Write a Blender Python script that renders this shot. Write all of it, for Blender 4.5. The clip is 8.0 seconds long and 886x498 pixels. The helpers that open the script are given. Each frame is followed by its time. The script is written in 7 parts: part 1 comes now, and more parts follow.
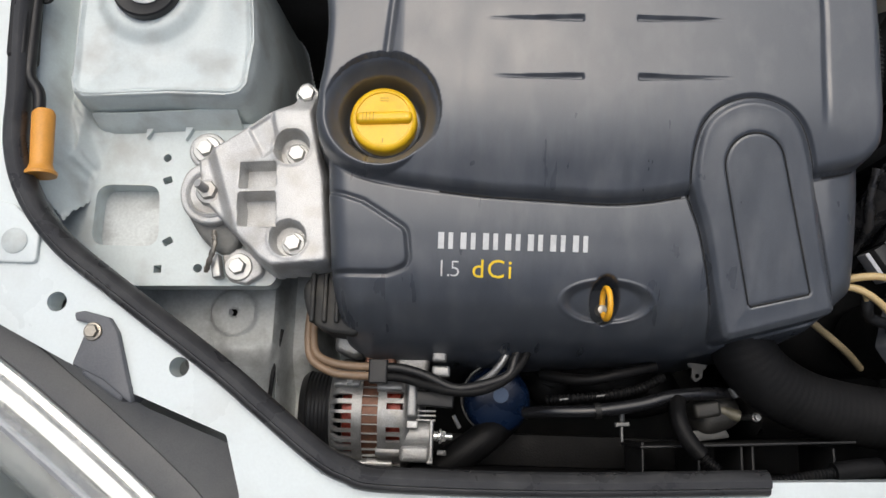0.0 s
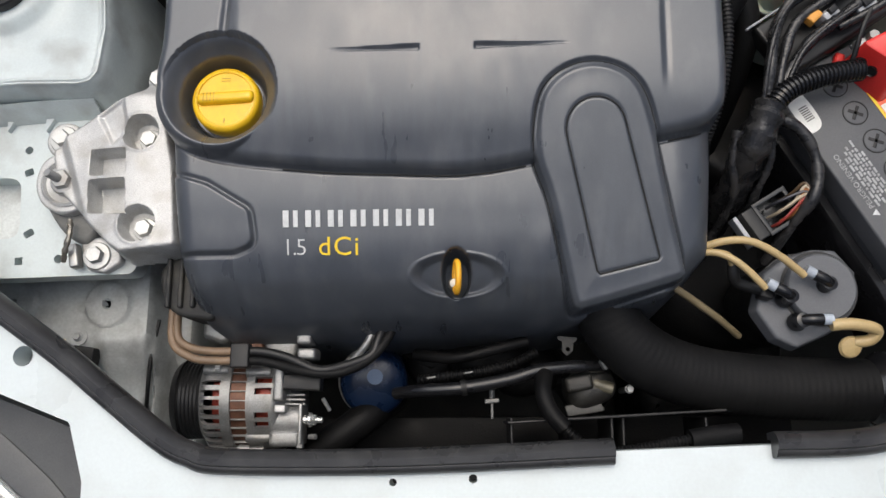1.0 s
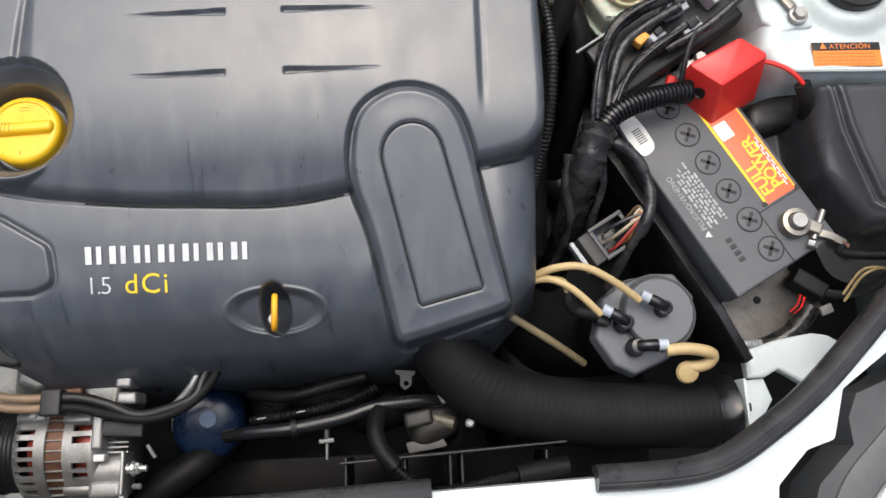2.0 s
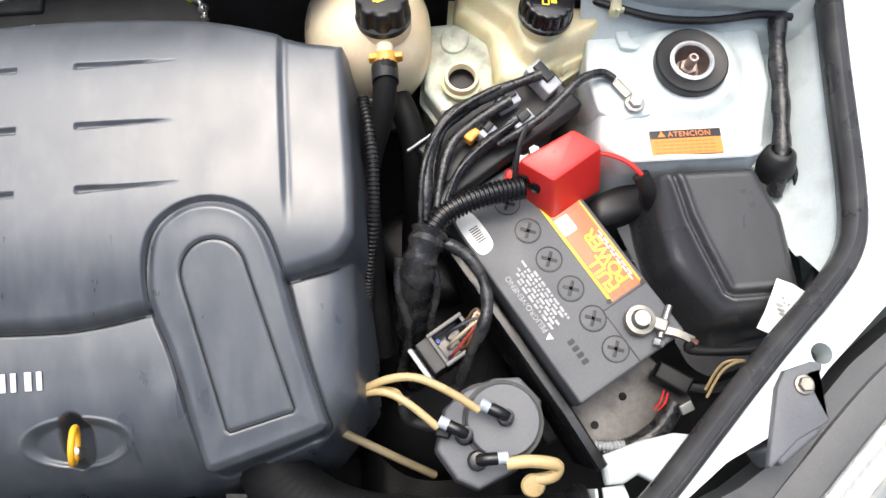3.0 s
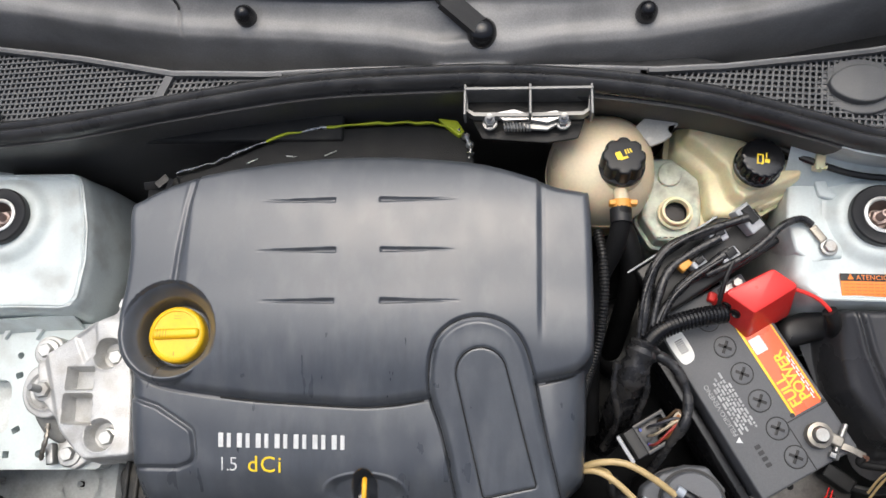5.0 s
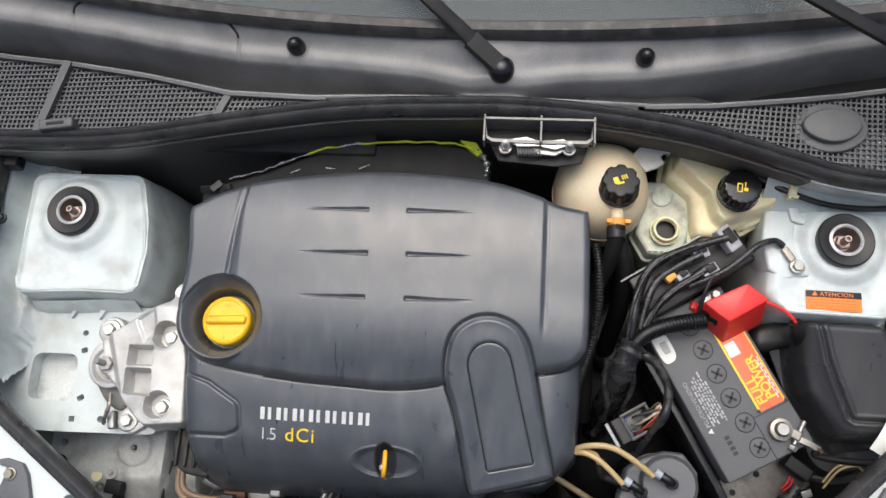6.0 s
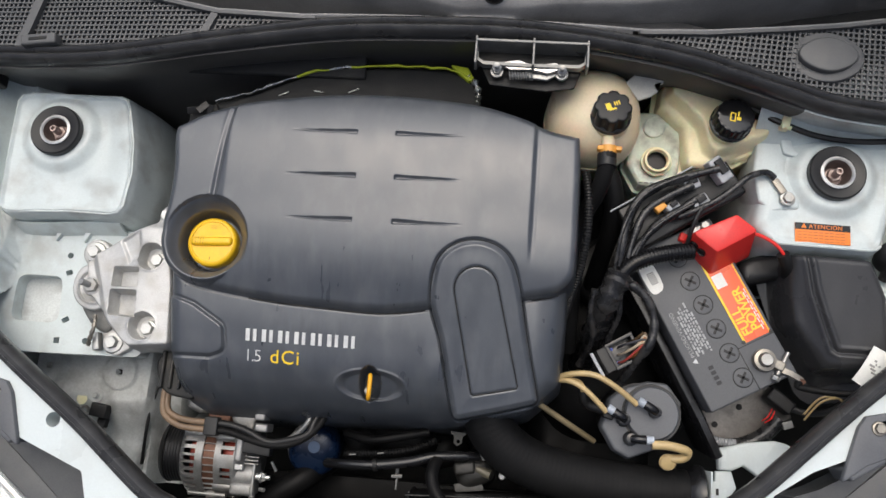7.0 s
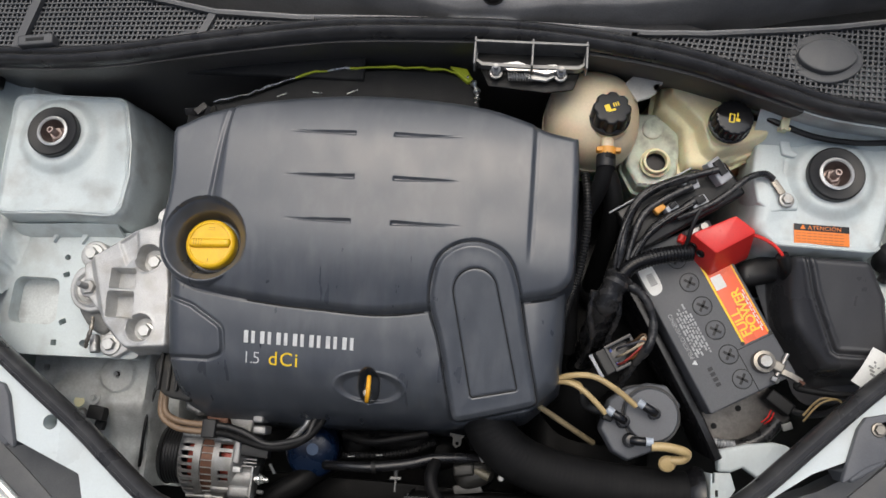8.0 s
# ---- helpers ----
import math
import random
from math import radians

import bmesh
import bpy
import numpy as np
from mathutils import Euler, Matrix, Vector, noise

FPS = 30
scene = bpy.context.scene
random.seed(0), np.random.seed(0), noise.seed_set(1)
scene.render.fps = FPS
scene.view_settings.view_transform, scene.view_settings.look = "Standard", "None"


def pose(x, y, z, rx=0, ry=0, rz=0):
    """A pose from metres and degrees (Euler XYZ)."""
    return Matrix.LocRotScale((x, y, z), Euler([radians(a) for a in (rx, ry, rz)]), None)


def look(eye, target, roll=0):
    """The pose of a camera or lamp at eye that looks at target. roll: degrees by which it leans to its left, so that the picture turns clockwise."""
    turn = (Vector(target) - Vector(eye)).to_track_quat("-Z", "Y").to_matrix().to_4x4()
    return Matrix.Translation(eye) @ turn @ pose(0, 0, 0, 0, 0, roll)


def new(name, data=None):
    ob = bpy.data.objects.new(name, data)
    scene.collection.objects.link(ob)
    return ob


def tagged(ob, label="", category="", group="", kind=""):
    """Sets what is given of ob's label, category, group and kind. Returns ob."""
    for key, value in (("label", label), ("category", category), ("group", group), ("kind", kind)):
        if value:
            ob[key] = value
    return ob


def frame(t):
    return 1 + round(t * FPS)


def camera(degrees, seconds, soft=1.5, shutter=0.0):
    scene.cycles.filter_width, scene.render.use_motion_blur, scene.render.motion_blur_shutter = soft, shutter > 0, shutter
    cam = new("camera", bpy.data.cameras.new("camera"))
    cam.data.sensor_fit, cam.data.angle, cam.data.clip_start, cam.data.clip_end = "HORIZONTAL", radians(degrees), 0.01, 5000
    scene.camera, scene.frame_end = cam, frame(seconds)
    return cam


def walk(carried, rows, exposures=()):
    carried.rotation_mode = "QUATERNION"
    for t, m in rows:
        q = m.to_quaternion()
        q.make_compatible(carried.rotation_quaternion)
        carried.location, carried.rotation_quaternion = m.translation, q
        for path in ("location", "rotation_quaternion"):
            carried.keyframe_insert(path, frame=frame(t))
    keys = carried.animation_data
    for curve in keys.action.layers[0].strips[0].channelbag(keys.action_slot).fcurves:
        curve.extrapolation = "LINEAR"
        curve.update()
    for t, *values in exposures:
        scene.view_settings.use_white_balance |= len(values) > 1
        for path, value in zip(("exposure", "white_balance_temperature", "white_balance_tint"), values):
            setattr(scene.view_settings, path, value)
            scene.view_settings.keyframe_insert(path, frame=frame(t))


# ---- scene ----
cam = camera(59.5, 8.0)
PATH = [
    (0, (-0.207, -0.044, 1.645), (-0.241, 0.373, -0.311), -3.0),
    (0.5, (-0.141, -0.067, 1.642), (-0.166, 0.36, -0.312), -3.7),
    (1, (-0.045, -0.068, 1.626), (-0.107, 0.361, -0.326), -8.7),
    (1.2, (-0.007, -0.07, 1.625), (-0.071, 0.363, -0.327), -8.2),
    (2.3, (0.123, -0.042, 1.585), (0.223, 0.459, -0.348), 7.6),
    (2.5, (0.166, -0.03, 1.581), (0.263, 0.482, -0.35), 6.4),
    (3, (0.254, 0.001, 1.578), (0.329, 0.605, -0.327), 2.5),
    (3.5, (0.237, 0.06, 1.599), (0.316, 0.735, -0.282), 2.3),
    (4, (0.199, 0.12, 1.643), (0.183, 0.73, -0.261), -2.5),
    (4.3, (0.174, 0.115, 1.675), (0.057, 0.709, -0.231), -11.6),
    (4.5, (0.139, 0.122, 1.703), (-0.018, 0.684, -0.21), -16.3),
    (4.7, (0.105, 0.115, 1.737), (-0.05, 0.657, -0.182), -16.1),
    (5.8, (0.118, 0.075, 1.925), (-0.081, 0.631, 0.014), -17.1),
    (6, (0.105, 0.083, 1.934), (-0.079, 0.6, 0.011), -16.5),
    (6.5, (0.112, 0.045, 1.915), (-0.041, 0.495, -0.027), -15.4),
    (7, (0.114, 0.035, 1.913), (-0.048, 0.463, -0.034), -16.5),
    (7.5, (0.113, 0.032, 1.913), (-0.048, 0.47, -0.032), -16.2),
    (8, (0.111, 0.036, 1.911), (-0.043, 0.467, -0.036), -15.5),
]
EXPOSURES = [(0.0, -0.12), (1.0, -0.02), (2.3, 0.70), (2.5, 0.90), (3.0, 1.0), (3.5, 0.86), (4.5, 0.46), (5.8, 0.24), (6.5, 0.11), (8.0, -0.19)]
walk(cam, [(t, look(eye, target, roll)) for t, eye, target, roll in PATH], EXPOSURES)

# ---- light: overcast daylight over an open engine bay ----
world = bpy.data.worlds.new("overcast_sky")
scene.world = world
world.use_nodes = True
wn, wl = world.node_tree.nodes, world.node_tree.links
sky = wn.new("ShaderNodeTexSky")
sky.sky_type = "NISHITA"
sky.sun_disc = False
SUN_UP, SUN_TURN = 72.0, -10.0
sky.sun_elevation, sky.sun_rotation = radians(SUN_UP), radians(SUN_TURN)
sky.dust_density, sky.air_density, sky.ozone_density = 8.0, 1.0, 1.0
wn["Background"].inputs["Strength"].default_value = 0.12
wl.new(sky.outputs["Color"], wn["Background"].inputs["Color"])

# the bright part of the cloud cover round the sun
sun = new("sun", bpy.data.lights.new("sun", "SUN"))
sun.data.energy, sun.data.angle, sun.data.color = 1.38, radians(70), (0.895, 0.985, 1.035)
sun.matrix_world = look((5 * math.sin(radians(SUN_TURN)), 5 * math.cos(radians(SUN_TURN)), 5 * math.tan(radians(SUN_UP))), (0, 0, 0))


# ---- building tools ----
from mathutils.geometry import delaunay_2d_cdt


def crv(pts, n=6, closed=True):
    """A smooth curve through points (2D or 3D)."""
    P = [Vector(p) for p in pts]
    out, m = [], len(P)
    for i in range(m if closed else m - 1):
        if closed:
            a, b, c, d = P[i - 1], P[i], P[(i + 1) % m], P[(i + 2) % m]
        else:
            a, b, c, d = P[max(i - 1, 0)], P[i], P[i + 1], P[min(i + 2, m - 1)]
        for k in range(n):
            t = k / n
            out.append(0.5 * (2 * b + (c - a) * t + (2 * a - 5 * b + 4 * c - d) * t * t + (3 * b - a - 3 * c + d) * t ** 3))
    if not closed:
        out.append(P[-1])
    return out


def rnd(pts, r, n=5):
    """A polygon with rounded corners."""
    P = [Vector(p) for p in pts]
    out = []
    for i, b in enumerate(P):
        a, c = P[i - 1], P[(i + 1) % len(P)]
        u, v = (a - b), (c - b)
        lu, lv = u.length, v.length
        u, v = u / lu, v / lv
        half = math.acos(max(-1, min(1, u.dot(v)))) / 2
        cut = min(r / max(math.tan(half), 1e-4), 0.45 * lu, 0.45 * lv)
        p, q = b + u * cut, b + v * cut
        for k in range(n + 1):
            t = k / n
            out.append((1 - t) ** 2 * p + 2 * t * (1 - t) * b + t * t * q)
    return out


def rect(x, y, w, h, turn=0.0):
    c, s = math.cos(radians(turn)), math.sin(radians(turn))
    return [(x + c * a - s * b, y + s * a + c * b) for a, b in ((-w / 2, -h / 2), (w / 2, -h / 2), (w / 2, h / 2), (-w / 2, h / 2))]


def disc(x, y, r, n=24):
    return [(x + r * math.cos(2 * math.pi * k / n), y + r * math.sin(2 * math.pi * k / n)) for k in range(n)]


def ccw(P):
    P = [Vector((p[0], p[1])) for p in P]
    area = sum(P[i - 1].x * P[i].y - P[i].x * P[i - 1].y for i in range(len(P)))
    return P if area > 0 else P[::-1]


def inset(P, d):
    out = []
    for i, b in enumerate(P):
        u, v = (b - P[i - 1]), (P[(i + 1) % len(P)] - b)
        u = u.normalized() if u.length > 1e-7 else v.normalized()
        v = v.normalized() if v.length > 1e-7 else u
        nrm = Vector((-u.y - v.y, u.x + v.x))
        nrm = nrm.normalized() if nrm.length > 1e-6 else Vector((-u.y, u.x))
        out.append(b + nrm * d / max(0.5, nrm.dot(Vector((-v.y, v.x)))))
    return out


def slab(P, z0, z1, r=0.002, k=3, draft=0.0):
    """An extruded outline with a rounded upper rim."""
    P = ccw(P)
    bm = bmesh.new()
    rings = [(0.0, z0), (draft, z1 - r)] + [(draft + r * (1 - math.cos(a)), z1 - r + r * math.sin(a)) for a in (math.pi / 2 * (j + 1) / k for j in range(k))]
    made = [[bm.verts.new((q.x, q.y, z)) for q in inset(P, d)] for d, z in rings]
    n = len(P)
    for lo, hi in zip(made, made[1:]):
        for i in range(n):
            bm.faces.new((lo[i - 1], lo[i], hi[i], hi[i - 1]))
    top = bm.faces.new(made[-1])
    low = bm.faces.new(made[0][::-1])
    bmesh.ops.triangulate(bm, faces=[top, low])
    return bm


def box(sx, sy, sz, m=None, r=0.002):
    """A box with rounded edges, its base on z = 0 of the pose m."""
    bm = slab(rnd(rect(0, 0, sx, sy), r, 3), 0, sz, min(r, sz * 0.4), 3)
    if m:
        bm.transform(m)
    return bm


def lathe(prof, n=24, m=None):
    """A turned shape from (radius, height) pairs."""
    bm = bmesh.new()
    rows = []
    for r, z in prof:
        rows.append([bm.verts.new((0, 0, z))] if r < 1e-6 else [bm.verts.new((r * math.cos(2 * math.pi * k / n), r * math.sin(2 * math.pi * k / n), z)) for k in range(n)])
    for a, b in zip(rows, rows[1:]):
        for k in range(n):
            j = (k + 1) % n
            if len(a) == 1 and len(b) == 1:
                continue
            if len(a) == 1:
                bm.faces.new((a[0], b[k], b[j]))
            elif len(b) == 1:
                bm.faces.new((a[k], a[j], b[0]))
            else:
                bm.faces.new((a[k], a[j], b[j], b[k]))
    bmesh.ops.recalc_face_normals(bm, faces=bm.faces)
    if m:
        bm.transform(m)
    return bm


def sweep(path, prof, closed=True, up=(0, 0, 1), scale=None):
    """A profile (side, up) drawn along a path."""
    bm = bmesh.new()
    P = [Vector(p) for p in path]
    rows, keep = [], Vector(up)
    for i, p in enumerate(P):
        t = (P[min(i + 1, len(P) - 1)] - P[max(i - 1, 0)]).normalized()
        side = t.cross(keep)
        side = side.normalized() if side.length > 1e-5 else Vector((1, 0, 0))
        top = side.cross(t).normalized()
        s = scale(i / (len(P) - 1)) if scale else 1.0
        rows.append([bm.verts.new(p + side * a * s + top * b * s) for a, b in prof])
    n = len(prof)
    for a, b in zip(rows, rows[1:]):
        for k in range(n if closed else n - 1):
            j = (k + 1) % n
            bm.faces.new((a[k], a[j], b[j], b[k]))
    if closed:
        bm.faces.new(rows[0][::-1]), bm.faces.new(rows[-1])
    bmesh.ops.recalc_face_normals(bm, faces=bm.faces)
    return bm


def tube(path, r, n=10, scale=None, smooth=5):
    """A round hose, pipe or wire through points; scale(u) varies its radius along the way."""
    P = crv(path, smooth, closed=False) if smooth else [Vector(p) for p in path]
    bm = bmesh.new()
    rows, side = [], None
    for i, p in enumerate(P):
        t = (P[min(i + 1, len(P) - 1)] - P[max(i - 1, 0)]).normalized()
        if side is None:
            side = t.orthogonal().normalized()
        side = (side - t * side.dot(t)).normalized()
        oth = t.cross(side)
        s = r * (scale(i / (len(P) - 1)) if scale else 1.0)
        rows.append([bm.verts.new(p + (side * math.cos(2 * math.pi * k / n) + oth * math.sin(2 * math.pi * k / n)) * s) for k in range(n)])
    for a, b in zip(rows, rows[1:]):
        for k in range(n):
            j = (k + 1) % n
            bm.faces.new((a[k], a[j], b[j], b[k]))
    bm.faces.new(rows[0][::-1]), bm.faces.new(rows[-1])
    return bm


def ribbed(path, r, pitch, depth, n=14):
    """A corrugated hose through points."""
    P = crv(path, 8, closed=False)
    length = sum((b - a).length for a, b in zip(P, P[1:]))
    count = max(4, int(length / pitch))
    steps = count * 4
    cum = [0.0]
    for a, b in zip(P, P[1:]):
        cum.append(cum[-1] + (b - a).length)
    Q, j = [], 0
    for i in range(steps + 1):
        d = length * i / steps
        while j < len(P) - 2 and cum[j + 1] < d:
            j += 1
        Q.append(P[j].lerp(P[j + 1], min(1, (d - cum[j]) / max(1e-9, cum[j + 1] - cum[j]))))
    wave = (1.0, 1.0, 1.0 - depth, 1.0 - depth)
    return tube(Q, r, n, lambda u: wave[round(u * steps) % 4], smooth=0)


def merge(*bms):
    out = bmesh.new()
    for b in bms:
        me = bpy.data.meshes.new("tmp")
        b.to_mesh(me)
        b.free()
        out.from_mesh(me)
        bpy.data.meshes.remove(me)
    return out


def moved(bm, m):
    bm.transform(m)
    return bm


def hexhead(r, h, m=None, washer=0.0):
    """A hexagon bolt head, with a washer flange if one is asked for."""
    bm = lathe([(0, 0), (r, 0), (r, h * 0.85), (r * 0.88, h), (0, h)], 6)
    if washer:
        bm = merge(bm, lathe([(0, -0.0015), (washer, -0.0015), (washer, 0), (washer * 0.92, h * 0.22), (r * 0.9, h * 0.3), (0, h * 0.3)], 20))
    if m:
        bm.transform(m)
    return bm


def finish(name, bm, mats, angle=42):
    me = bpy.data.meshes.new(name)
    if hasattr(bm, "to_mesh"):
        bm.to_mesh(me)
        bm.free()
    else:
        me.from_pydata(*bm)
    me.shade_smooth()
    if angle < 180:
        me.set_sharp_from_angle(angle=radians(angle))
    for m in mats if isinstance(mats, (list, tuple)) else [mats]:
        me.materials.append(m)
    return me


def thing(name, label, category, group="", kind="", at=(0, 0, 0)):
    ob = new(name)
    ob.empty_display_size = 0.02
    ob.location = at
    return tagged(ob, label, category, group, kind)


def solid(name, bm, mats, label="", category="", group="", kind="", angle=42):
    return tagged(new(name, finish(name, bm, mats, angle)), label, category, group, kind)


def part(name, bm, mats, parent, label="", kind="", angle=42):
    ob = new(name, finish(name, bm, mats, angle))
    ob.parent = parent
    m = Matrix.Identity(4)
    p = parent
    while p:
        m = p.matrix_basis @ m
        p = p.parent
    ob.matrix_parent_inverse = Matrix.Identity(4)
    ob.matrix_basis = m.inverted()
    return tagged(ob, label, kind=kind)


# height fields for moulded and pressed shapes
def sd(X, Y, P):
    """Signed distance to a closed outline; negative inside."""
    P = [(p[0], p[1]) for p in P]
    best, sign = np.full(X.shape, 1e9), np.ones(X.shape)
    for (ax, ay), (bx, by) in zip(P[-1:] + P[:-1], P):
        ex, ey = bx - ax, by - ay
        wx, wy = X - ax, Y - ay
        t = np.clip((wx * ex + wy * ey) / max(ex * ex + ey * ey, 1e-12), 0, 1)
        best = np.minimum(best, (wx - ex * t) ** 2 + (wy - ey * t) ** 2)
        c1, c2, c3 = Y >= ay, Y < by, ex * wy > ey * wx
        flip = (c1 & c2 & c3) | (~c1 & ~c2 & ~c3)
        sign = np.where(flip, -sign, sign)
    return sign * np.sqrt(best)


def flow(x, xs, zs):
    """A smooth profile through (xs, zs)."""
    xs, zs = np.array(xs, float), np.array(zs, float)
    m = np.gradient(zs, xs)
    i = np.clip(np.searchsorted(xs, x) - 1, 0, len(xs) - 2)
    h = xs[i + 1] - xs[i]
    t = np.clip((x - xs[i]) / h, 0, 1)
    return (2 * t ** 3 - 3 * t ** 2 + 1) * zs[i] + (t ** 3 - 2 * t ** 2 + t) * h * m[i] + (3 * t ** 2 - 2 * t ** 3) * zs[i + 1] + (t ** 3 - t ** 2) * h * m[i + 1]


def ramp(a, b, x):
    t = np.clip((x - a) / (b - a), 0, 1)
    return t * t * (3 - 2 * t)


def rim(d, r):
    """How far a rounded rim of radius r lies below the top, at signed distance d."""
    u = np.clip(d + r, 0, r)
    return r - np.sqrt(np.maximum(r * r - u * u, 0))


def near(d, w):
    """1 on a line, falling to 0 at distance w from it."""
    return 1 - ramp(0, w, np.abs(d))


def relief(x0, x1, y0, y1, step, fn):
    """A sheet over a rectangle of the plan: fn(X, Y) gives heights; nan leaves a gap."""
    nx, ny = int((x1 - x0) / step) + 1, int((y1 - y0) / step) + 1
    X, Y = np.meshgrid(np.linspace(x0, x1, nx), np.linspace(y0, y1, ny))
    Z = fn(X, Y)
    ok = ~np.isnan(Z)
    quad = ok[:-1, :-1] & ok[1:, :-1] & ok[:-1, 1:] & ok[1:, 1:]
    used = np.zeros(Z.shape, bool)
    for a, b in ((0, 0), (1, 0), (0, 1), (1, 1)):
        used[a:ny - 1 + a, b:nx - 1 + b] |= quad
    idx = np.cumsum(used.ravel()).reshape(Z.shape) - 1
    verts = np.stack([X[used], Y[used], Z[used]], 1).tolist()
    j, i = np.nonzero(quad)
    faces = np.stack([idx[j, i], idx[j, i + 1], idx[j + 1, i + 1], idx[j + 1, i]], 1).tolist()
    return verts, [], faces


def sheet(outline, cuts, top, thick, edge=0.0):
    """A pressed metal sheet with true-edged cut-outs; top(x, y) gives its height."""
    loops = [ccw(outline)] + [ccw(c) for c in cuts]
    pts, edges = [], []
    for L in loops:
        a = len(pts)
        pts += [Vector((p[0], p[1])) for p in L]
        edges += [(a + i, a + (i + 1) % len(L)) for i in range(len(L))]
    V, E, F = delaunay_2d_cdt(pts, edges, [], 1, 1e-6)[:3]
    mid = np.array([[sum(V[i].x for i in f) / len(f), sum(V[i].y for i in f) / len(f)] for f in F])
    keep = sd(mid[:, 0], mid[:, 1], loops[0]) < 0
    for c in loops[1:]:
        keep &= sd(mid[:, 0], mid[:, 1], c) > 0
    F = [f for f, k in zip(F, keep) if k]
    bm = bmesh.new()
    up = [bm.verts.new((v.x, v.y, top(v.x, v.y))) for v in V]
    for f in F:
        bm.faces.new([up[i] for i in f])
    bmesh.ops.recalc_face_normals(bm, faces=bm.faces)
    if sum(f.normal.z for f in bm.faces) < 0:
        bmesh.ops.reverse_faces(bm, faces=bm.faces)
    rims = [e for e in bm.edges if e.is_boundary]
    made = bmesh.ops.extrude_edge_only(bm, edges=rims)["geom"]
    for v in made:
        if isinstance(v, bmesh.types.BMVert):
            v.co.z -= thick
    bmesh.ops.recalc_face_normals(bm, faces=bm.faces)
    return bm


def lettering(body, size, m, depth=0.0004, spacing=1.0, bold=0.0):
    """A built-in-font word as a mesh."""
    cu = bpy.data.curves.new("word", "FONT")
    cu.body, cu.size, cu.extrude, cu.space_character = body, size, depth, spacing
    cu.resolution_u, cu.offset = 3, bold
    ob = bpy.data.objects.new("word", cu)
    me = bpy.data.meshes.new_from_object(ob)
    bm = bmesh.new()
    bm.from_mesh(me)
    bpy.data.objects.remove(ob), bpy.data.curves.remove(cu), bpy.data.meshes.remove(me)
    bm.transform(m)
    return bm


# ---- materials ----
def mat(name, col, rough=0.5, metal=0.0, stain=0.25, sscale=18.0, grain=0.06, gscale=400.0, bump=0.08, dirt=None, dirt_amount=0.0, dscale=9.0, stretch=(1, 1, 1), rvar=0.12, spec=0.5, coat=0.0, sheer=0.0):
    """A procedural surface: base colour with stains and grain, worn gloss, fine relief, and dirt in patches."""
    m = bpy.data.materials.new(name)
    m.use_nodes = True
    N, L = m.node_tree.nodes, m.node_tree.links
    b = N["Principled BSDF"]
    geo = N.new("ShaderNodeNewGeometry")
    mapp = N.new("ShaderNodeMapping")
    mapp.inputs["Scale"].default_value = stretch
    L.new(geo.outputs["Position"], mapp.inputs["Vector"])

    def tex(scale, detail):
        t = N.new("ShaderNodeTexNoise")
        t.inputs["Scale"].default_value, t.inputs["Detail"].default_value = scale, detail
        L.new(mapp.outputs["Vector"], t.inputs["Vector"])
        return t

    def span(src, lo, hi, a=0.3, z=0.7):
        r = N.new("ShaderNodeMapRange")
        r.inputs["From Min"].default_value, r.inputs["From Max"].default_value = a, z
        r.inputs["To Min"].default_value, r.inputs["To Max"].default_value = lo, hi
        L.new(src, r.inputs["Value"])
        return r.outputs["Result"]

    def times(a, c):
        x = N.new("ShaderNodeMath")
        x.operation = "MULTIPLY"
        L.new(a, x.inputs[0]), L.new(c, x.inputs[1])
        return x.outputs[0]

    big, fine = tex(sscale, 5.0), tex(gscale, 2.0)
    value = times(span(big.outputs["Fac"], 1 - stain, 1 + stain), span(fine.outputs["Fac"], 1 - grain, 1 + grain))
    hsv = N.new("ShaderNodeHueSaturation")
    hsv.inputs["Color"].default_value = (*col, 1)
    L.new(value, hsv.inputs["Value"])
    colour = hsv.outputs["Color"]
    roughness = span(big.outputs["Fac"], max(0.02, rough - rvar), min(1, rough + rvar))
    if dirt:
        d = tex(dscale, 8.0)
        fac = span(d.outputs["Fac"], 0.0, dirt_amount, 0.48, 0.72)
        mix = N.new("ShaderNodeMix")
        mix.data_type = "RGBA"
        mix.inputs["B"].default_value = (*dirt, 1)
        L.new(fac, mix.inputs["Factor"]), L.new(colour, mix.inputs["A"])
        colour = mix.outputs["Result"]
    L.new(colour, b.inputs["Base Color"])
    L.new(roughness, b.inputs["Roughness"])
    b.inputs["Metallic"].default_value = metal
    b.inputs["Specular IOR Level"].default_value = spec
    b.inputs["Coat Weight"].default_value = coat
    b.inputs["Transmission Weight"].default_value = sheer
    if bump:
        bp = N.new("ShaderNodeBump")
        bp.inputs["Strength"].default_value, bp.inputs["Distance"].default_value = bump, 0.002
        L.new(fine.outputs["Fac"], bp.inputs["Height"])
        L.new(bp.outputs["Normal"], b.inputs["Normal"])
    return m


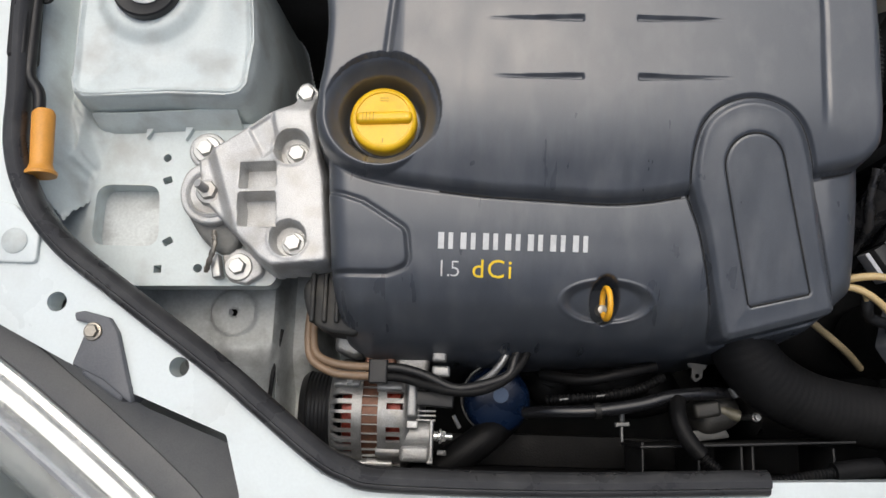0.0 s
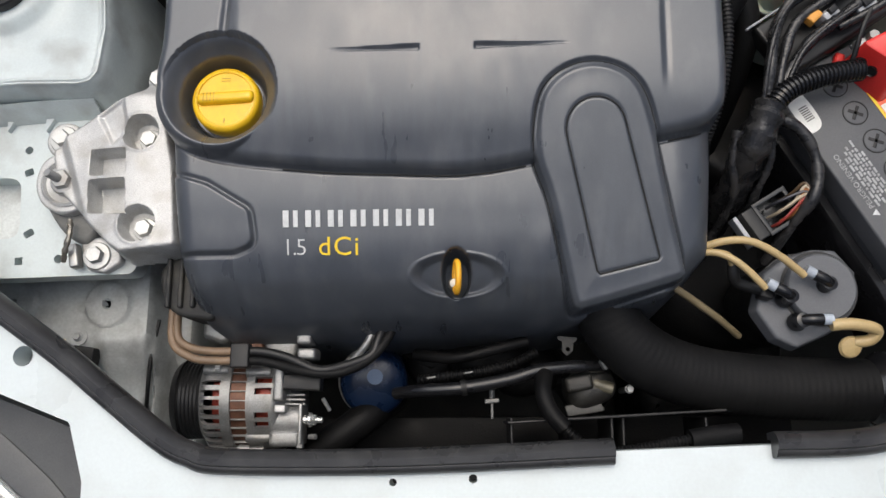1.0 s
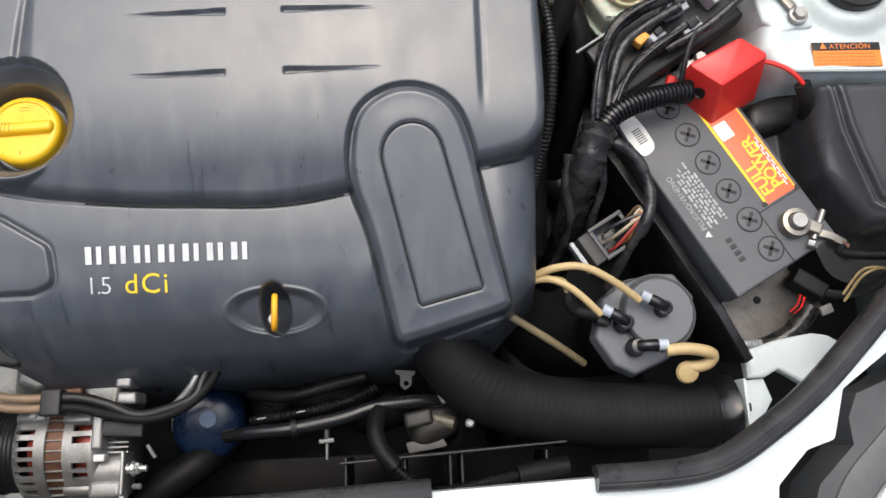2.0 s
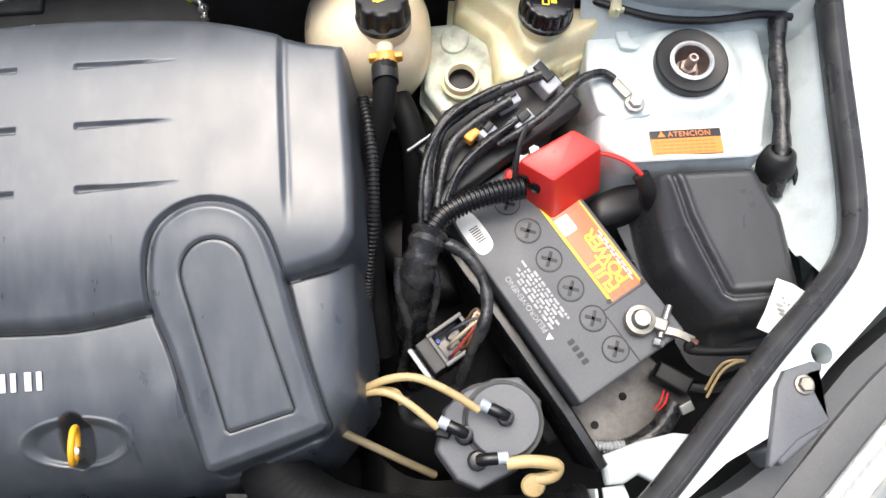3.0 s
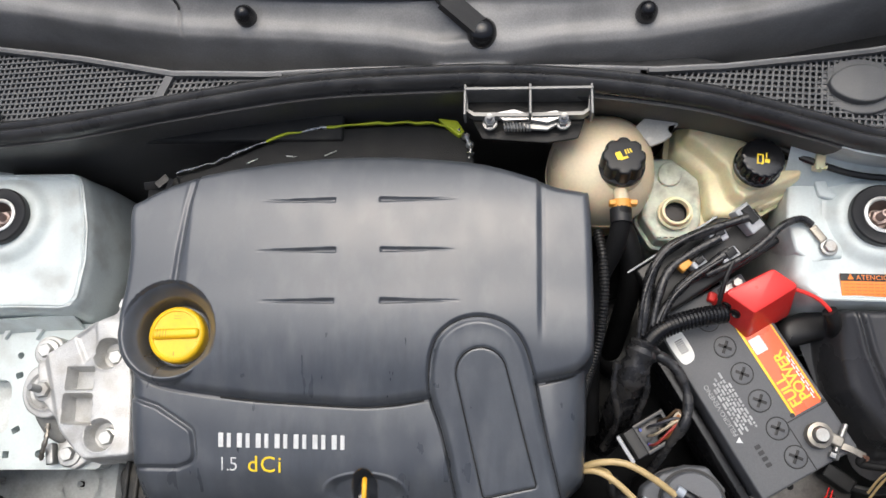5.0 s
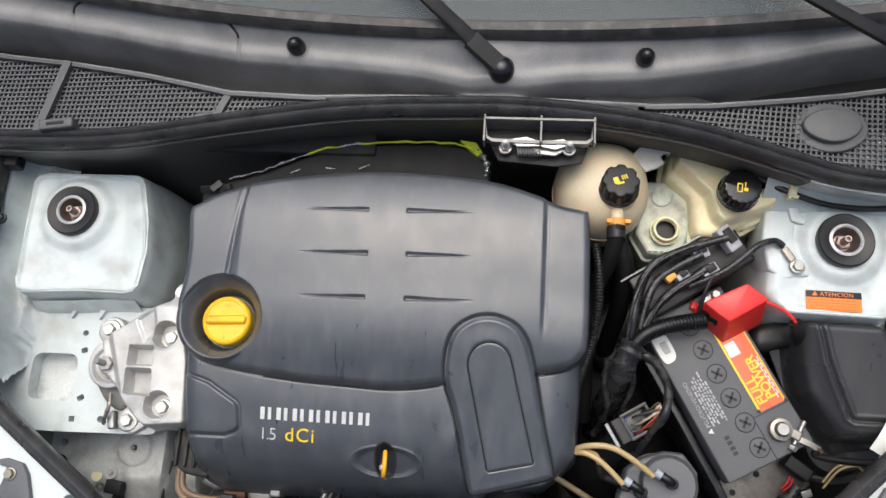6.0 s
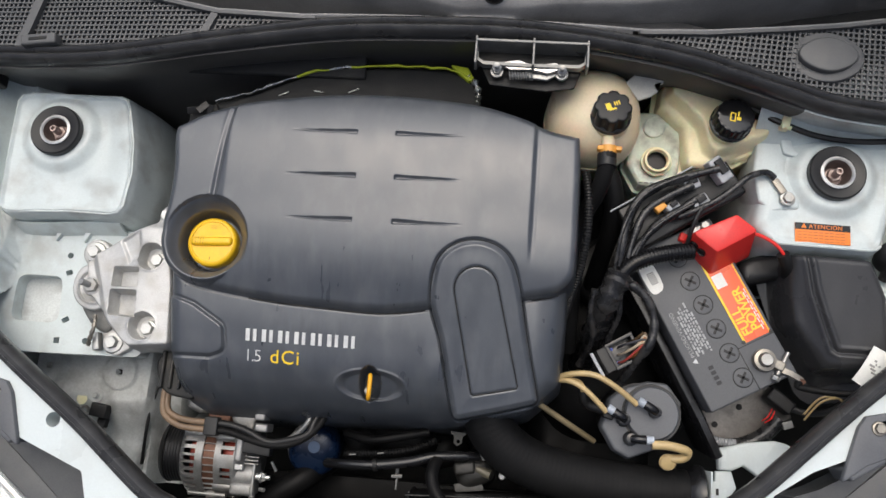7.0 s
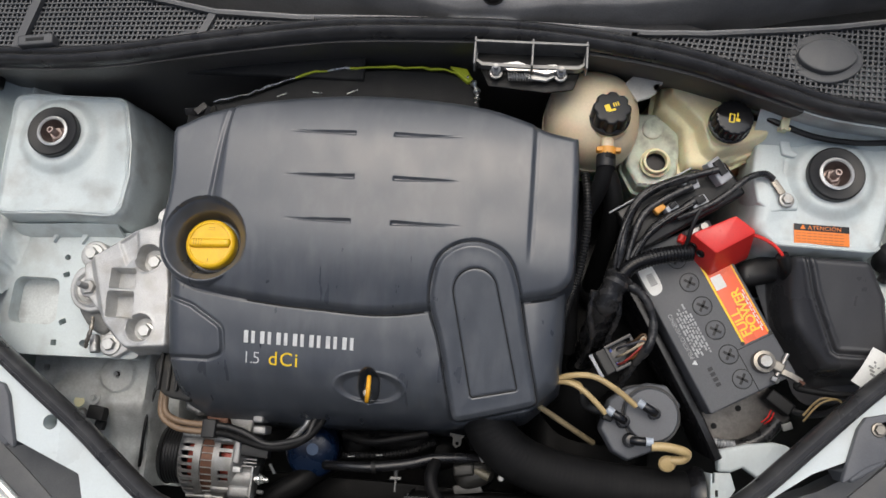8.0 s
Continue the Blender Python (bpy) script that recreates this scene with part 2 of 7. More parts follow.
WHITE = mat("white_body_paint", (0.64, 0.70, 0.70), 0.32, 0, 0.04, 6, 0.02, 300, 0.02, (0.42, 0.41, 0.37), 0.25, 14, coat=0.3)
SILVER = mat("pale_bay_paint", (0.585, 0.645, 0.64), 0.40, 0, 0.07, 14, 0.03, 350, 0.04, (0.30, 0.29, 0.265), 0.5, 24)
GREYPAINT = mat("dusty_grey_panel", (0.54, 0.565, 0.555), 0.55, 0, 0.22, 12, 0.08, 300, 0.08, (0.14, 0.13, 0.115), 0.55, 26)
COVER = mat("dark_grey_cover_plastic", (0.056, 0.063, 0.074), 0.36, 0, 0.10, 22, 0.08, 900, 0.04, (0.110, 0.114, 0.120), 0.45, 30, rvar=0.06, spec=1.0, stretch=(1.5, 0.8, 1))
N, L = COVER.node_tree.nodes, COVER.node_tree.links
bsdf = N["Principled BSDF"]
place = N.new("ShaderNodeNewGeometry")
# wiped streaks in the dust, in patches
streak, patch = N.new("ShaderNodeTexNoise"), N.new("ShaderNodeTexNoise")
for node, scale, stretch, detail in ((streak, 1.0, (95, 14, 14), 4.0), (patch, 1.0, (9, 16, 9), 3.0)):
    grid = N.new("ShaderNodeMapping")
    grid.inputs["Scale"].default_value = stretch
    L.new(place.outputs["Position"], grid.inputs["Vector"])
    L.new(grid.outputs["Vector"], node.inputs["Vector"])
    node.inputs["Scale"].default_value, node.inputs["Detail"].default_value = scale, detail
where = N.new("ShaderNodeMapRange")
where.inputs["From Min"].default_value, where.inputs["From Max"].default_value = 0.40, 0.60
L.new(patch.outputs["Fac"], where.inputs["Value"])
# wiped on the front half of the cover only, up to the first slots
axes, front, wiped = N.new("ShaderNodeSeparateXYZ"), N.new("ShaderNodeMapRange"), N.new("ShaderNodeMath")
wiped.operation = "MULTIPLY"
for key, value in (("From Min", 0.22), ("From Max", 0.31), ("To Min", 1.0), ("To Max", 0.1)):
    front.inputs[key].default_value = value
L.new(place.outputs["Position"], axes.inputs["Vector"]), L.new(axes.outputs["Y"], front.inputs["Value"])
L.new(where.outputs["Result"], wiped.inputs[0]), L.new(front.outputs["Result"], wiped.inputs[1])
mark = N.new("ShaderNodeMapRange")
mark.inputs["From Min"].default_value, mark.inputs["From Max"].default_value = 0.35, 0.65
mark.inputs["To Min"].default_value, mark.inputs["To Max"].default_value = -0.09, 0.09
L.new(streak.outputs["Fac"], mark.inputs["Value"])
both, total = N.new("ShaderNodeMath"), N.new("ShaderNodeMath")
both.operation, total.operation = "MULTIPLY", "ADD"
L.new(mark.outputs["Result"], both.inputs[0]), L.new(wiped.outputs[0], both.inputs[1])
L.new(bsdf.inputs["Roughness"].links[0].from_socket, total.inputs[0]), L.new(both.outputs[0], total.inputs[1])
L.new(total.outputs[0], bsdf.inputs["Roughness"])
tone, shade = N.new("ShaderNodeMath"), N.new("ShaderNodeHueSaturation")
tone.operation = "MULTIPLY_ADD"
tone.inputs[1].default_value, tone.inputs[2].default_value = 1.8, 1.0
L.new(both.outputs[0], tone.inputs[0]), L.new(tone.outputs[0], shade.inputs["Value"])
L.new(bsdf.inputs["Base Color"].links[0].from_socket, shade.inputs["Color"])
L.new(shade.outputs["Color"], bsdf.inputs["Base Color"])
COVERDIRTY = mat("oily_dusty_cover_plastic", (0.020, 0.020, 0.019), 0.65, 0, 0.35, 40, 0.15, 500, 0.15, (0.10, 0.09, 0.07), 0.5, 35)
BLACK = mat("black_plastic", (0.012, 0.012, 0.0125), 0.42, 0, 0.25, 20, 0.1, 500, 0.08, (0.04, 0.038, 0.034), 0.3, 30, spec=0.4)
GLOSSBLACK = mat("glossy_black_plastic", (0.009, 0.009, 0.010), 0.22, 0, 0.15, 20, 0.05, 400, 0.03)
RUBBER = mat("black_rubber_seal", (0.030, 0.030, 0.031), 0.32, 0, 0.2, 25, 0.08, 500, 0.05, (0.10, 0.10, 0.095), 0.3, 40)
HOSE = mat("black_rubber_hose", (0.007, 0.007, 0.0072), 0.62, 0, 0.25, 25, 0.1, 400, 0.1, (0.016, 0.0155, 0.015), 0.3, 30, spec=0.2)
FELT = mat("black_insulation_mat", (0.015, 0.015, 0.015), 0.80, 0, 0.3, 30, 0.2, 600, 0.3, (0.05, 0.048, 0.042), 0.4, 20)
CASTALU = mat("cast_aluminium", (0.54, 0.54, 0.525), 0.48, 0.45, 0.12, 30, 0.15, 900, 0.22, (0.30, 0.27, 0.22), 0.5, 40)
STEEL = mat("zinc_plated_steel", (0.36, 0.36, 0.35), 0.40, 0.7, 0.15, 60, 0.08, 600, 0.06, (0.25, 0.20, 0.14), 0.35, 70)
DARKSTEEL = mat("grimy_dark_metal", (0.009, 0.0088, 0.0085), 0.55, 0.2, 0.4, 30, 0.2, 500, 0.15, (0.045, 0.04, 0.032), 0.5, 30)
COPPER = mat("varnished_copper_windings", (0.13, 0.06, 0.036), 0.45, 0.4, 0.3, 120, 0.1, 700, 0.1)
BRASS = mat("dull_plated_terminal", (0.30, 0.275, 0.235), 0.36, 0.75, 0.2, 80)
YELLOW = mat("yellow_plastic", (0.86, 0.52, 0.012), 0.36, 0, 0.06, 30, 0.04, 500, 0.04, (0.30, 0.18, 0.03), 0.3, 60)
ORANGE = mat("orange_plastic", (0.72, 0.33, 0.06), 0.45, 0, 0.1, 30, 0.05, 500, 0.05)
RED = mat("red_plastic", (0.75, 0.035, 0.03), 0.38, 0, 0.06, 30, 0.04, 500, 0.04)
CREAM = mat("aged_translucent_plastic", (0.72, 0.61, 0.43), 0.35, 0, 0.10, 9, 0.04, 300, 0.04, (0.46, 0.32, 0.18), 0.45, 12)
IVORY = mat("yellowed_reservoir_plastic", (0.86, 0.77, 0.50), 0.4, 0, 0.08, 10, 0.04, 300, 0.04, (0.40, 0.32, 0.17), 0.3, 25)
PALEGREEN = mat("pale_translucent_reservoir_plastic", (0.64, 0.67, 0.56), 0.35, 0, 0.10, 20, 0.05, 300, 0.04, (0.12, 0.11, 0.08), 0.6, 45)
BATTERY = mat("grey_battery_plastic", (0.085, 0.088, 0.094), 0.5, 0, 0.08, 30, 0.08, 700, 0.1)
BLUE = mat("blue_filter_paint", (0.004, 0.012, 0.036), 0.28, 0, 0.2, 40, 0.05, 400, 0.04)
FUELLINE = mat("amber_fuel_line", (0.50, 0.37, 0.18), 0.35, 0, 0.1, 40, 0.05, 400, 0.04)
for m in (CREAM, IVORY, PALEGREEN):
    b = m.node_tree.nodes["Principled BSDF"].inputs
    b["Subsurface Weight"].default_value, b["Subsurface Scale"].default_value = 0.25, 0.012
PAPER = mat("white_sticker", (0.78, 0.78, 0.74), 0.5, 0, 0.06, 40, 0.03)
FADED = mat("faded_white_print", (0.34, 0.345, 0.345), 0.55, 0, 0.3, 120, 0.1)
PRINT = mat("white_print", (0.64, 0.65, 0.64), 0.5, 0, 0.12, 60, 0.05)
LABELORANGE = mat("orange_sticker", (0.85, 0.22, 0.02), 0.4, 0, 0.05, 40, 0.03)
LABELRED = mat("red_orange_sticker", (0.86, 0.13, 0.04), 0.35, 0, 0.06, 40, 0.03)
LABELYELLOW = mat("yellow_print", (0.85, 0.60, 0.03), 0.4, 0, 0.05, 40, 0.03)
LENS = mat("clear_headlight_lens", (0.94, 0.94, 0.92), 0.05, 0, 0.03, 20, 0.0, 300, 0.0, sheer=0.85)
CHROME = mat("headlight_reflector", (0.90, 0.88, 0.84), 0.2, 1.0, 0.05, 20, 0.0, 300, 0.0)
FOIL = mat("crumpled_foil", (0.55, 0.55, 0.52), 0.25, 0.9, 0.4, 60, 0.2, 300, 0.5)
FLUOR = mat("yellow_green_tape", (0.50, 0.58, 0.03), 0.45, 0, 0.1, 40)
ASPHALT = mat("asphalt", (0.05, 0.05, 0.05), 0.9, 0, 0.3, 3, 0.4, 120, 0.4)
TAPE = mat("black_cloth_tape", (0.020, 0.020, 0.021), 0.26, 0, 0.3, 60, 0.2, 260, 0.4, (0.08, 0.075, 0.07), 0.4, 60)
LAMPCASE = mat("grey_lamp_plastic", (0.085, 0.087, 0.089), 0.45, 0, 0.12, 30, 0.08, 600, 0.06, (0.13, 0.128, 0.12), 0.3, 25, stretch=(1, 1, 1))
SLATE = mat("slate_grey_plastic", (0.11, 0.115, 0.125), 0.5, 0, 0.1, 30, 0.08, 600, 0.08)
LIGHTGREY = mat("pale_grey_connector_plastic", (0.42, 0.43, 0.45), 0.4, 0, 0.12, 50)
GLASS = mat("windscreen_glass", (0.8, 0.85, 0.83), 0.03, 0, 0.0, 20, 0.0, 300, 0.0, rvar=0.02, sheer=0.9)


# ---- the setting: ground and the car's body round the engine bay ----
SEAL_FRONT = [(-0.672, 0.50), (-0.672, 0.366), (-0.664, 0.27), (-0.659, 0.212), (-0.640, 0.162), (-0.602, 0.115), (-0.543, 0.071), (-0.432, -0.006),
              (-0.384, -0.043), (-0.330, -0.084), (-0.302, -0.098), (-0.265, -0.105), (-0.105, -0.105), (0.085, -0.097)]
SEAL_RIGHT = [(0.228, -0.092), (0.300, -0.090), (0.345, -0.080), (0.392, -0.053), (0.425, -0.030), (0.458, -0.002), (0.533, 0.069), (0.573, 0.106), (0.619, 0.146),
              (0.652, 0.180), (0.668, 0.215), (0.679, 0.278), (0.689, 0.367), (0.703, 0.480)]
SEAL_REAR = [(-0.80, 0.492, 0.935), (-0.60, 0.484, 0.95), (-0.45, 0.486, 0.965), (-0.28, 0.508, 0.98), (-0.13, 0.527, 0.988), (0.0, 0.533, 0.99), (0.10, 0.534, 0.99),
             (0.21, 0.528, 0.985), (0.32, 0.514, 0.978), (0.39, 0.499, 0.97), (0.46, 0.481, 0.962), (0.53, 0.466, 0.952), (0.66, 0.456, 0.945)]
OPENING = [tuple(p) for p in crv(SEAL_FRONT, 5, False)] + [tuple(p) for p in crv(SEAL_RIGHT, 5, False)] + [(0.71, 0.62), (-0.68, 0.62)]
RIM_OUT = [(-0.86, 0.60), (-0.86, 0.135), (-0.72, 0.062), (-0.651, 0.029), (-0.581, -0.005), (-0.527, -0.028), (-0.420, -0.069), (-0.403, -0.123), (-0.400, -0.24),
           (0.370, -0.24), (0.390, -0.105), (0.420, -0.076), (0.446, -0.068), (0.461, -0.024), (0.508, 0.008), (0.556, 0.029), (0.574, 0.042), (0.614, 0.080), (0.72, 0.165), (0.86, 0.25), (0.86, 0.60)]
TOWER_L = rnd([(-0.632, 0.464), (-0.453, 0.466), (-0.434, 0.392), (-0.429, 0.345), (-0.434, 0.279), (-0.520, 0.280), (-0.628, 0.272)], 0.026)
TOWER_R = rnd([(0.640, 0.470), (0.485, 0.472), (0.462, 0.42), (0.447, 0.325), (0.473, 0.298), (0.610, 0.295), (0.638, 0.38)], 0.02)


COWL = mat("weathered_black_cowl", (0.240, 0.237, 0.233), 0.42, 0, 0.2, 14, 0.1, 500, 0.08, (0.10, 0.10, 0.10), 0.4, 20)


def holes(X, Y, Z, spots, depth=0.012):
    """Round holes with turned-down lips through a sheet."""
    for x, y, r in spots:
        d = np.hypot(X - x, Y - y) - r
        Z = np.where(d < 0.001, Z - depth * ramp(0.001, -0.0015, d), Z)
        Z = np.where(d < -0.0022, np.nan, Z)
    return Z


def ground():
    bm = bmesh.new()
    bmesh.ops.create_grid(bm, x_segments=24, y_segments=24, size=400)
    solid("ground", bm, ASPHALT, "dark asphalt ground under the car", "ground", kind="structure")


def wing_left(X, Y):
    """The inner wing, running down to the shelf under a creased strip of seam sealer."""
    i = -sd(X, Y, OPENING)
    lim = np.interp(Y, [0.10, 0.14, 0.217, 0.25, 0.275], [-0.640, -0.625, -0.606, -0.598, -0.592])
    d = lim - X + 0.0012 * np.sin(Y * 90) + 0.0006 * np.sin(Y * 260 + 1.0)
    Z = 0.8156 + 0.024 * ramp(0.001, 0.034, d) + 0.035 * ramp(0.030, 0.006, i)
    crumple = 0.0030 * np.sin(X * 190 + 2.5 * np.sin(Y * 31)) * np.sin(Y * 52 + X * 60) + 0.0014 * np.sin(X * 420 + Y * 260 + 2 * np.sin(Y * 90))
    Z = Z + crumple * ramp(0.001, 0.010, d) * ramp(0.075, 0.020, d)
    Z = Z + 0.0022 * near(d - 0.030 - 0.004 * np.sin(Y * 45), 0.0045)
    return np.where((i < 0.002) | (d < 0.0) | (Y < 0.085) | (sd(X, Y, TOWER_L) < -0.012), np.nan, Z)


def wing_right(X, Y):
    i = -sd(X, Y, OPENING)
    Z = 0.884 - 0.058 * ramp(-0.004, 0.045, i) - 0.012 * ramp(0.035, 0.10, i) + 0.0012 * np.sin(Y * 37 + X * 21)
    rear = 0.840 + 0.090 * ramp(0.405, 0.500, Y)
    Z = np.where(Y > 0.44, np.maximum(Z, rear), Z)
    Z = Z - 0.005 * near(np.hypot((X - 0.60) / 3.0, Y - 0.477) - 0.006, 0.004)
    return np.where((i < -0.045) | (X < 0.44) | (Y < 0.125) | ((X < 0.575) & (Y < 0.44)) | ((X < np.interp(Y, [0.13, 0.20, 0.29], [0.636, 0.632, 0.600])) & (Y < 0.29)), np.nan, Z)


SHELF = rnd([(-0.668, 0.105), (-0.615, 0.275), (-0.405, 0.275), (-0.385, 0.130), (-0.398, 0.090), (-0.540, 0.086), (-0.62, 0.086)], 0.012)
SHELF_WINDOW = rnd([(-0.603, 0.130), (-0.603, 0.199), (-0.533, 0.200), (-0.528, 0.130)], 0.016)


def low_left(X, Y):
    Z = 0.735 - 0.05 * ramp(-0.42, -0.405, X) - 0.10 * ramp(-0.385, -0.36, X) - 0.04 * ramp(0.03, -0.04, Y)
    for x, y in ((-0.467, 0.066), (-0.580, 0.068)):
        Z = Z + 0.005 * ramp(0.0285, 0.0255, np.hypot(X - x, Y - y))
    Z = Z + 0.010 * ramp(-0.485, -0.462, X) * ramp(-0.420, -0.440, X) * ramp(0.045, 0.02, Y) - 0.008 * near(X + 0.4205 - 0.12 * Y, 0.004) * ramp(0.056, 0.05, Y)
    return holes(X, Y, Z, [(-0.467, 0.066, 0.0042), (-0.580, 0.068, 0.0038)])


PALESTEEL = mat("pale_zinc_ring", (0.68, 0.68, 0.66), 0.4, 0.4, 0.15, 60)
RUSTY = mat("rusty_bolt_steel", (0.46, 0.36, 0.32), 0.45, 0.6, 0.3, 120)


def tower(name, outline, cx, side):
    def fn(X, Y):
        o = sd(X, Y, outline)
        r = np.hypot(X - cx, Y - 0.40)
        Z = 0.871 + 0.009 * ramp(0.062, 0.044, r) - 0.004 * ramp(-0.012, -0.045, o) * ramp(0.05, 0.075, r) - rim(o, 0.006 if side < 0 else 0.016) + 0.0045 * near(o + 0.006, 0.0050) * (1.0 if side < 0 else ramp(0.325, 0.305, Y))
        Z = Z - 0.050 * ramp(-0.001, 0.006, o) - 0.20 * ramp(0.005, 0.022, o) + 0.0015 * np.sin(X * 70) * np.sin(Y * 55)
        Z = np.where(r < 0.022, Z - 0.02, Z)
        return np.where(o > 0.024, np.nan, Z)
    xs = [p[0] for p in outline]
    t = thing(name, "pale metal strut tower with a rounded top", "strut tower", "strut towers", "structure", (cx, 0.40, 0.80))
    part("tower_shell", relief(min(xs) - 0.035, max(xs) + 0.035, 0.235, 0.515, 0.0018, fn), SILVER, t)
    z = 0.880
    part("bearing_ring", lathe([(0.0215, 0), (0.0372, 0), (0.0378, 0.004), (0.0372, 0.0095), (0.0355, 0.0110), (0.0250, 0.0100), (0.0225, 0.0090), (0.0215, 0.004), (0.0215, 0)], 40, pose(cx, 0.40, z)), BLACK, t, "black rubber bearing ring")
    part("seat_ring", lathe([(0.0172, 0.004), (0.0180, 0.0105), (0.0195, 0.0118), (0.0225, 0.0105), (0.0228, 0.004)], 36, pose(cx, 0.40, z)), PALESTEEL, t, "pale zinc ring")
    part("cup", lathe([(0.0176, 0.010), (0.0165, -0.004), (0.012, -0.011), (0, -0.011)], 32, pose(cx, 0.40, z)), mat("dull_brown_cup", (0.14, 0.11, 0.10), 0.5, 0.4, 0.3, 90), t, "dull cup inside the ring")
    part("edge_bead", tube([(*q, 0.8722) for q in [tuple(p) for p in inset(ccw([tuple(p) for p in outline]), 0.004)][::2] if side < 0 or q[1] < 0.322], 0.0022, 6, smooth=1), SILVER, t, "folded edge round the tower top")
    part("nut", merge(hexhead(0.0100, 0.009, pose(cx, 0.40, z - 0.010, 0, 0, 12), 0.0125), lathe([(0, 0), (0.0052, 0), (0.0052, 0.020), (0.0045, 0.022), (0.003, 0.022), (0.003, 0.017), (0, 0.017)], 14, pose(cx, 0.40, z - 0.006))),
         RUSTY, t, "rusty strut nut")
    return t


def firewall():
    path = crv([(x, y - 0.012, z - 0.012) for x, y, z in SEAL_REAR], 5, False)
    prof = [(-0.006, 0.004), (0.003, 0.004), (0.000, -0.02), (-0.010, -0.06), (-0.016, -0.13), (-0.016, -0.50), (-0.04, -0.50), (-0.04, -0.1)]
    solid("scuttle_panel", sweep([p for p in path if p.x > 0.475], prof), SILVER, "pale painted scuttle panel beside the felt", "body panel", kind="structure")
    felt = [(-0.006, 0.004), (0.004, 0.003), (0.003, -0.012), (-0.004, -0.040), (-0.010, -0.070), (-0.022, -0.100), (-0.036, -0.50), (-0.078, -0.50), (-0.078, -0.02)]
    solid("firewall_recess", sweep([p for p in path if 0.185 < p.x < 0.492], felt), mat("charcoal_felt", (0.072, 0.070, 0.068), 0.7, 0, 0.25, 18, 0.2, 600, 0.3), "black felt recess behind the fluid reservoirs", "firewall", kind="structure")
    solid("firewall", sweep([p for p in path if p.x < 0.20], prof), mat("grey_black_bulkhead_felt", (0.105, 0.100, 0.095), 0.45, 0, 0.3, 14, 0.15, 500, 0.2), "black insulated firewall behind the engine", "firewall", kind="structure")


def seals():
    lip = [(-0.010, -0.014), (-0.011, -0.006), (-0.012, 0.002), (-0.009, 0.009), (-0.003, 0.013), (0.003, 0.012), (0.0045, 0.0085), (0.0065, 0.0085), (0.010, 0.006), (0.012, 0.0), (0.011, -0.006), (-0.004, -0.006), (-0.004, -0.014)]
    f = thing("bonnet_seal", "black rubber bonnet seal round the engine bay rim", "seal", "bonnet seals", "structure")
    part("seal_strip", sweep([(x, y, 0.899 + 0.02 * max(0, (y - 0.3))) for x, y in crv(SEAL_FRONT, 6, False)], lip), RUBBER, f)
    g = thing("bonnet_seal", "black rubber bonnet seal round the engine bay rim", "seal", "bonnet seals", "structure")
    part("seal_strip", sweep([(x, y, 0.899 + 0.02 * max(0, (y - 0.3))) for x, y in crv(SEAL_RIGHT, 6, False)], lip), RUBBER, g)
    h = thing("cowl_seal", "long black rubber seal along the cowl edge", "seal", "bonnet seals", "structure")
    wide = [(-0.013, -0.010), (-0.0155, 0.0), (-0.014, 0.005), (-0.010, 0.008), (-0.006, 0.0065), (-0.004, 0.003), (-0.001, 0.009), (0.003, 0.013), (0.007, 0.0115), (0.011, 0.006), (0.013, 0.0), (0.012, -0.010)]
    part("seal_strip", sweep(crv(SEAL_REAR, 6, False), wide), RUBBER, h)


SX, SY, SZ = (list(c) for c in zip(*SEAL_REAR))
BX, BY = [-0.80, -0.65, -0.553, -0.423, -0.296, -0.176, -0.059, 0.169, 0.28, 0.353, 0.463, 0.585, 0.80], [0.640, 0.618, 0.605, 0.581, 0.552, 0.545, 0.547, 0.547, 0.546, 0.552, 0.569, 0.592, 0.635]
RX, RY = [-0.80, -0.60, -0.48, -0.395, -0.282, -0.148, -0.032, 0.035, 0.105, 0.163, 0.26, 0.378, 0.497, 0.65, 0.80], [0.665, 0.640, 0.622, 0.606, 0.588, 0.580, 0.570, 0.555, 0.557, 0.567, 0.572, 0.590, 0.617, 0.645, 0.67]
HATCH = rnd([(-0.529, 0.50), (-0.529, 0.662), (-0.504, 0.673), (-0.384, 0.654), (-0.300, 0.640), (-0.284, 0.622), (-0.278, 0.552), (-0.272, 0.49)], 0.012)


def screen_foot(x):
    return 0.622 + 0.145 * (x - 0.07) ** 2


def cowl_height(X, Y):
    ye, ze, yb, yr = np.interp(X, SX, SY), np.interp(X, SX, SZ), np.interp(X, BX, BY), np.interp(X, RX, RY)
    v = Y - ye
    Z = ze - 0.004 + 0.008 * near(Y - yb, 0.006)
    dip = ramp(0.003, 0.009, Y - yb) * ramp(0.000, -0.005, Y - yr) * ramp(0.006, 0.020, yr - yb)
    Z = Z - 0.06 * dip
    up = ramp(-0.007, 0.001, Y - yr)
    Z = Z * (1 - up) + up * (1.000 + 0.45 * (Y - yr) + 0.0035 * near(Y - yr - 0.008, 0.014) - 0.0015 * near(Y - yr - 0.026, 0.014))
    Z = Z - 0.003 * near(sd(X, Y, HATCH), 0.003) * up
    hump = np.exp(-((X - 0.080) / 0.035) ** 2 - ((Y - 0.572) / 0.022) ** 2)
    Z = Z + 0.006 * hump
    grille = (v > 0.010) & (Y < yb - 0.004) & ((X < -0.15) | (X > 0.26))
    return np.where((v < 0.0) | (Y > screen_foot(X) + 0.01) | (X > 0.664) | grille, np.nan, Z)


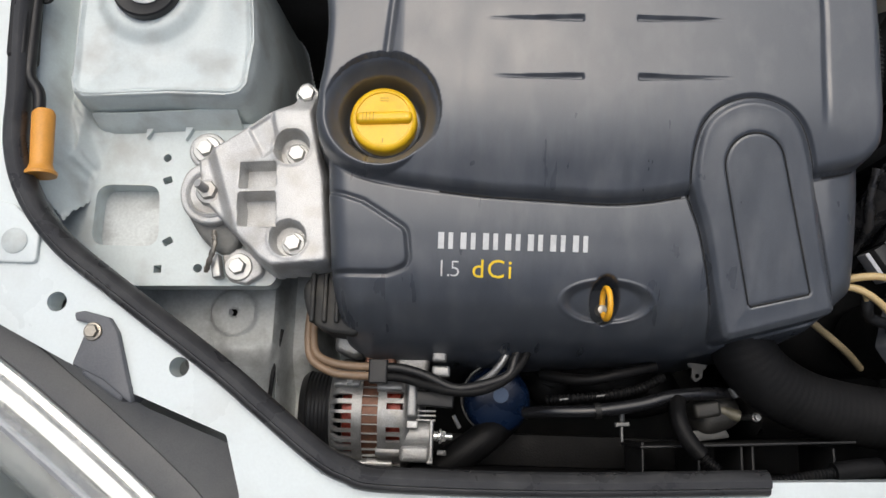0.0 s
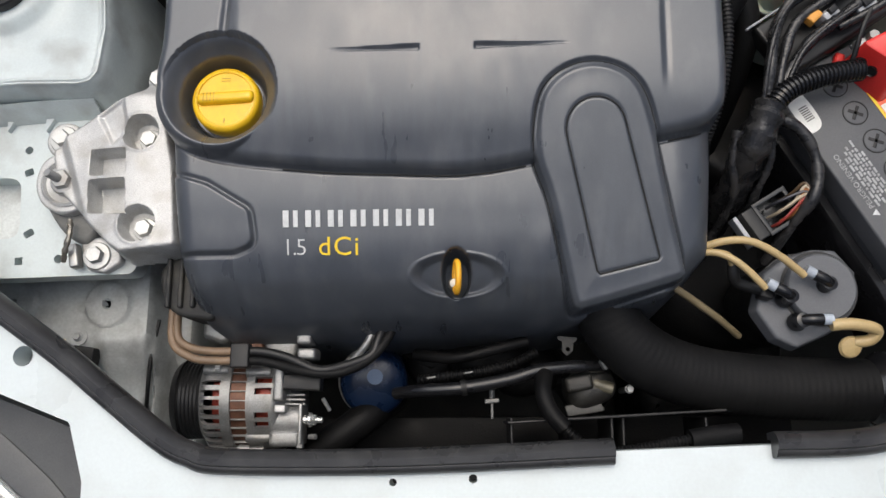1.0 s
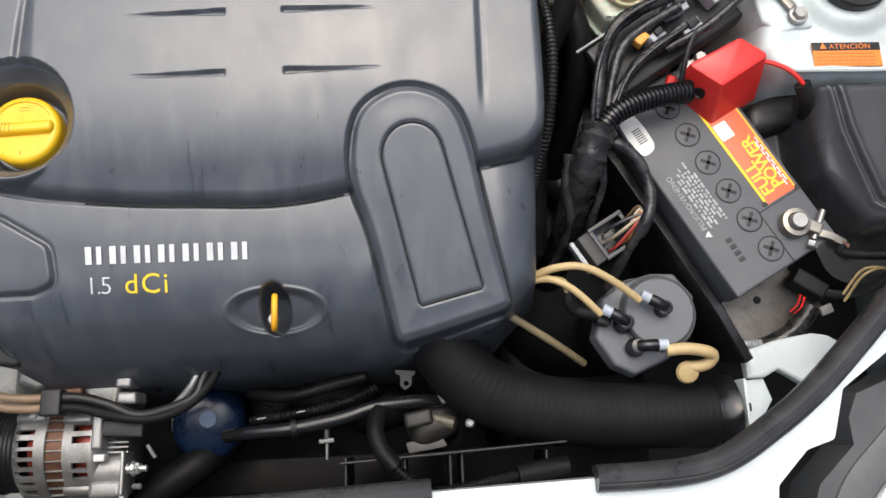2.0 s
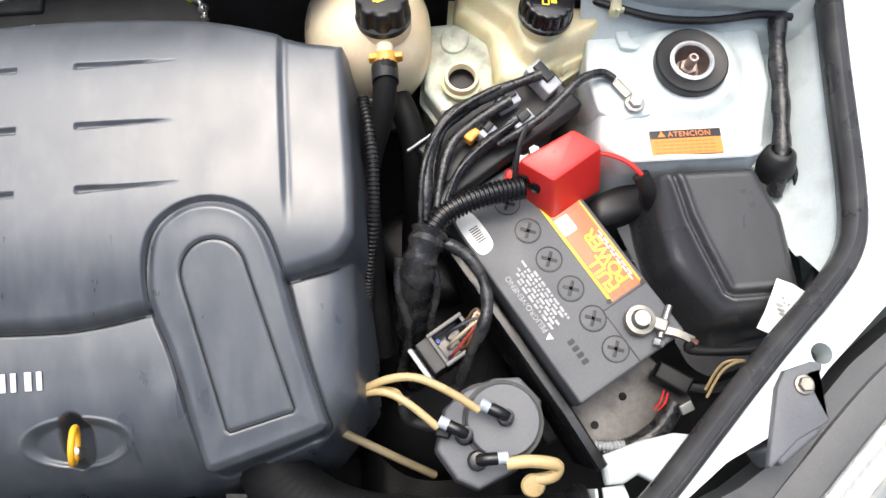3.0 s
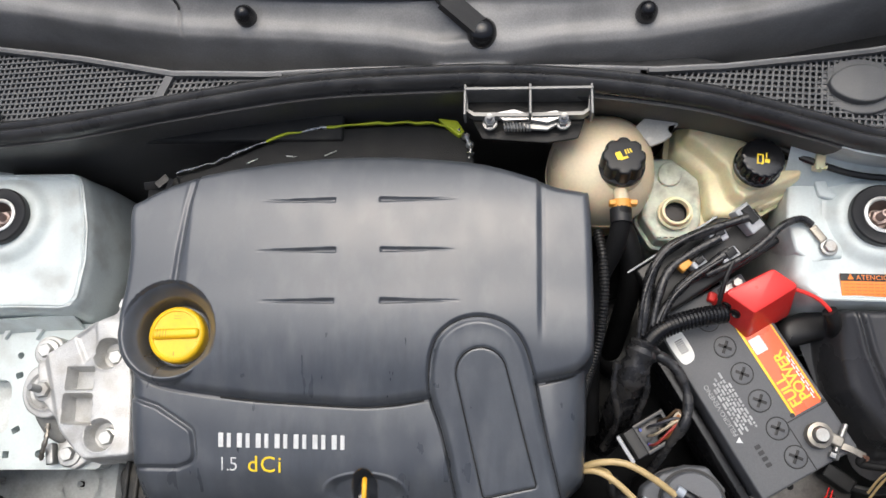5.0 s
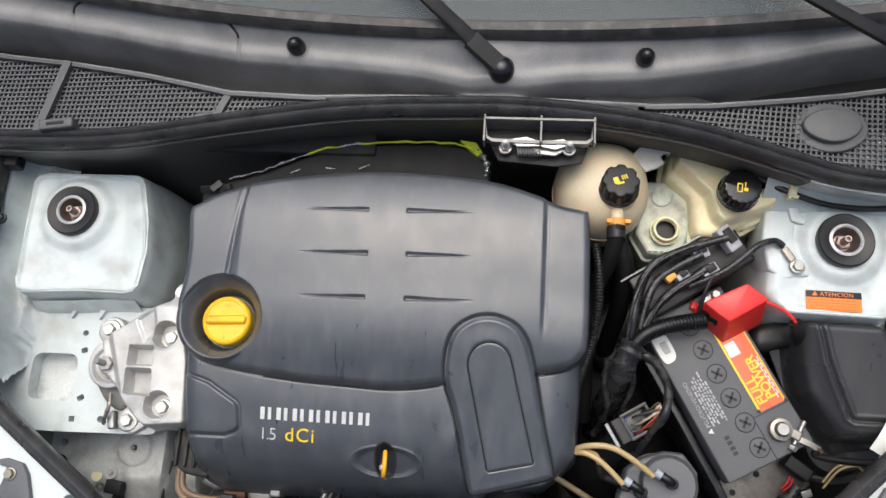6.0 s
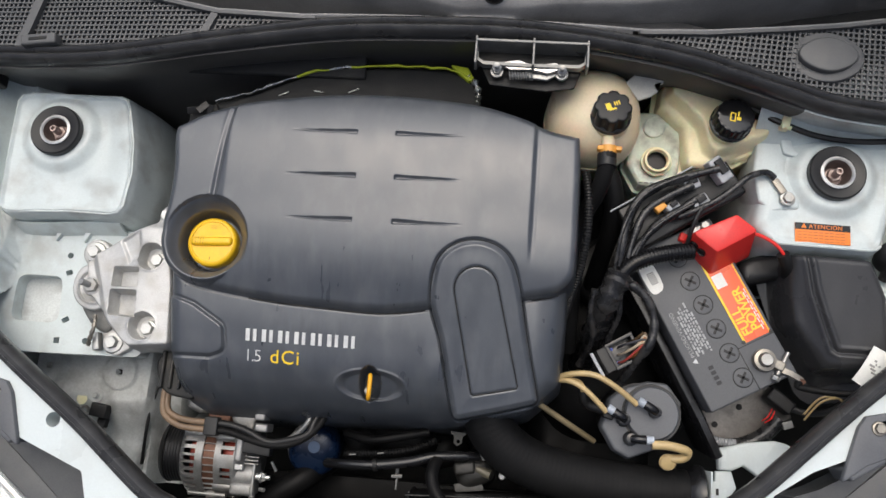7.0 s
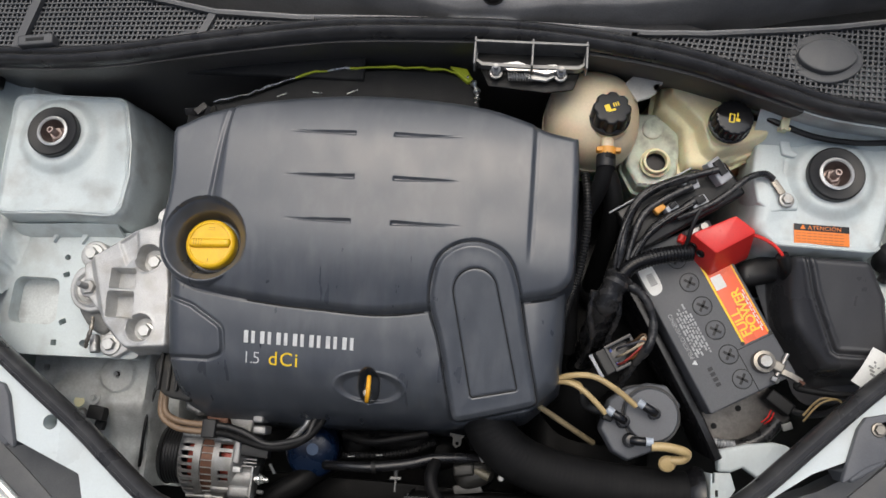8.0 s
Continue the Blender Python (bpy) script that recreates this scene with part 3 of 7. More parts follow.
def grille(t, x0, x1, pitch=0.0072, w=0.0024):
    """Crossing moulded bars between the seal and the cowl's border."""
    lo = lambda x: float(np.interp(x, SX, SY)) + 0.009
    hi = lambda x: float(np.interp(x, BX, BY)) - 0.002
    z = lambda x: float(np.interp(x, SX, SZ)) - 0.006
    for k in range(int((x1 - x0) / pitch) + 1):
        x = x0 + k * pitch
        if hi(x) - lo(x) > 0.006:
            part("grille_bar", sweep([(x, lo(x), z(x)), (x + 0.010, hi(x), z(x))], [(-w / 2, -0.003), (w / 2, -0.003), (w / 2, 0.002), (-w / 2, 0.002)]), LAMPCASE, t)
    y = min(lo(x0), lo(x1), lo((x0 + x1) / 2))
    while y < max(hi(x0), hi(x1)):
        run = [x for x in np.linspace(x0, x1, 120) if lo(x) < y < hi(x)]
        if len(run) > 5:
            P = [(a, y, z(a) + 0.0006) for a in np.linspace(run[0], run[-1], 8)]
            part("grille_bar", sweep(P, [(-w / 2, -0.003), (w / 2, -0.003), (w / 2, 0.002), (-w / 2, 0.002)]), LAMPCASE, t)
        y += pitch


def cowl():
    t = thing("cowl_panel", "black plastic cowl with mesh grilles below the windscreen", "cowl", kind="structure")
    part("cowl_moulding", relief(-0.80, 0.80, 0.44, 0.76, 0.0017, cowl_height), COWL, t, angle=180)
    grille(t, -0.72, -0.158)
    grille(t, 0.268, 0.655)
    part("plenum_floor", box(0.62, 0.16, 0.01, pose(-0.41, 0.575, 0.897), 0.003), FELT, t)
    part("plenum_floor", box(0.80, 0.10, 0.01, pose(0.30, 0.615, 0.900), 0.003), FELT, t)
    cap = crv([(0.512 + 0.034 * math.cos(a) * (1 + 0.1 * math.cos(2 * a)), 0.534 + 0.024 * math.sin(a)) for a in (2 * math.pi * k / 16 for k in range(16))], 3)
    part("cap_seat", slab([tuple(q) for q in inset(ccw(cap), -0.011)], 0.940, 0.955, 0.002), LAMPCASE, t)
    part("oval_cap", slab(cap, 0.945, 0.964, 0.0025), LAMPCASE, t, "dark grey oval cap in the grille")
    for xa, xb in ((-0.72, -0.158), (0.268, 0.655)):
        part("grille_border", sweep([(x, float(np.interp(x, BX, BY)) - 0.003, float(np.interp(x, SX, SZ)) + 0.001) for x in np.linspace(xa, xb, 50)], [(-0.003, -0.004), (0.003, -0.004), (0.0025, 0.002), (-0.0025, 0.002)]), LAMPCASE, t)
    part("end_block", merge(slab(rnd([(0.612, 0.618), (0.608, 0.560), (0.607, 0.516), (0.626, 0.508), (0.648, 0.534), (0.660, 0.610)], 0.005), 0.940, 0.968, 0.003), slab(rnd([(0.618, 0.595), (0.616, 0.545), (0.630, 0.530), (0.644, 0.545), (0.650, 0.592)], 0.004), 0.966, 0.976, 0.003)), BLACK, t, "black end block of the cowl grille")
    part("grille_strut", sweep([(-0.318, 0.505, 0.974), (-0.298, 0.553, 0.976)], [(-0.005, -0.004), (0.005, -0.004), (0.005, 0.004), (-0.005, 0.004)]), LAMPCASE, t)
    part("grille_strut", sweep([(-0.585, 0.492, 0.952), (-0.556, 0.606, 0.955)], [(-0.006, -0.004), (0.006, -0.004), (0.006, 0.005), (-0.006, 0.005)]), LAMPCASE, t)
    for x, y, a in ((-0.548, 0.502, 8), (-0.322, 0.520, 12)):
        clip = part("clip_pad", slab(rnd(rect(x, y, 0.050, 0.016, a), 0.003), 0.955, 0.972, 0.003), LAMPCASE, t)
        part("clip_slot", slab(rnd(rect(x, y, 0.026, 0.005, a), 0.001), 0.971, 0.9725, 0.0005), FELT, clip)
    for x, y in ((-0.200, 0.607), (0.263, 0.600)):
        part("washer_nozzle", lathe([(0, 0), (0.0115, 0), (0.0125, 0.006), (0.0115, 0.018), (0.0075, 0.026), (0.003, 0.029), (0, 0.0292)], 22, pose(x, y, 1.004, 12)), GLOSSBLACK, t, "small black washer nozzle")
    seam = [(x, y) for x, y in [tuple(p) for p in HATCH] if y > float(np.interp(x, BX, BY)) + 0.002]
    part("hatch_seam", tube([(x, y, float(cowl_height(np.array([x]), np.array([y]))[0]) + 0.0012) for x, y in seam], 0.0018, 6, smooth=0), FELT, t, "thin dark seam of a cover hatch")
    return t


def windscreen():
    w = thing("window_1", "tinted windscreen with a dark lower band", "window", kind="structure")
    c, s = math.cos(radians(30)), math.sin(radians(30))
    def sheet(a, b, lift, n=40, rows=6):
        V, F = [], []
        for layer in (0.0, 0.004):
            for j in range(rows + 1):
                for i in range(n + 1):
                    x = -0.72 + 1.44 * i / n
                    d = a + (b - a) * j / rows
                    V.append((x, screen_foot(x) + d * c - (lift + layer) * s, 1.034 + d * s + (lift + layer) * c))
        q = (rows + 1) * (n + 1)
        for layer in (0, q):
            for j in range(rows):
                for i in range(n):
                    p = layer + j * (n + 1) + i
                    F.append((p, p + 1, p + n + 2, p + n + 1))
        return V, [], F
    part("pane", sheet(0.0, 0.80, 0.0), GLASS, w, angle=180).visible_shadow = False
    part("lower_band", sheet(0.0, 0.075, -0.006), BLACK, w, "black painted band", angle=180)
    part("lower_trim", sweep([(x, screen_foot(x), 1.036) for x in np.linspace(-0.74, 0.74, 40)], [(-0.008, -0.010), (0.010, -0.010), (0.010, -0.002), (0.004, 0.007), (-0.006, 0.009), (-0.010, 0.006)]), mat("chalky_aged_rubber", (0.055, 0.053, 0.052), 0.5, 0, 0.4, 30, 0.15, 300, 0.15, (0.14, 0.135, 0.13), 0.6, 45), w, "black rubber lower trim")
    solid("dashboard", box(1.42, 0.62, 0.40, pose(0, 1.08, 0.62), 0.02), BLACK, "dark dashboard behind the windscreen", "dashboard", kind="structure")


def wipers():
    for pivot, tip in (((0.078, 0.576, 1.004), (-0.33, 0.86, 1.215)), ((0.645, 0.562, 1.012), (0.10, 0.78, 1.165))):
        w = thing("windscreen_wiper", "black wiper arm with a round pivot cap", "wiper", "windscreen wipers", at=pivot)
        a, b = Vector(pivot) + Vector((0, 0, 0.018)), Vector(tip)
        up = (b - a)
        part("pivot_cap", lathe([(0, 0), (0.015, 0), (0.0175, 0.006), (0.0165, 0.018), (0.011, 0.025), (0, 0.027)], 28, pose(*pivot)), GLOSSBLACK, w)
        part("arm_foot", sweep([a, a + up * 0.06, a + up * 0.10], [(-0.0125, -0.004), (0.0125, -0.004), (0.011, 0.006), (-0.011, 0.006)]), BLACK, w)
        part("arm", sweep([a + up * 0.08, a + up * 0.14 + Vector((0, 0, 0.006)), a + up * 0.4 + Vector((0, 0, 0.010)), b], [(-0.0105, -0.003), (0.0105, -0.003), (0.0095, 0.003), (0.006, 0.0045), (-0.006, 0.0045), (-0.0095, 0.003)], scale=lambda u: 1.0 - 0.25 * u), BLACK, w)
        part("blade", sweep([b + Vector((-0.25, 0.06, 0.035)), b, b + Vector((0.20, -0.05, -0.03))], [(-0.004, -0.012), (0.004, -0.012), (0.004, 0.0), (-0.004, 0.0)]), BLACK, w)


def shade_wall():
    """An unseen plain wall, added to cut light and reflections from ahead of the car."""
    w = solid("unseen_shade_wall", box(9.0, 0.20, 2.25, pose(0, -1.75, 0.0), 0.02), mat("dark_shade_wall_grey", (0.06, 0.06, 0.058), 0.9, 0, 0.2, 1.5, 0.1, 60, 0.3), "unseen dark wall added ahead of the car to cut light and reflections", "wall", kind="structure")
    return w


def shell():
    lane = [tuple(p) for p in crv(SEAL_FRONT, 6, False)] + [tuple(p) for p in crv(SEAL_RIGHT, 6, False)] + [(0.712, 0.60)]
    outer = [tuple(p) for p in rnd(RIM_OUT, 0.006, 3)]
    rim_z = lambda x, y: 0.893 + 0.02 * float(ramp(0.70, 0.80, abs(x)))
    cuts = [disc(x, y, r, 22) for x, y, r in ((-0.598, 0.053, 0.0098), (-0.471, -0.007, 0.0098), (0.611, 0.094, 0.0098), (-0.326, -0.099, 0.0035), (-0.115, -0.124, 0.0035), (-0.042, -0.121, 0.004), (0.278, -0.141, 0.003))]
    solid("bay_rim", sheet(outer + lane[::-1] + [(-0.672, 0.60)], cuts, rim_z, 0.03), WHITE, "white painted slam panel and wing rails", "body panel", kind="structure")
    solid("inner_wing", relief(-0.70, -0.56, 0.08, 0.56, 0.0016, wing_left), SILVER, "pale inner wing with creased seam sealer", "body panel", kind="structure")
    solid("inner_wing", relief(0.43, 0.75, 0.12, 0.54, 0.003, wing_right), SILVER, "pale inner wing beside the air duct", "body panel", kind="structure")
    shelf = solid("engine_mount_shelf", sheet(SHELF, [SHELF_WINDOW, disc(-0.528, 0.232, 0.0045, 14), disc(-0.482, 0.107, 0.0050, 14), rnd(rect(-0.525, 0.206, 0.010, 0.008, 20), 0.002, 2), rnd(rect(-0.518, 0.136, 0.011, 0.008, 30), 0.002, 2), rect(-0.526, 0.105, 0.0085, 0.0085, 5)], lambda x, y: 0.815, 0.028), SILVER, "pale punched metal shelf beside the engine", "body panel", kind="structure")
    shelf.location = (-0.007, -0.003, 0.0)
    solid("lower_inner_panel", relief(-0.60, -0.345, -0.10, 0.22, 0.0025, low_left), GREYPAINT, "dusty grey lower inner panel", "body panel", kind="structure")
    solid("bay_floor", box(1.5, 0.86, 0.02, pose(0, 0.17, 0.42), 0.005), FELT, "dark undertray of the engine bay", "floor", kind="structure")
    for x in (-0.79, 0.79):
        solid("car_side", box(0.05, 0.9, 0.83, pose(x, 0.20, 0.0), 0.01), WHITE, "white outer wing of the car", "body panel", kind="structure")
    solid("car_front", box(1.56, 0.05, 0.80, pose(0, -0.255, 0.0), 0.01), WHITE, "white front of the car", "body panel", kind="structure")
    solid("car_rear_bulkhead", box(1.56, 0.05, 0.88, pose(0, 0.66, 0.0), 0.01), BLACK, "dark bulkhead under the windscreen", "body panel", kind="structure")
    solid("shelf_under_panel", box(0.13, 0.12, 0.004, pose(-0.565, 0.165, 0.786), 0.001), GREYPAINT, "grey panel below the punched shelf", "body panel", kind="structure")
    w = thing("wing_top", "white wing top beside the cowl", "body panel", kind="structure", at=(0.76, 0.55, 0.93))
    part("panel", sheet(rnd([(0.664, 0.472), (0.86, 0.472), (0.86, 0.70), (0.655, 0.70), (0.650, 0.60)], 0.01), [], lambda x, y: 0.952 + 0.10 * (y - 0.47), 0.06), WHITE, w)
    part("bolt", hexhead(0.008, 0.004, pose(0.690, 0.520, 0.956), 0.012), SILVER, w)
    tower("strut_tower", TOWER_L, -0.55, -1)
    tower("strut_tower", TOWER_R, 0.55, 1)


ground()
shade_wall()
shell()
firewall()
seals()
cowl()
windscreen()
wipers()


# ---- the engine: cover, cap, dipstick ----
DOME = crv([(-0.346, 0.390), (-0.333, 0.404), (-0.28, 0.430), (-0.17, 0.452), (-0.06, 0.460), (0.06, 0.452), (0.126, 0.434), (0.162, 0.419), (0.196, 0.412), (0.202, 0.404),
            (0.204, 0.33), (0.204, 0.242), (0.197, 0.218), (0.178, 0.204), (0.140, 0.195), (0.09, 0.186), (0.026, 0.177), (-0.020, 0.169), (-0.060, 0.166), (-0.12, 0.168), (-0.185, 0.171), (-0.262, 0.179),
            (-0.305, 0.188), (-0.334, 0.205), (-0.345, 0.232), (-0.348, 0.262), (-0.343, 0.295), (-0.341, 0.34)], 4)
LOWER = rnd([(-0.342, 0.25), (-0.333, 0.085), (-0.322, 0.030), (-0.30, 0.010), (0.045, 0.022), (0.155, 0.050), (0.195, 0.090), (0.200, 0.25)], 0.014)
SNORKEL = crv([(0.024, 0.176), (0.023, 0.210), (0.031, 0.238), (0.051, 0.255), (0.077, 0.261), (0.104, 0.254), (0.122, 0.236), (0.134, 0.202), (0.142, 0.165), (0.151, 0.125), (0.163, 0.078), (0.164, 0.067),
               (0.148, 0.060), (0.080, 0.041), (0.064, 0.038), (0.058, 0.045), (0.052, 0.072), (0.037, 0.138)], 4)
ARCH = [(0.0790 + 0.0285 * math.cos(radians(a)), 0.2010 + 0.0285 * math.sin(radians(a))) for a in range(13, 194, 12)]
PANEL = [(0.0835, 0.0680), (0.1385, 0.0810), (0.1400, 0.0840)] + ARCH + [(0.0805, 0.0705)]
CHEEK = rnd([(-0.36, 0.179), (-0.30, 0.161), (-0.257, 0.135), (-0.253, 0.100), (-0.275, 0.092), (-0.36, 0.091)], 0.014)
CAP = (-0.2835, 0.244)


def cover_height(X, Y):
    dome, low, sn, pn, ck = (sd(X, Y, P) for P in (DOME, LOWER, SNORKEL, PANEL, CHEEK))
    # lower shell, rolling down towards the front
    zl = flow(Y, [-0.02, 0.015, 0.03, 0.045, 0.06, 0.08, 0.13, 0.18, 0.25], [0.720, 0.786, 0.821, 0.846, 0.864, 0.878, 0.896, 0.906, 0.912])
    zl = zl - 0.010 * ramp(0.155, 0.20, X) - rim(low, 0.022) - 9.0 * np.maximum(low, 0)
    zl = zl - 0.004 * near(ck, 0.004) + 0.003 * ramp(0.004, -0.004, ck)
    # upper dome
    zd = flow(Y, [0.16, 0.18, 0.205, 0.23, 0.26, 0.30, 0.35, 0.40, 0.43, 0.47], [0.9105, 0.9200, 0.9315, 0.9400, 0.9465, 0.951, 0.9555, 0.955, 0.949, 0.935])
    zd = zd - 0.004 * ramp(-0.262, -0.280, X) - 0.003 * ramp(0.140, 0.152, X) * ramp(0.22, 0.30, Y) - 0.0022 * near(X - 0.146, 0.006) * ramp(0.23, 0.28, Y) - 0.006 * ((X + 0.06) / 0.25) ** 2
    zd = zd - 0.0035 * near(X + 0.277 - 0.10 * (Y - 0.33), 0.006) * ramp(0.28, 0.31, Y)
    zd = zd - rim(dome, 0.010) - 9.0 * np.maximum(dome, 0)
    Z = np.maximum(zl, zd)
    Z = Z - 0.0016 * near(dome - 0.0022, 0.0026) * ramp(0.22, 0.20, Y)
    # air snorkel with its sunken panel
    zs = 0.885 + (Y - 0.06) * 0.315
    zs = zs - 0.0045 * ramp(-0.006, 0.0015, sn) - 0.0015 * ramp(-0.03, -0.008, sn) - 0.06 * ramp(0.001, 0.008, sn) * ramp(0.07, 0.05, Y)
    zs = zs - 0.0016 * near(pn, 0.0026) - 0.0003 * ramp(0.001, -0.002, pn)
    on = ramp(0.0032, 0.0004, sn)
    Z = np.where(sn < 0.008, zs * on + (Z - 0.0055 * near(sn - 0.0028, 0.0030)) * (1 - on), Z)
    # collar round the oil filler
    r = np.hypot(X - CAP[0] + 0.006, Y - CAP[1] - 0.002)
    zc = 0.934 - rim(r - 0.061, 0.016) - 0.10 * ramp(0.059, 0.073, r)
    Z = np.where(r < 0.073, np.maximum(Z, zc), Z)
    r2 = np.hypot(X - CAP[0], Y - CAP[1])
    Z = np.where(r2 < 0.058, np.minimum(Z, 0.894 + 0.023 * ramp(0.0365, 0.0445, r2) + 0.0165 * ramp(0.040, 0.059, r2)), Z)
    # pressed slots, a wedge each
    for dx, y in ((0.001, 0.2785), (0.0, 0.337), (-0.003, 0.3975)):
        for xa, xb, s in ((-0.185 + dx, -0.089 + dx, 1), (-0.037 + dx, 0.056 + dx, -1)):
            u = (X - xa) / (xb - xa) if s > 0 else (xb - X) / (xb - xa)
            half = 0.0005 + 0.0027 * np.clip(u, 0, 1)
            yy = y + 0.004 * (X + 0.06) / 0.10 * 0.3
            cut = (u > 0) & (u < 1)
            Z = np.where(cut, Z - 0.0045 * ramp(half, half - 0.0014, np.abs(Y - yy)) * ramp(0.0, 0.12, u), Z)
    # eyelid recess round the dipstick
    ell = np.hypot((X + 0.0545) / 0.046, (Y - 0.071) / 0.020)
    Z = Z - 0.007 * ramp(1.0, 0.75, ell) + 0.0012 * near(ell - 1.03, 0.08)
    hole = np.hypot((X + 0.056) / 0.014, (Y - 0.073) / 0.022)
    Z = np.where(hole < 1.1, Z - 0.03 * ramp(1.1, 0.85, hole), Z)
    out = np.minimum(np.minimum(dome, low), np.minimum(sn, r - 0.061))
    return np.where(out > 0.0125, np.nan, Z)


def engine_cover():
    t = thing("engine_cover", "dark grey moulded plastic engine cover with dusty sheen", "engine cover", at=(-0.07, 0.24, 0.80))
    part("cover_shell", relief(-0.375, 0.228, -0.012, 0.482, 0.0012, cover_height), COVER, t, angle=180)
    def line(P, lift=0.0):
        xs, ys = np.array([p[0] for p in P]), np.array([p[1] for p in P])
        return [(float(x), float(y), float(z) + lift) for x, y, z in zip(xs, ys, cover_height(xs, ys))]
    loop = []
    for (xa, ya), (xb, yb) in zip(PANEL, PANEL[1:] + PANEL[:1]):
        n = max(1, int(math.hypot(xb - xa, yb - ya) / 0.008))
        loop += [(xa + (xb - xa) * k / n, ya + (yb - ya) * k / n) for k in range(n)]
    # black tube in the groove, painting the shade that gathers there
    part("panel_joint_shade", tube(line(loop + loop[:1], 0.0006), 0.0009, 6, smooth=0), FELT, t, "thin black tube for the shade in the snorkel panel joint")
    arch = [tuple(p) for p in inset(ccw([tuple(p) for p in SNORKEL]), -0.0026)]
    runs, run = [], []
    for p in arch + arch[:1]:
        if p[1] > 0.062:
            run.append(p)
        elif run:
            runs.append(run)
            run = []
    runs.append(run)
    for run in runs:
        if len(run) > 3:
            # same black tube for the groove shade round the snorkel
            part("snorkel_joint_shade", tube(line(run, 0.0002), 0.0010, 6, smooth=0), FELT, t, "black tube for the shade in the joint beside the snorkel")
    skirt = [tuple(p) for p in inset(ccw([tuple(p) for p in DOME]), -0.0022) if p[1] < 0.205]
    for run in ([p for p in skirt if -0.235 < p[0] < 0.020], [p for p in skirt if 0.146 < p[0] < 0.200]):
        if len(run) > 3:
            # and for the step shadow under the dome edge
            part("dome_joint_shade", tube(line(sorted(run), 0.0004), 0.0011, 6, smooth=0), FELT, t, "black tube for the shade in the joint along the dome edge")
    # maker's word as seven plain double bars
    for k in range(7):
        x = -0.226 + k * 0.0222
        m = pose(x + 0.009, 0.1245, 0.8957, math.degrees(math.atan(0.30)), 0, -0.5)
        part("badge_bar", merge(box(0.0060, 0.0165, 0.0007, m @ pose(-0.0052, 0, 0), 0.0003), box(0.0048, 0.0165, 0.0007, m @ pose(0.0044, 0, 0), 0.0003)), PRINT, t, "pale grey badge bar")
    m = pose(-0.224, 0.0905, 0.8846, math.degrees(math.atan(0.33)), 0, -0.5)
    part("lettering", lettering("1.5", 0.0235, m @ pose(-0.003, 0, 0), spacing=0.85, bold=-0.00035), PRINT, t, "thin pale lettering")
    part("lettering", lettering("dCi", 0.0265, m @ pose(0.0325, 0, 0), spacing=1.12), LABELYELLOW, t, "yellow lettering")
    c = thing("oil_filler_cap", "bright yellow plastic oil filler cap with a grip bar", "filler cap", at=(*CAP, 0.893))
    prof = [(0.0, 0.0), (0.033, 0.0), (0.0338, 0.004), (0.0338, 0.016), (0.0330, 0.019), (0.0305, 0.0210), (0.0280, 0.0212), (0.0272, 0.0200), (0, 0.0200)]
    part("cap_body", lathe(prof, 48, pose(*CAP, 0.893)), YELLOW, c)
    part("grip", slab(rnd(rect(CAP[0] + 0.001, CAP[1] + 0.0005, 0.058, 0.0135, 3), 0.0065), 0.912, 0.9195, 0.004, 4, 0.001), YELLOW, c)
    part("marks", merge(*[box(0.0007, 0.009, 0.0005, pose(CAP[0] - 0.020 + 0.0035 * k, CAP[1], 0.9193), 0.0002) for k in range(4)], *[box(0.009, 0.0007, 0.0004, pose(CAP[0], CAP[1] + 0.019 + 0.003 * k, 0.913), 0.0002) for k in (0, 1)],
                         box(0.0012, 0.005, 0.0004, pose(CAP[0], CAP[1] - 0.023, 0.913), 0.0002)), mat("amber_print", (0.45, 0.25, 0.02), 0.5), c, "darker printed marks", "stuff")
    d = thing("dipstick", "yellow plastic oil dipstick loop in its recess", "dipstick", at=(-0.058, 0.07, 0.855))
    loop = [(-0.0585 + 0.002 * math.sin(a), 0.071 + 0.0155 * math.cos(a), 0.874 + 0.011 * math.sin(a)) for a in (2 * math.pi * k / 20 for k in range(21))]
    part("loop", tube(loop, 0.0030, 10, smooth=0), mat("amber_plastic", (0.78, 0.38, 0.02), 0.4), d)
    part("stem", lathe([(0, 0), (0.006, 0), (0.0068, 0.006), (0.0045, 0.012), (0, 0.013)], 14, pose(-0.061, 0.066, 0.855)), BRASS, d)
    d.location += Vector((0.003, -0.002, 0))


def engine_block():
    t = thing("engine_block", "grimy dark engine block under the cover", "engine", at=(-0.07, 0.22, 0.42))
    part("block", box(0.50, 0.36, 0.34, pose(-0.08, 0.24, 0.43), 0.02), DARKSTEEL, t)
    part("head_front", box(0.40, 0.05, 0.10, pose(-0.10, 0.055, 0.70), 0.01), DARKSTEEL, t)
    prof = crv([(-0.366, 0.088), (-0.362, 0.056), (-0.348, 0.040), (-0.325, 0.035), (-0.305, 0.040), (-0.300, 0.105), (-0.335, 0.105)], 4)
    part("timing_cover", slab(prof, 0.60, 0.836, 0.005, 3, 0.0), COVERDIRTY, t, "dusty dark plastic timing cover")
    for x in (-0.356, -0.343, -0.330):
        part("cover_rib", box(0.005, 0.052, 0.010, pose(x, 0.072, 0.832), 0.002), COVERDIRTY, t)


engine_cover()
engine_block()


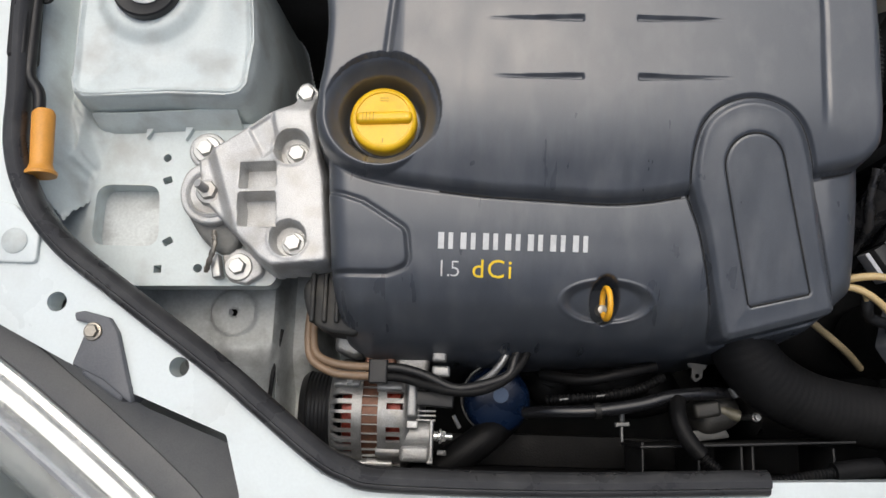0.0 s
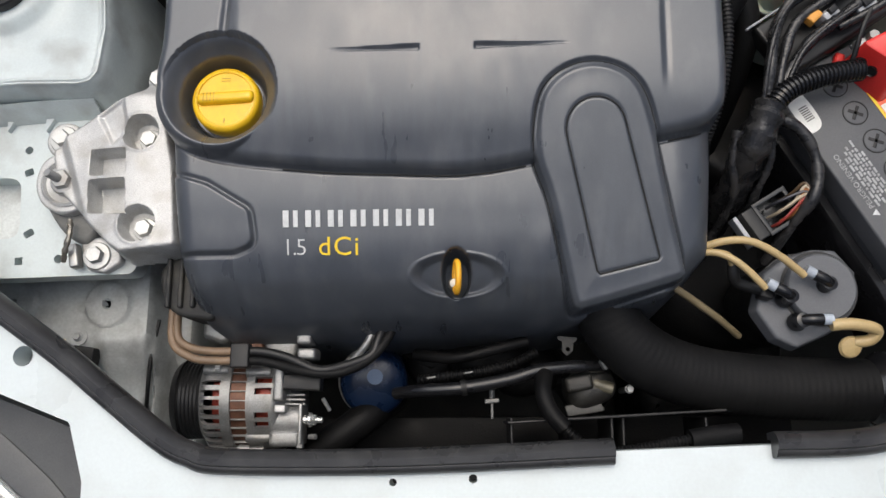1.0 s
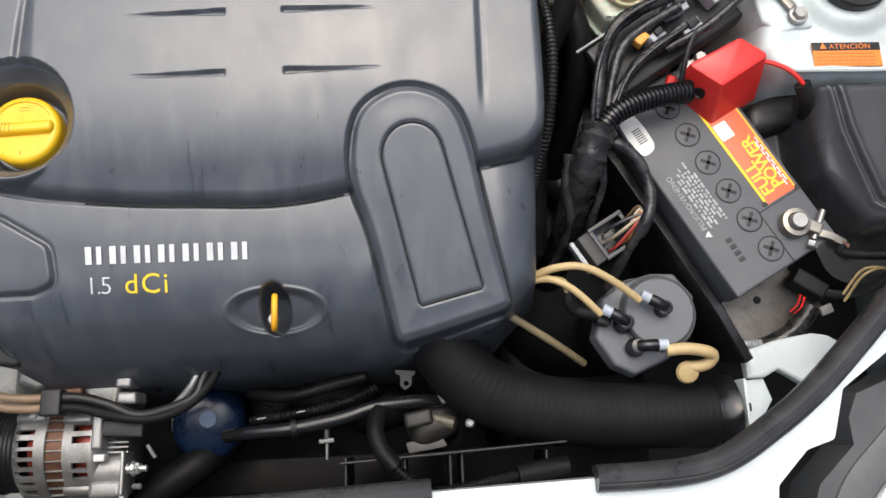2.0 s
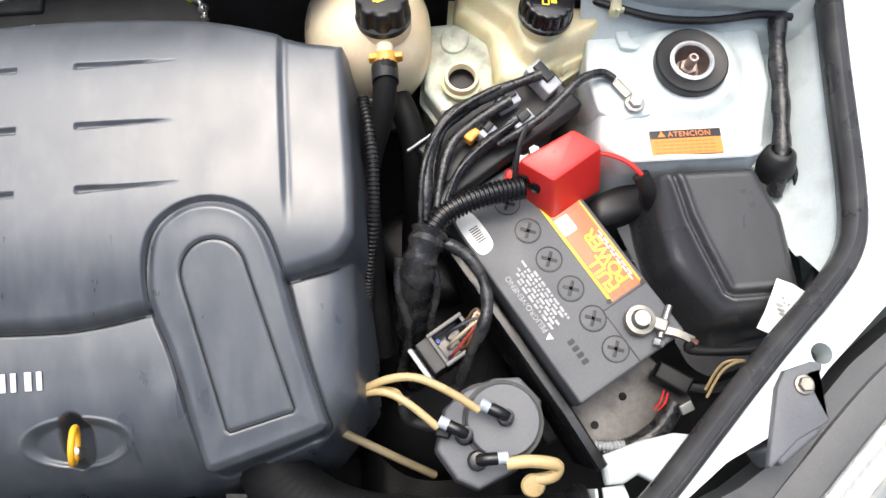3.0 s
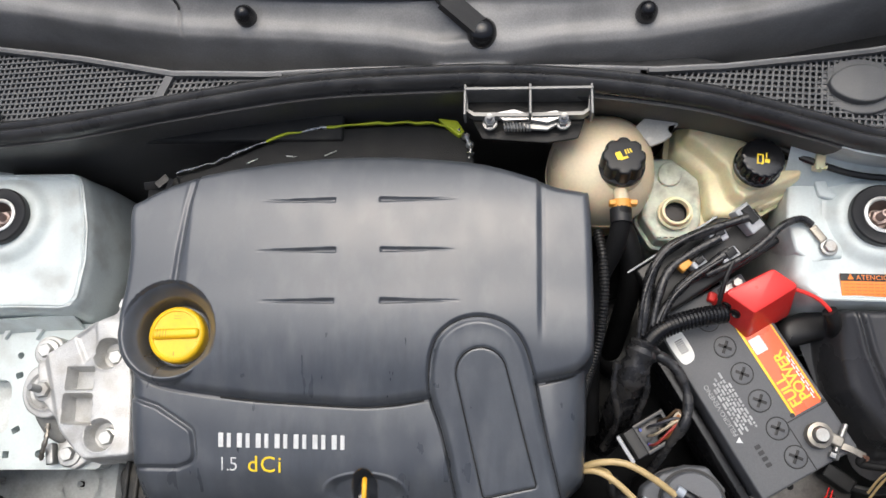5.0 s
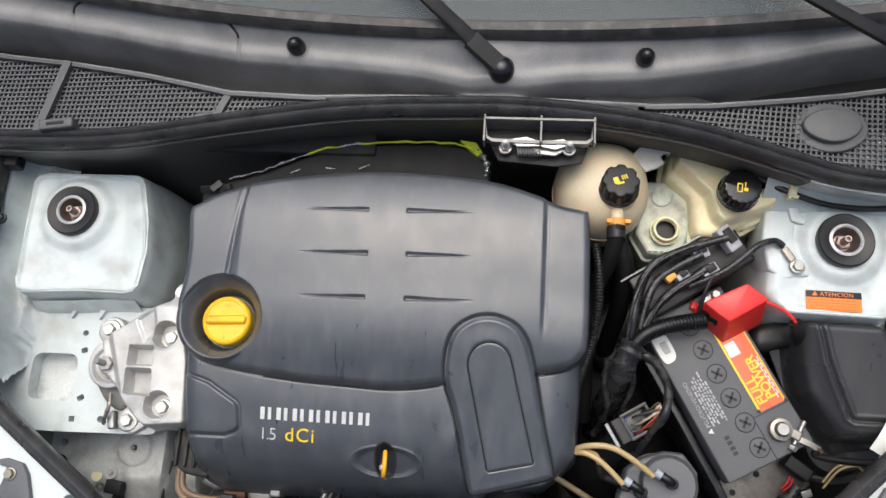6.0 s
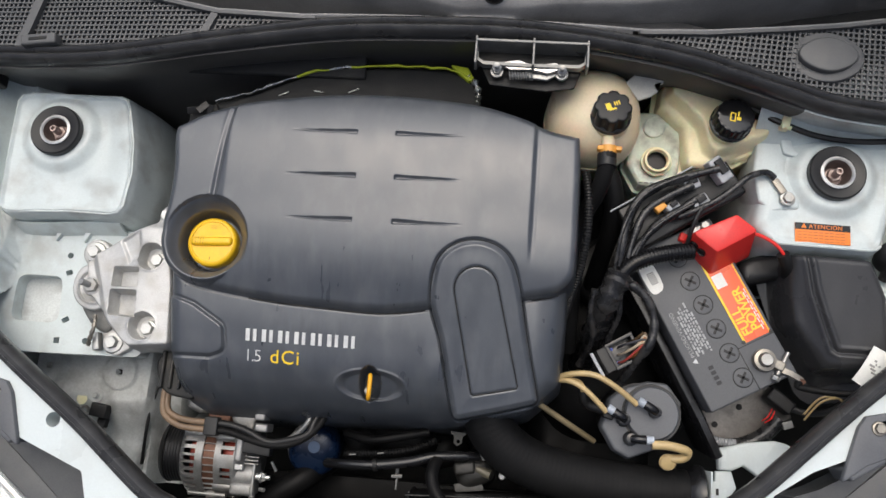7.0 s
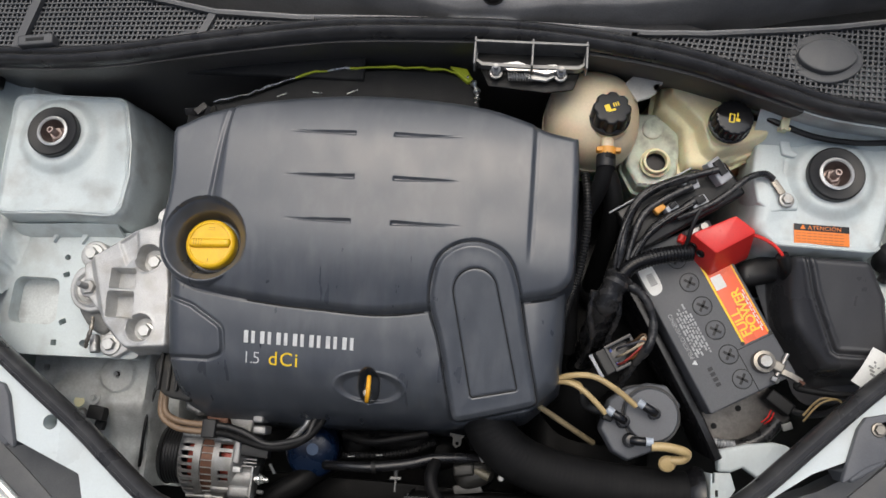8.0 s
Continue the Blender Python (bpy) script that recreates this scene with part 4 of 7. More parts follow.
# ---- reservoirs, battery and wiring beside the engine ----
def ball(rx, ry, rz, m, n=3.0, seg=40, rows=20):
    """A rounded box-like egg."""
    bm = bmesh.new()
    f = lambda c: math.copysign(abs(c) ** (2 / n), c)
    ring = []
    for j in range(1, rows):
        b = -math.pi / 2 + math.pi * j / rows
        ring.append([bm.verts.new((rx * f(math.cos(b)) * f(math.cos(a)), ry * f(math.cos(b)) * f(math.sin(a)), rz * f(math.sin(b)))) for a in (2 * math.pi * k / seg for k in range(seg))])
    lo, hi = bm.verts.new((0, 0, -rz)), bm.verts.new((0, 0, rz))
    for a, b in zip(ring, ring[1:]):
        for k in range(seg):
            bm.faces.new((a[k - 1], a[k], b[k], b[k - 1]))
    for k in range(seg):
        bm.faces.new((lo, ring[0][k], ring[0][k - 1]))
        bm.faces.new((hi, ring[-1][k - 1], ring[-1][k]))
    bm.transform(m)
    return bm


def knob(r, h, lobes, m, depth=0.10):
    """A screw cap with grip lobes round its rim."""
    P = []
    for k in range(lobes * 8):
        a = 2 * math.pi * k / (lobes * 8)
        c = 1.0 - depth * (0.5 + 0.5 * math.cos(lobes * a)) ** 4
        P.append((r * c * math.cos(a), r * c * math.sin(a)))
    bm = merge(slab(P, 0, h, 0.003, 3, 0.0015), lathe([(0, 0), (r * 1.03, 0), (r * 1.03, h * 0.22), (r * 0.9, h * 0.3)], 36))
    bm.transform(m)
    return bm


def bars(rows, m, z=0.0003):
    """Unreadable print as small bars: rows of (x, y, w, h)."""
    return merge(*[box(w, h, z, m @ pose(x, y, 0), min(w, h) * 0.2) for x, y, w, h in rows])


def coolant_tank():
    t = thing("coolant_tank", "amber-stained round plastic coolant expansion tank", "coolant tank", at=(0.224, 0.46, 0.78))
    m = pose(0.223, 0.463, 0.868, -6, 4, 0)
    body = part("tank_body", merge(ball(0.066, 0.069, 0.068, m, 2.3), box(0.07, 0.09, 0.09, pose(0.224, 0.46, 0.75), 0.02)), CREAM, t)
    part("seam", moved(lathe([(0.985, -0.0016), (1.012, -0.0016), (1.012, 0.0016), (0.985, 0.0016)], 56), m @ pose(0, 0, -0.012) @ Matrix.Diagonal((0.0662, 0.0692, 1, 1))), CREAM, t)
    neck = pose(0.241, 0.446, 0.929, -8, 3, 20)
    c = part("screw_cap", knob(0.0265, 0.028, 8, neck, 0.12), BLACK, t, "black lobed screw cap")
    part("print", bars([(-0.006, 0.001, 0.007, 0.010), (-0.002, -0.004, 0.010, 0.003)] + [(0.003 + 0.003 * k, 0.003, 0.0016, 0.006) for k in range(3)], neck @ pose(0, 0, 0.0281)), LABELYELLOW, c, "yellow warning mark")
    part("neck_ring", lathe([(0.020, -0.012), (0.027, -0.012), (0.027, 0.001), (0.020, 0.001)], 32, neck), CREAM, t)
    part("outlet", tube([(0.240, 0.425, 0.915), (0.240, 0.410, 0.927), (0.239, 0.395, 0.928)], 0.0085, 14), CREAM, t)
    part("bracket", slab(rnd([(0.262, 0.505), (0.284, 0.528), (0.300, 0.530), (0.305, 0.520), (0.317, 0.518), (0.313, 0.506), (0.302, 0.504), (0.307, 0.495), (0.297, 0.487), (0.280, 0.480)], 0.003), 0.908, 0.912, 0.002), mat("cloudy_white_plastic", (0.52, 0.51, 0.47), 0.4, 0, 0.1, 20), t, "cloudy white mounting ear")
    h = thing("coolant_hose", "dark coolant hose with an orange spring clamp", "hose", at=(0.24, 0.40, 0.9))
    part("hose", tube([(0.240, 0.408, 0.927), (0.239, 0.390, 0.926), (0.233, 0.362, 0.905), (0.215, 0.325, 0.865), (0.212, 0.28, 0.84), (0.212, 0.22, 0.80), (0.215, 0.16, 0.75)], 0.0115, 14), HOSE, h)
    part("clamp", merge(lathe([(0.0098, -0.005), (0.0118, -0.005), (0.0118, 0.005), (0.0098, 0.005), (0.0098, -0.005)], 20, pose(0.240, 0.409, 0.9275, 95, 0, 0)), box(0.008, 0.006, 0.009, pose(0.253, 0.409, 0.928), 0.001), box(0.008, 0.006, 0.009, pose(0.229, 0.409, 0.928), 0.001)), ORANGE, h, "orange spring clamp")
    part("clip", lathe([(0.0112, -0.009), (0.0128, -0.009), (0.0128, 0.009), (0.0112, 0.009)], 20, pose(0.239, 0.394, 0.9265, 85, 0, 0)), BLACK, h)
    h.location.y -= 0.009
    g = thing("coolant_hose", "thick black lower coolant hose", "hose", at=(0.25, 0.39, 0.86))
    part("hose", tube([(0.236, 0.43, 0.83), (0.250, 0.395, 0.855), (0.262, 0.355, 0.845), (0.262, 0.32, 0.81), (0.255, 0.28, 0.74), (0.25, 0.25, 0.66)], 0.014, 14), HOSE, g)
    w = thing("corrugated_conduit", "thin black corrugated cable conduit beside the cover", "conduit", at=(0.216, 0.3, 0.86))
    part("conduit", ribbed([(0.215, 0.375, 0.90), (0.219, 0.345, 0.905), (0.221, 0.30, 0.895), (0.216, 0.25, 0.87), (0.206, 0.21, 0.83), (0.20, 0.18, 0.78)], 0.0062, 0.0042, 0.22, 10), BLACK, w)


def brake_reservoir():
    t = thing("brake_fluid_reservoir", "stained pale brake reservoir without its cap", "reservoir", at=(0.318, 0.43, 0.74))
    P = rnd([(0.286, 0.493), (0.330, 0.494), (0.357, 0.460), (0.352, 0.404), (0.338, 0.376), (0.293, 0.380), (0.275, 0.412)], 0.008)
    part("reservoir_body", slab(P, 0.74, 0.846, 0.006, 4, 0.002), PALEGREEN, t)
    part("seam", slab([tuple(q) for q in inset(ccw(P), -0.003)], 0.812, 0.817, 0.001), PALEGREEN, t)
    part("neck", lathe([(0.0140, -0.028), (0.0140, 0.012), (0.0150, 0.014), (0.0175, 0.014), (0.0185, 0.012), (0.0185, 0.006), (0.0215, 0.005), (0.0215, 0.002), (0.0195, 0.001), (0.0195, -0.01)], 32, pose(0.317, 0.414, 0.850)), IVORY, t, "cream threaded filler neck, open")
    # sleeve and disc put the open neck's inner shade into black colour
    part("neck_inside", lathe([(0.0136, 0.006), (0.0136, -0.004)], 24, pose(0.317, 0.414, 0.850)), FELT, t, "black sleeve painting the shade inside the neck")
    part("fluid", lathe([(0, 0), (0.0139, 0)], 24, pose(0.317, 0.414, 0.8475)), mat("neck_shade_black", (0.008, 0.005, 0.004), 0.5), t, "black disc painting the shade down the open neck")
    part("cap_seat", slab(crv([(0.300, 0.460), (0.312, 0.452), (0.326, 0.458), (0.330, 0.475), (0.316, 0.485), (0.302, 0.478)], 4), 0.84, 0.8500, 0.002), PALEGREEN, t)
    part("print", bars([(-0.02 + 0.008 * k, 0, 0.006, 0.0015) for k in range(6)], pose(0.317, 0.3845, 0.8462)), mat("dark_print", (0.12, 0.12, 0.1), 0.6), t, "faint dark print")


def steering_reservoir():
    t = thing("power_steering_reservoir", "yellowed angular plastic fluid reservoir", "reservoir", at=(0.39, 0.46, 0.77))
    P = rnd([(0.317, 0.492), (0.323, 0.532), (0.344, 0.538), (0.395, 0.506), (0.438, 0.478), (0.465, 0.471), (0.469, 0.452), (0.424, 0.424), (0.384, 0.405), (0.358, 0.406), (0.354, 0.432), (0.350, 0.462)], 0.009)
    TOP = rnd([(0.333, 0.526), (0.354, 0.527), (0.397, 0.497), (0.440, 0.472), (0.465, 0.467), (0.461, 0.450), (0.429, 0.436), (0.391, 0.421), (0.381, 0.430), (0.372, 0.463), (0.347, 0.490), (0.330, 0.504)], 0.007)
    def fn(X, Y):
        o, q = sd(X, Y, P), sd(X, Y, TOP)
        Z = 0.866 - rim(o, 0.010) - 0.10 * ramp(-0.001, 0.010, o)
        Z = np.maximum(Z, np.where(q < 0.012, 0.890 - rim(q, 0.005) - 0.030 * ramp(-0.001, 0.009, q), -1.0))
        return np.where(o > 0.0105, np.nan, Z)
    part("reservoir_body", relief(0.30, 0.485, 0.37, 0.56, 0.0016, fn), IVORY, t, angle=180)
    part("seam", slab([tuple(q) for q in inset(ccw(P), -0.009)], 0.832, 0.836, 0.001), IVORY, t)
    m = pose(0.404, 0.456, 0.904, -4, 4, 0)
    part("neck", lathe([(0.0, -0.020), (0.0235, -0.020), (0.0235, 0.001), (0.0, 0.001)], 32, m), IVORY, t)
    c = part("screw_cap", knob(0.0272, 0.024, 16, m, 0.05), GLOSSBLACK, t, "black ribbed screw cap")
    part("print", bars([(-0.007, -0.003, 0.0018, 0.012), (-0.001, -0.003, 0.0018, 0.012), (-0.004, -0.0085, 0.007, 0.0016), (-0.004, 0.003, 0.007, 0.0016), (0.004, -0.004, 0.006, 0.005), (0.003, 0.003, 0.0018, 0.007)], m @ pose(0, 0, 0.0241, 0, 0, -8)), LABELYELLOW, c, "yellow pictogram")
    for k in range(5):
        part("tab", box(0.008, 0.005, 0.006, pose(0.405 + 0.012 * k, 0.410 + 0.0075 * k, 0.838, 0, 0, 35), 0.001), IVORY, t)
    p = thing("vent_pipe", "thin black pipe clipped along the scuttle", "pipe", at=(0.5, 0.46, 0.9))
    part("pipe", tube([(0.435, 0.482, 0.898), (0.470, 0.462, 0.903), (0.52, 0.448, 0.896), (0.575, 0.445, 0.890), (0.63, 0.448, 0.89), (0.665, 0.446, 0.885)], 0.0042, 8), BLACK, p)
    part("clip", merge(box(0.011, 0.020, 0.014, pose(0.477, 0.461, 0.897, 0, 0, -12), 0.002), *[box(0.003, 0.004, 0.006, pose(0.472 + 0.005 * k, 0.452, 0.905, 0, 0, -12), 0.0008) for k in range(3)]), IVORY, p, "cream plastic pipe clip")


ZINC = mat("dull_zinc_plate", (0.19, 0.19, 0.185), 0.42, 0.5, 0.2, 60)


def bonnet_latch():
    t = thing("bonnet_latch", "zinc-plated bonnet latch with springs", "latch", at=(0.13, 0.50, 0.96))
    part("back_plate", box(0.146, 0.004, 0.034, pose(0.128, 0.519, 0.945), 0.001), ZINC, t)
    part("top_rail", sweep([(0.056, 0.522, 0.962), (0.057, 0.500, 0.962), (0.066, 0.494, 0.962), (0.128, 0.493, 0.962), (0.190, 0.494, 0.962), (0.198, 0.500, 0.962), (0.200, 0.522, 0.962)], [(-0.0022, -0.010), (0.0022, -0.010), (0.0022, 0.002), (-0.0022, 0.002)]), ZINC, t)
    for x in (0.056, 0.130, 0.199):
        part("side_lug", box(0.003, 0.038, 0.022, pose(x, 0.506, 0.956), 0.0008), ZINC, t)
    for x in (0.084, 0.168):
        part("stud", merge(lathe([(0, 0), (0.006, 0), (0.006, 0.004), (0.0035, 0.005), (0.0035, 0.016), (0, 0.017)], 16, pose(x, 0.491, 0.958, 15)), hexhead(0.0065, 0.006, pose(x, 0.488, 0.952), 0.009)), STEEL, t)
    coil = [(0.100 + 0.032 * u / 72, 0.482 + 0.0048 * math.cos(u * math.pi / 4), 0.954 + 0.0048 * math.sin(u * math.pi / 4)) for u in range(73)]
    part("spring", tube(coil, 0.0011, 6, smooth=0), STEEL, t)
    part("lever", slab(rnd([(0.086, 0.497), (0.112, 0.502), (0.130, 0.495), (0.160, 0.500), (0.172, 0.492), (0.150, 0.484), (0.128, 0.488), (0.100, 0.487)], 0.003), 0.957, 0.961, 0.001), mat("bright_latch_steel", (0.50, 0.49, 0.47), 0.25, 0.95, 0.2, 80), t)
    part("lever", slab(rnd([(0.118, 0.490), (0.150, 0.494), (0.165, 0.487), (0.150, 0.478), (0.126, 0.480)], 0.003), 0.950, 0.954, 0.001), STEEL, t)
    part("catch_tray", slab(rnd([(0.062, 0.500), (0.195, 0.500), (0.186, 0.474), (0.150, 0.468), (0.075, 0.474)], 0.004), 0.938, 0.941, 0.001), DARKSTEEL, t)
    part("rear_web", box(0.140, 0.024, 0.003, pose(0.128, 0.508, 0.944), 0.001), DARKSTEEL, t)
    t.location += Vector((0.003, -0.003, 0.018))


BM = pose(0.399, 0.207, 0.619, 0, 0, 29.2)


def battery():
    t = thing("car_battery", "dark grey maintenance-free car battery with printed top", "battery", at=(0.403, 0.209, 0.61))
    top = 0.216
    part("case", moved(slab(rnd(rect(0, 0, 0.124, 0.234), 0.006), 0, top - 0.03, 0.003), BM), BATTERY, t)
    lid = rnd(rect(0, 0, 0.128, 0.238), 0.004)
    part("lid", moved(slab(lid, top - 0.03, top, 0.0025), BM), BATTERY, t)
    part("lid_groove", moved(merge(slab(rect(0.0085, -0.088, 0.0014, 0.060), top - 0.001, top + 0.0003, 0.0001), slab(rect(0.036, -0.0585, 0.056, 0.0014), top - 0.001, top + 0.0003, 0.0001)), BM), BLACK, t)
    for k in range(6):
        y = 0.087 - 0.0364 * k
        m = BM @ pose(-0.004, y, top)
        plug = part("cell_plug", merge(lathe([(0, 0.0006), (0.0110, 0.0006), (0.0120, 0.0004), (0.0124, -0.001)], 28, m)), BATTERY, t)
        part("plug_groove", lathe([(0.0124, 0.0003), (0.0126, 0.0007), (0.0136, 0.0007), (0.0138, 0.0003)], 28, m), BLACK, plug)
        part("plug_slot", merge(box(0.0165, 0.0036, 0.0004, m @ pose(0, 0, 0.0006, 0, 0, 40), 0.0006), box(0.0036, 0.0165, 0.0004, m @ pose(0, 0, 0.0006, 0, 0, 40), 0.0006)), BLACK, plug)
    lab = part("sticker", moved(slab(rnd([(0.0195, -0.056), (0.060, -0.056), (0.060, 0.075), (0.0195, 0.075)], 0.001), top - 0.0005, top + 0.0004, 0.0002), BM), LABELRED, t, "red and orange sticker with yellow lettering")
    part("sticker_edge", moved(merge(slab(rect(0.0212, 0.0095, 0.0032, 0.129), top, top + 0.0007, 0.0002), slab(rect(0.0585, 0.0095, 0.0016, 0.129), top, top + 0.0007, 0.0002)), BM), LABELYELLOW, lab, "yellow sticker border")
    part("lettering", lettering("FULL", 0.0185, BM @ pose(0.0375, -0.048, top + 0.0006, 0, 0, 90), 0.0002, 1.0, 0.0004), LABELYELLOW, lab, "yellow lettering")
    part("lettering", lettering("POWER", 0.0185, BM @ pose(0.0515, -0.046, top + 0.0006, 0, 0, 90), 0.0002, 0.95, 0.0004), LABELYELLOW, lab, "yellow lettering")
    part("sticker_patch", moved(slab(rnd(rect(0.0315, 0.034, 0.016, 0.020), 0.002), top, top + 0.0007, 0.0002), BM), PAPER, lab, "white patch on the sticker")
    part("fine_print", bars([(0.0530 + 0.0028 * (k % 2), -0.045 + 0.0048 * k, 0.0014, 0.0075) for k in range(12)], BM @ pose(0, 0, top + 0.0004)), PAPER, lab, "fine pale print")
    m = BM @ pose(-0.0475, -0.044, top + 0.0003, 0, 0, 90)
    part("lettering", lettering("PELIGRO/VENENO", 0.0082, m, 0.0002), FADED, t, "white warning words")
    rowsp = []
    for c, (a, b) in enumerate(((0.000, 0.060), (0.004, 0.066), (0.000, 0.070), (0.010, 0.064), (0.004, 0.070), (0.0, 0.056))):
        x = a
        while x < b:
            w = random.choice((0.003, 0.005, 0.007, 0.009))
            rowsp.append((x + w / 2 - 0.002, -0.0040 - 0.0039 * c, w * 0.9, 0.0026))
            x += w + 0.0012
    part("warning_print", bars(rowsp, m), FADED, t, "small white warning print")
    part("warning_triangle", moved(lathe([(0, 0), (0.0045, 0), (0.0045, 0.0004), (0, 0.0004)], 3), m @ pose(-0.006, 0.003, 0, 0, 0, 90)), PRINT, t)
    part("code_print", bars([(0.0075 * k, 0, 0.005, 0.007) for k in range(4)], BM @ pose(-0.036, -0.088, top, 0, 0, 90)), mat("faint_grey_print", (0.028, 0.028, 0.03), 0.6), t, "faint dark moulded code")
    part("barcode_label", moved(slab(crv([(-0.060, 0.060), (-0.050, 0.054), (-0.040, 0.062), (-0.040, 0.094), (-0.048, 0.106), (-0.060, 0.098)], 4), top - 0.0004, top + 0.0004, 0.0002), BM), PAPER, t, "white oval barcode label")
    part("barcode", bars([(-0.049 + 0.0, 0.068 + 0.0026 * k, 0.010, 0.0012) for k in range(7)], BM @ pose(0, 0, top + 0.0004)), BLACK, t)
    for x, y in ((0.062, -0.056), (0.0215, -0.054)):
        part("lid_pin", moved(lathe([(0, 0), (0.0028, 0), (0.0028, 0.001), (0, 0.001)], 12), BM @ pose(x - 0.002, y, top)), BLACK, t)


def negative_clamp():
    t = thing("battery_clamp", "dull metal clamp on the negative battery post", "battery clamp", at=(0.475, 0.145, 0.82))
    m = BM @ pose(0.031, -0.086, 0.2104)
    part("post", lathe([(0, 0), (0.0095, 0), (0.0085, 0.022), (0.0075, 0.0235), (0, 0.0235)], 24, m), STEEL, t, "worn lead post")
    part("collar", merge(lathe([(0.0098, 0.004), (0.0150, 0.004), (0.0155, 0.009), (0.0145, 0.016), (0.0100, 0.017)], 28, m), box(0.013, 0.020, 0.012, m @ pose(0.012, -0.012, 0.004, 0, 0, 35), 0.002)), BRASS, t)
    part("bolt", merge(lathe([(0, 0), (0.0032, 0), (0.0032, 0.034), (0, 0.034)], 12, m @ pose(0.006, -0.024, 0.010, 0, 90, 35)), hexhead(0.0058, 0.006, m @ pose(0.004, -0.026, 0.010, 0, -90, 35))), STEEL, t)
    part("tail", sweep([m @ Vector((0.012, -0.018, 0.010)), m @ Vector((0.022, -0.030, 0.012)), m @ Vector((0.032, -0.044, 0.008))], [(-0.0036, -0.0025), (0.0036, -0.0025), (0.0036, 0.0025), (-0.0036, 0.0025)]), BRASS, t)
    c = thing("ground_cable", "black earth cable with a creased paper tag", "cable", at=(0.57, 0.113, 0.83))
    end = m @ Vector((0.031, -0.044, 0.008))
    part("cable", tube([end, (0.515, 0.116, 0.833), (0.555, 0.111, 0.834), (0.590, 0.113, 0.838), (0.610, 0.128, 0.845), (0.630, 0.158, 0.850), (0.648, 0.184, 0.852), (0.668, 0.212, 0.851), (0.675, 0.230, 0.850), (0.676, 0.250, 0.848)], 0.0048, 10), HOSE, c)
    part("bare_strand", tube([end - Vector((0.004, -0.003, 0)), end + Vector((0.004, -0.003, 0))], 0.0036, 8), COPPER, c)
    part("lug", merge(box(0.014, 0.030, 0.003, pose(0.676, 0.254, 0.846, 0, 10, 0), 0.002), box(0.018, 0.016, 0.006, pose(0.672, 0.268, 0.846, 0, 10, 25), 0.002), hexhead(0.0075, 0.008, pose(0.671, 0.269, 0.852, 0, 10, 0), 0.010)), BRASS, c)
    tag = sweep([(0.590, 0.121, 0.850), (0.599, 0.136, 0.856), (0.608, 0.152, 0.858), (0.617, 0.167, 0.857)], [(-0.0155, -0.001), (0.0, 0.002), (0.0135, -0.002), (0.0135, -0.003), (0.0, 0.001), (-0.0155, -0.002)])
    part("tag", tag, PAPER, c, "creased white paper tag")
    part("tag_print", bars([(0.004 * k - 0.008, 0.003 * (k % 3), 0.0028, 0.007) for k in range(5)], pose(0.604, 0.145, 0.8590, 0, 0, 60)), mat("grey_tag_print", (0.38, 0.38, 0.36), 0.6), c, "faint grey print")


def positive_cap():
    t = thing("terminal_cover", "bright red plastic cover over the positive terminal", "terminal cover", at=(0.41, 0.295, 0.83))
    m = BM @ pose(0.048, 0.072, 0.216)
    low = rnd([(0.355, 0.303), (0.397, 0.258), (0.454, 0.292), (0.426, 0.337)], 0.006, 4)
    high = rnd([(0.360, 0.306), (0.394, 0.280), (0.449, 0.314), (0.420, 0.336)], 0.006, 4)
    bm = bmesh.new()
    mid = lambda f, z, d: [bm.verts.new((q.x, q.y, z)) for q in inset(ccw([p.lerp(k, f) for p, k in zip(low, high)]), d)]
    rings = [mid(0.0, 0.829, 0.0), mid(0.06, 0.834, 0.0), mid(0.97, 0.880, 0.0), mid(1.0, 0.8838, 0.0012), mid(1.0, 0.8850, 0.0035)]
    for lo, hi in zip(rings, rings[1:]):
        for k in range(len(lo)):
            bm.faces.new((lo[k - 1], lo[k], hi[k], hi[k - 1]))
    bm.faces.new(rings[-1])
    part("hood", bm, RED, t, angle=30)
    # plate in a darker red, painting the shade of the port opening
    part("port_shade", box(0.024, 0.003, 0.018, pose(0.3745, 0.2905, 0.852, -14, 0, -40), 0.001), mat("shaded_red_copy", (0.10, 0.008, 0.008), 0.5), t, "dark red plate painting the shade round the cable ports")
    part("side_flap", slab(rnd([(0.352, 0.306), (0.362, 0.302), (0.366, 0.314), (0.356, 0.318)], 0.003), 0.826, 0.842, 0.003), RED, t)
    for k in range(2):
        part("cable_port", lathe([(0, 0), (0.0052, 0), (0.0062, 0.002), (0.0062, -0.012), (0, -0.012)], 16, pose(0.3685 + 0.011 * k, 0.2945 - 0.0088 * k, 0.862 - 0.002 * k, 76, 0, -40)), BLACK, t)
    b = thing("terminal_bolt", "pale metal bolt behind the red cover", "bolt", at=(0.41, 0.33, 0.85))
    part("bracket", box(0.030, 0.012, 0.004, m @ pose(-0.016, 0.034, 0.026, 0, 0, 0), 0.001), STEEL, b)
    for x in (-0.026, -0.008):
        part("nut", hexhead(0.0062, 0.008, m @ pose(x, 0.036, 0.030)), STEEL, b)
    r = thing("red_cable", "red battery lead running under the strut tower", "cable", at=(0.46, 0.30, 0.85))
    part("lead", tube([(0.440, 0.314, 0.872), (0.456, 0.309, 0.874), (0.473, 0.299, 0.874), (0.486, 0.286, 0.868), (0.489, 0.282, 0.850)], 0.0025, 8), RED, r)
    part("boot", tube([(0.484, 0.288, 0.869), (0.492, 0.277, 0.858), (0.500, 0.268, 0.835)], 0.0085, 12), BLACK, r, "black rubber boot")


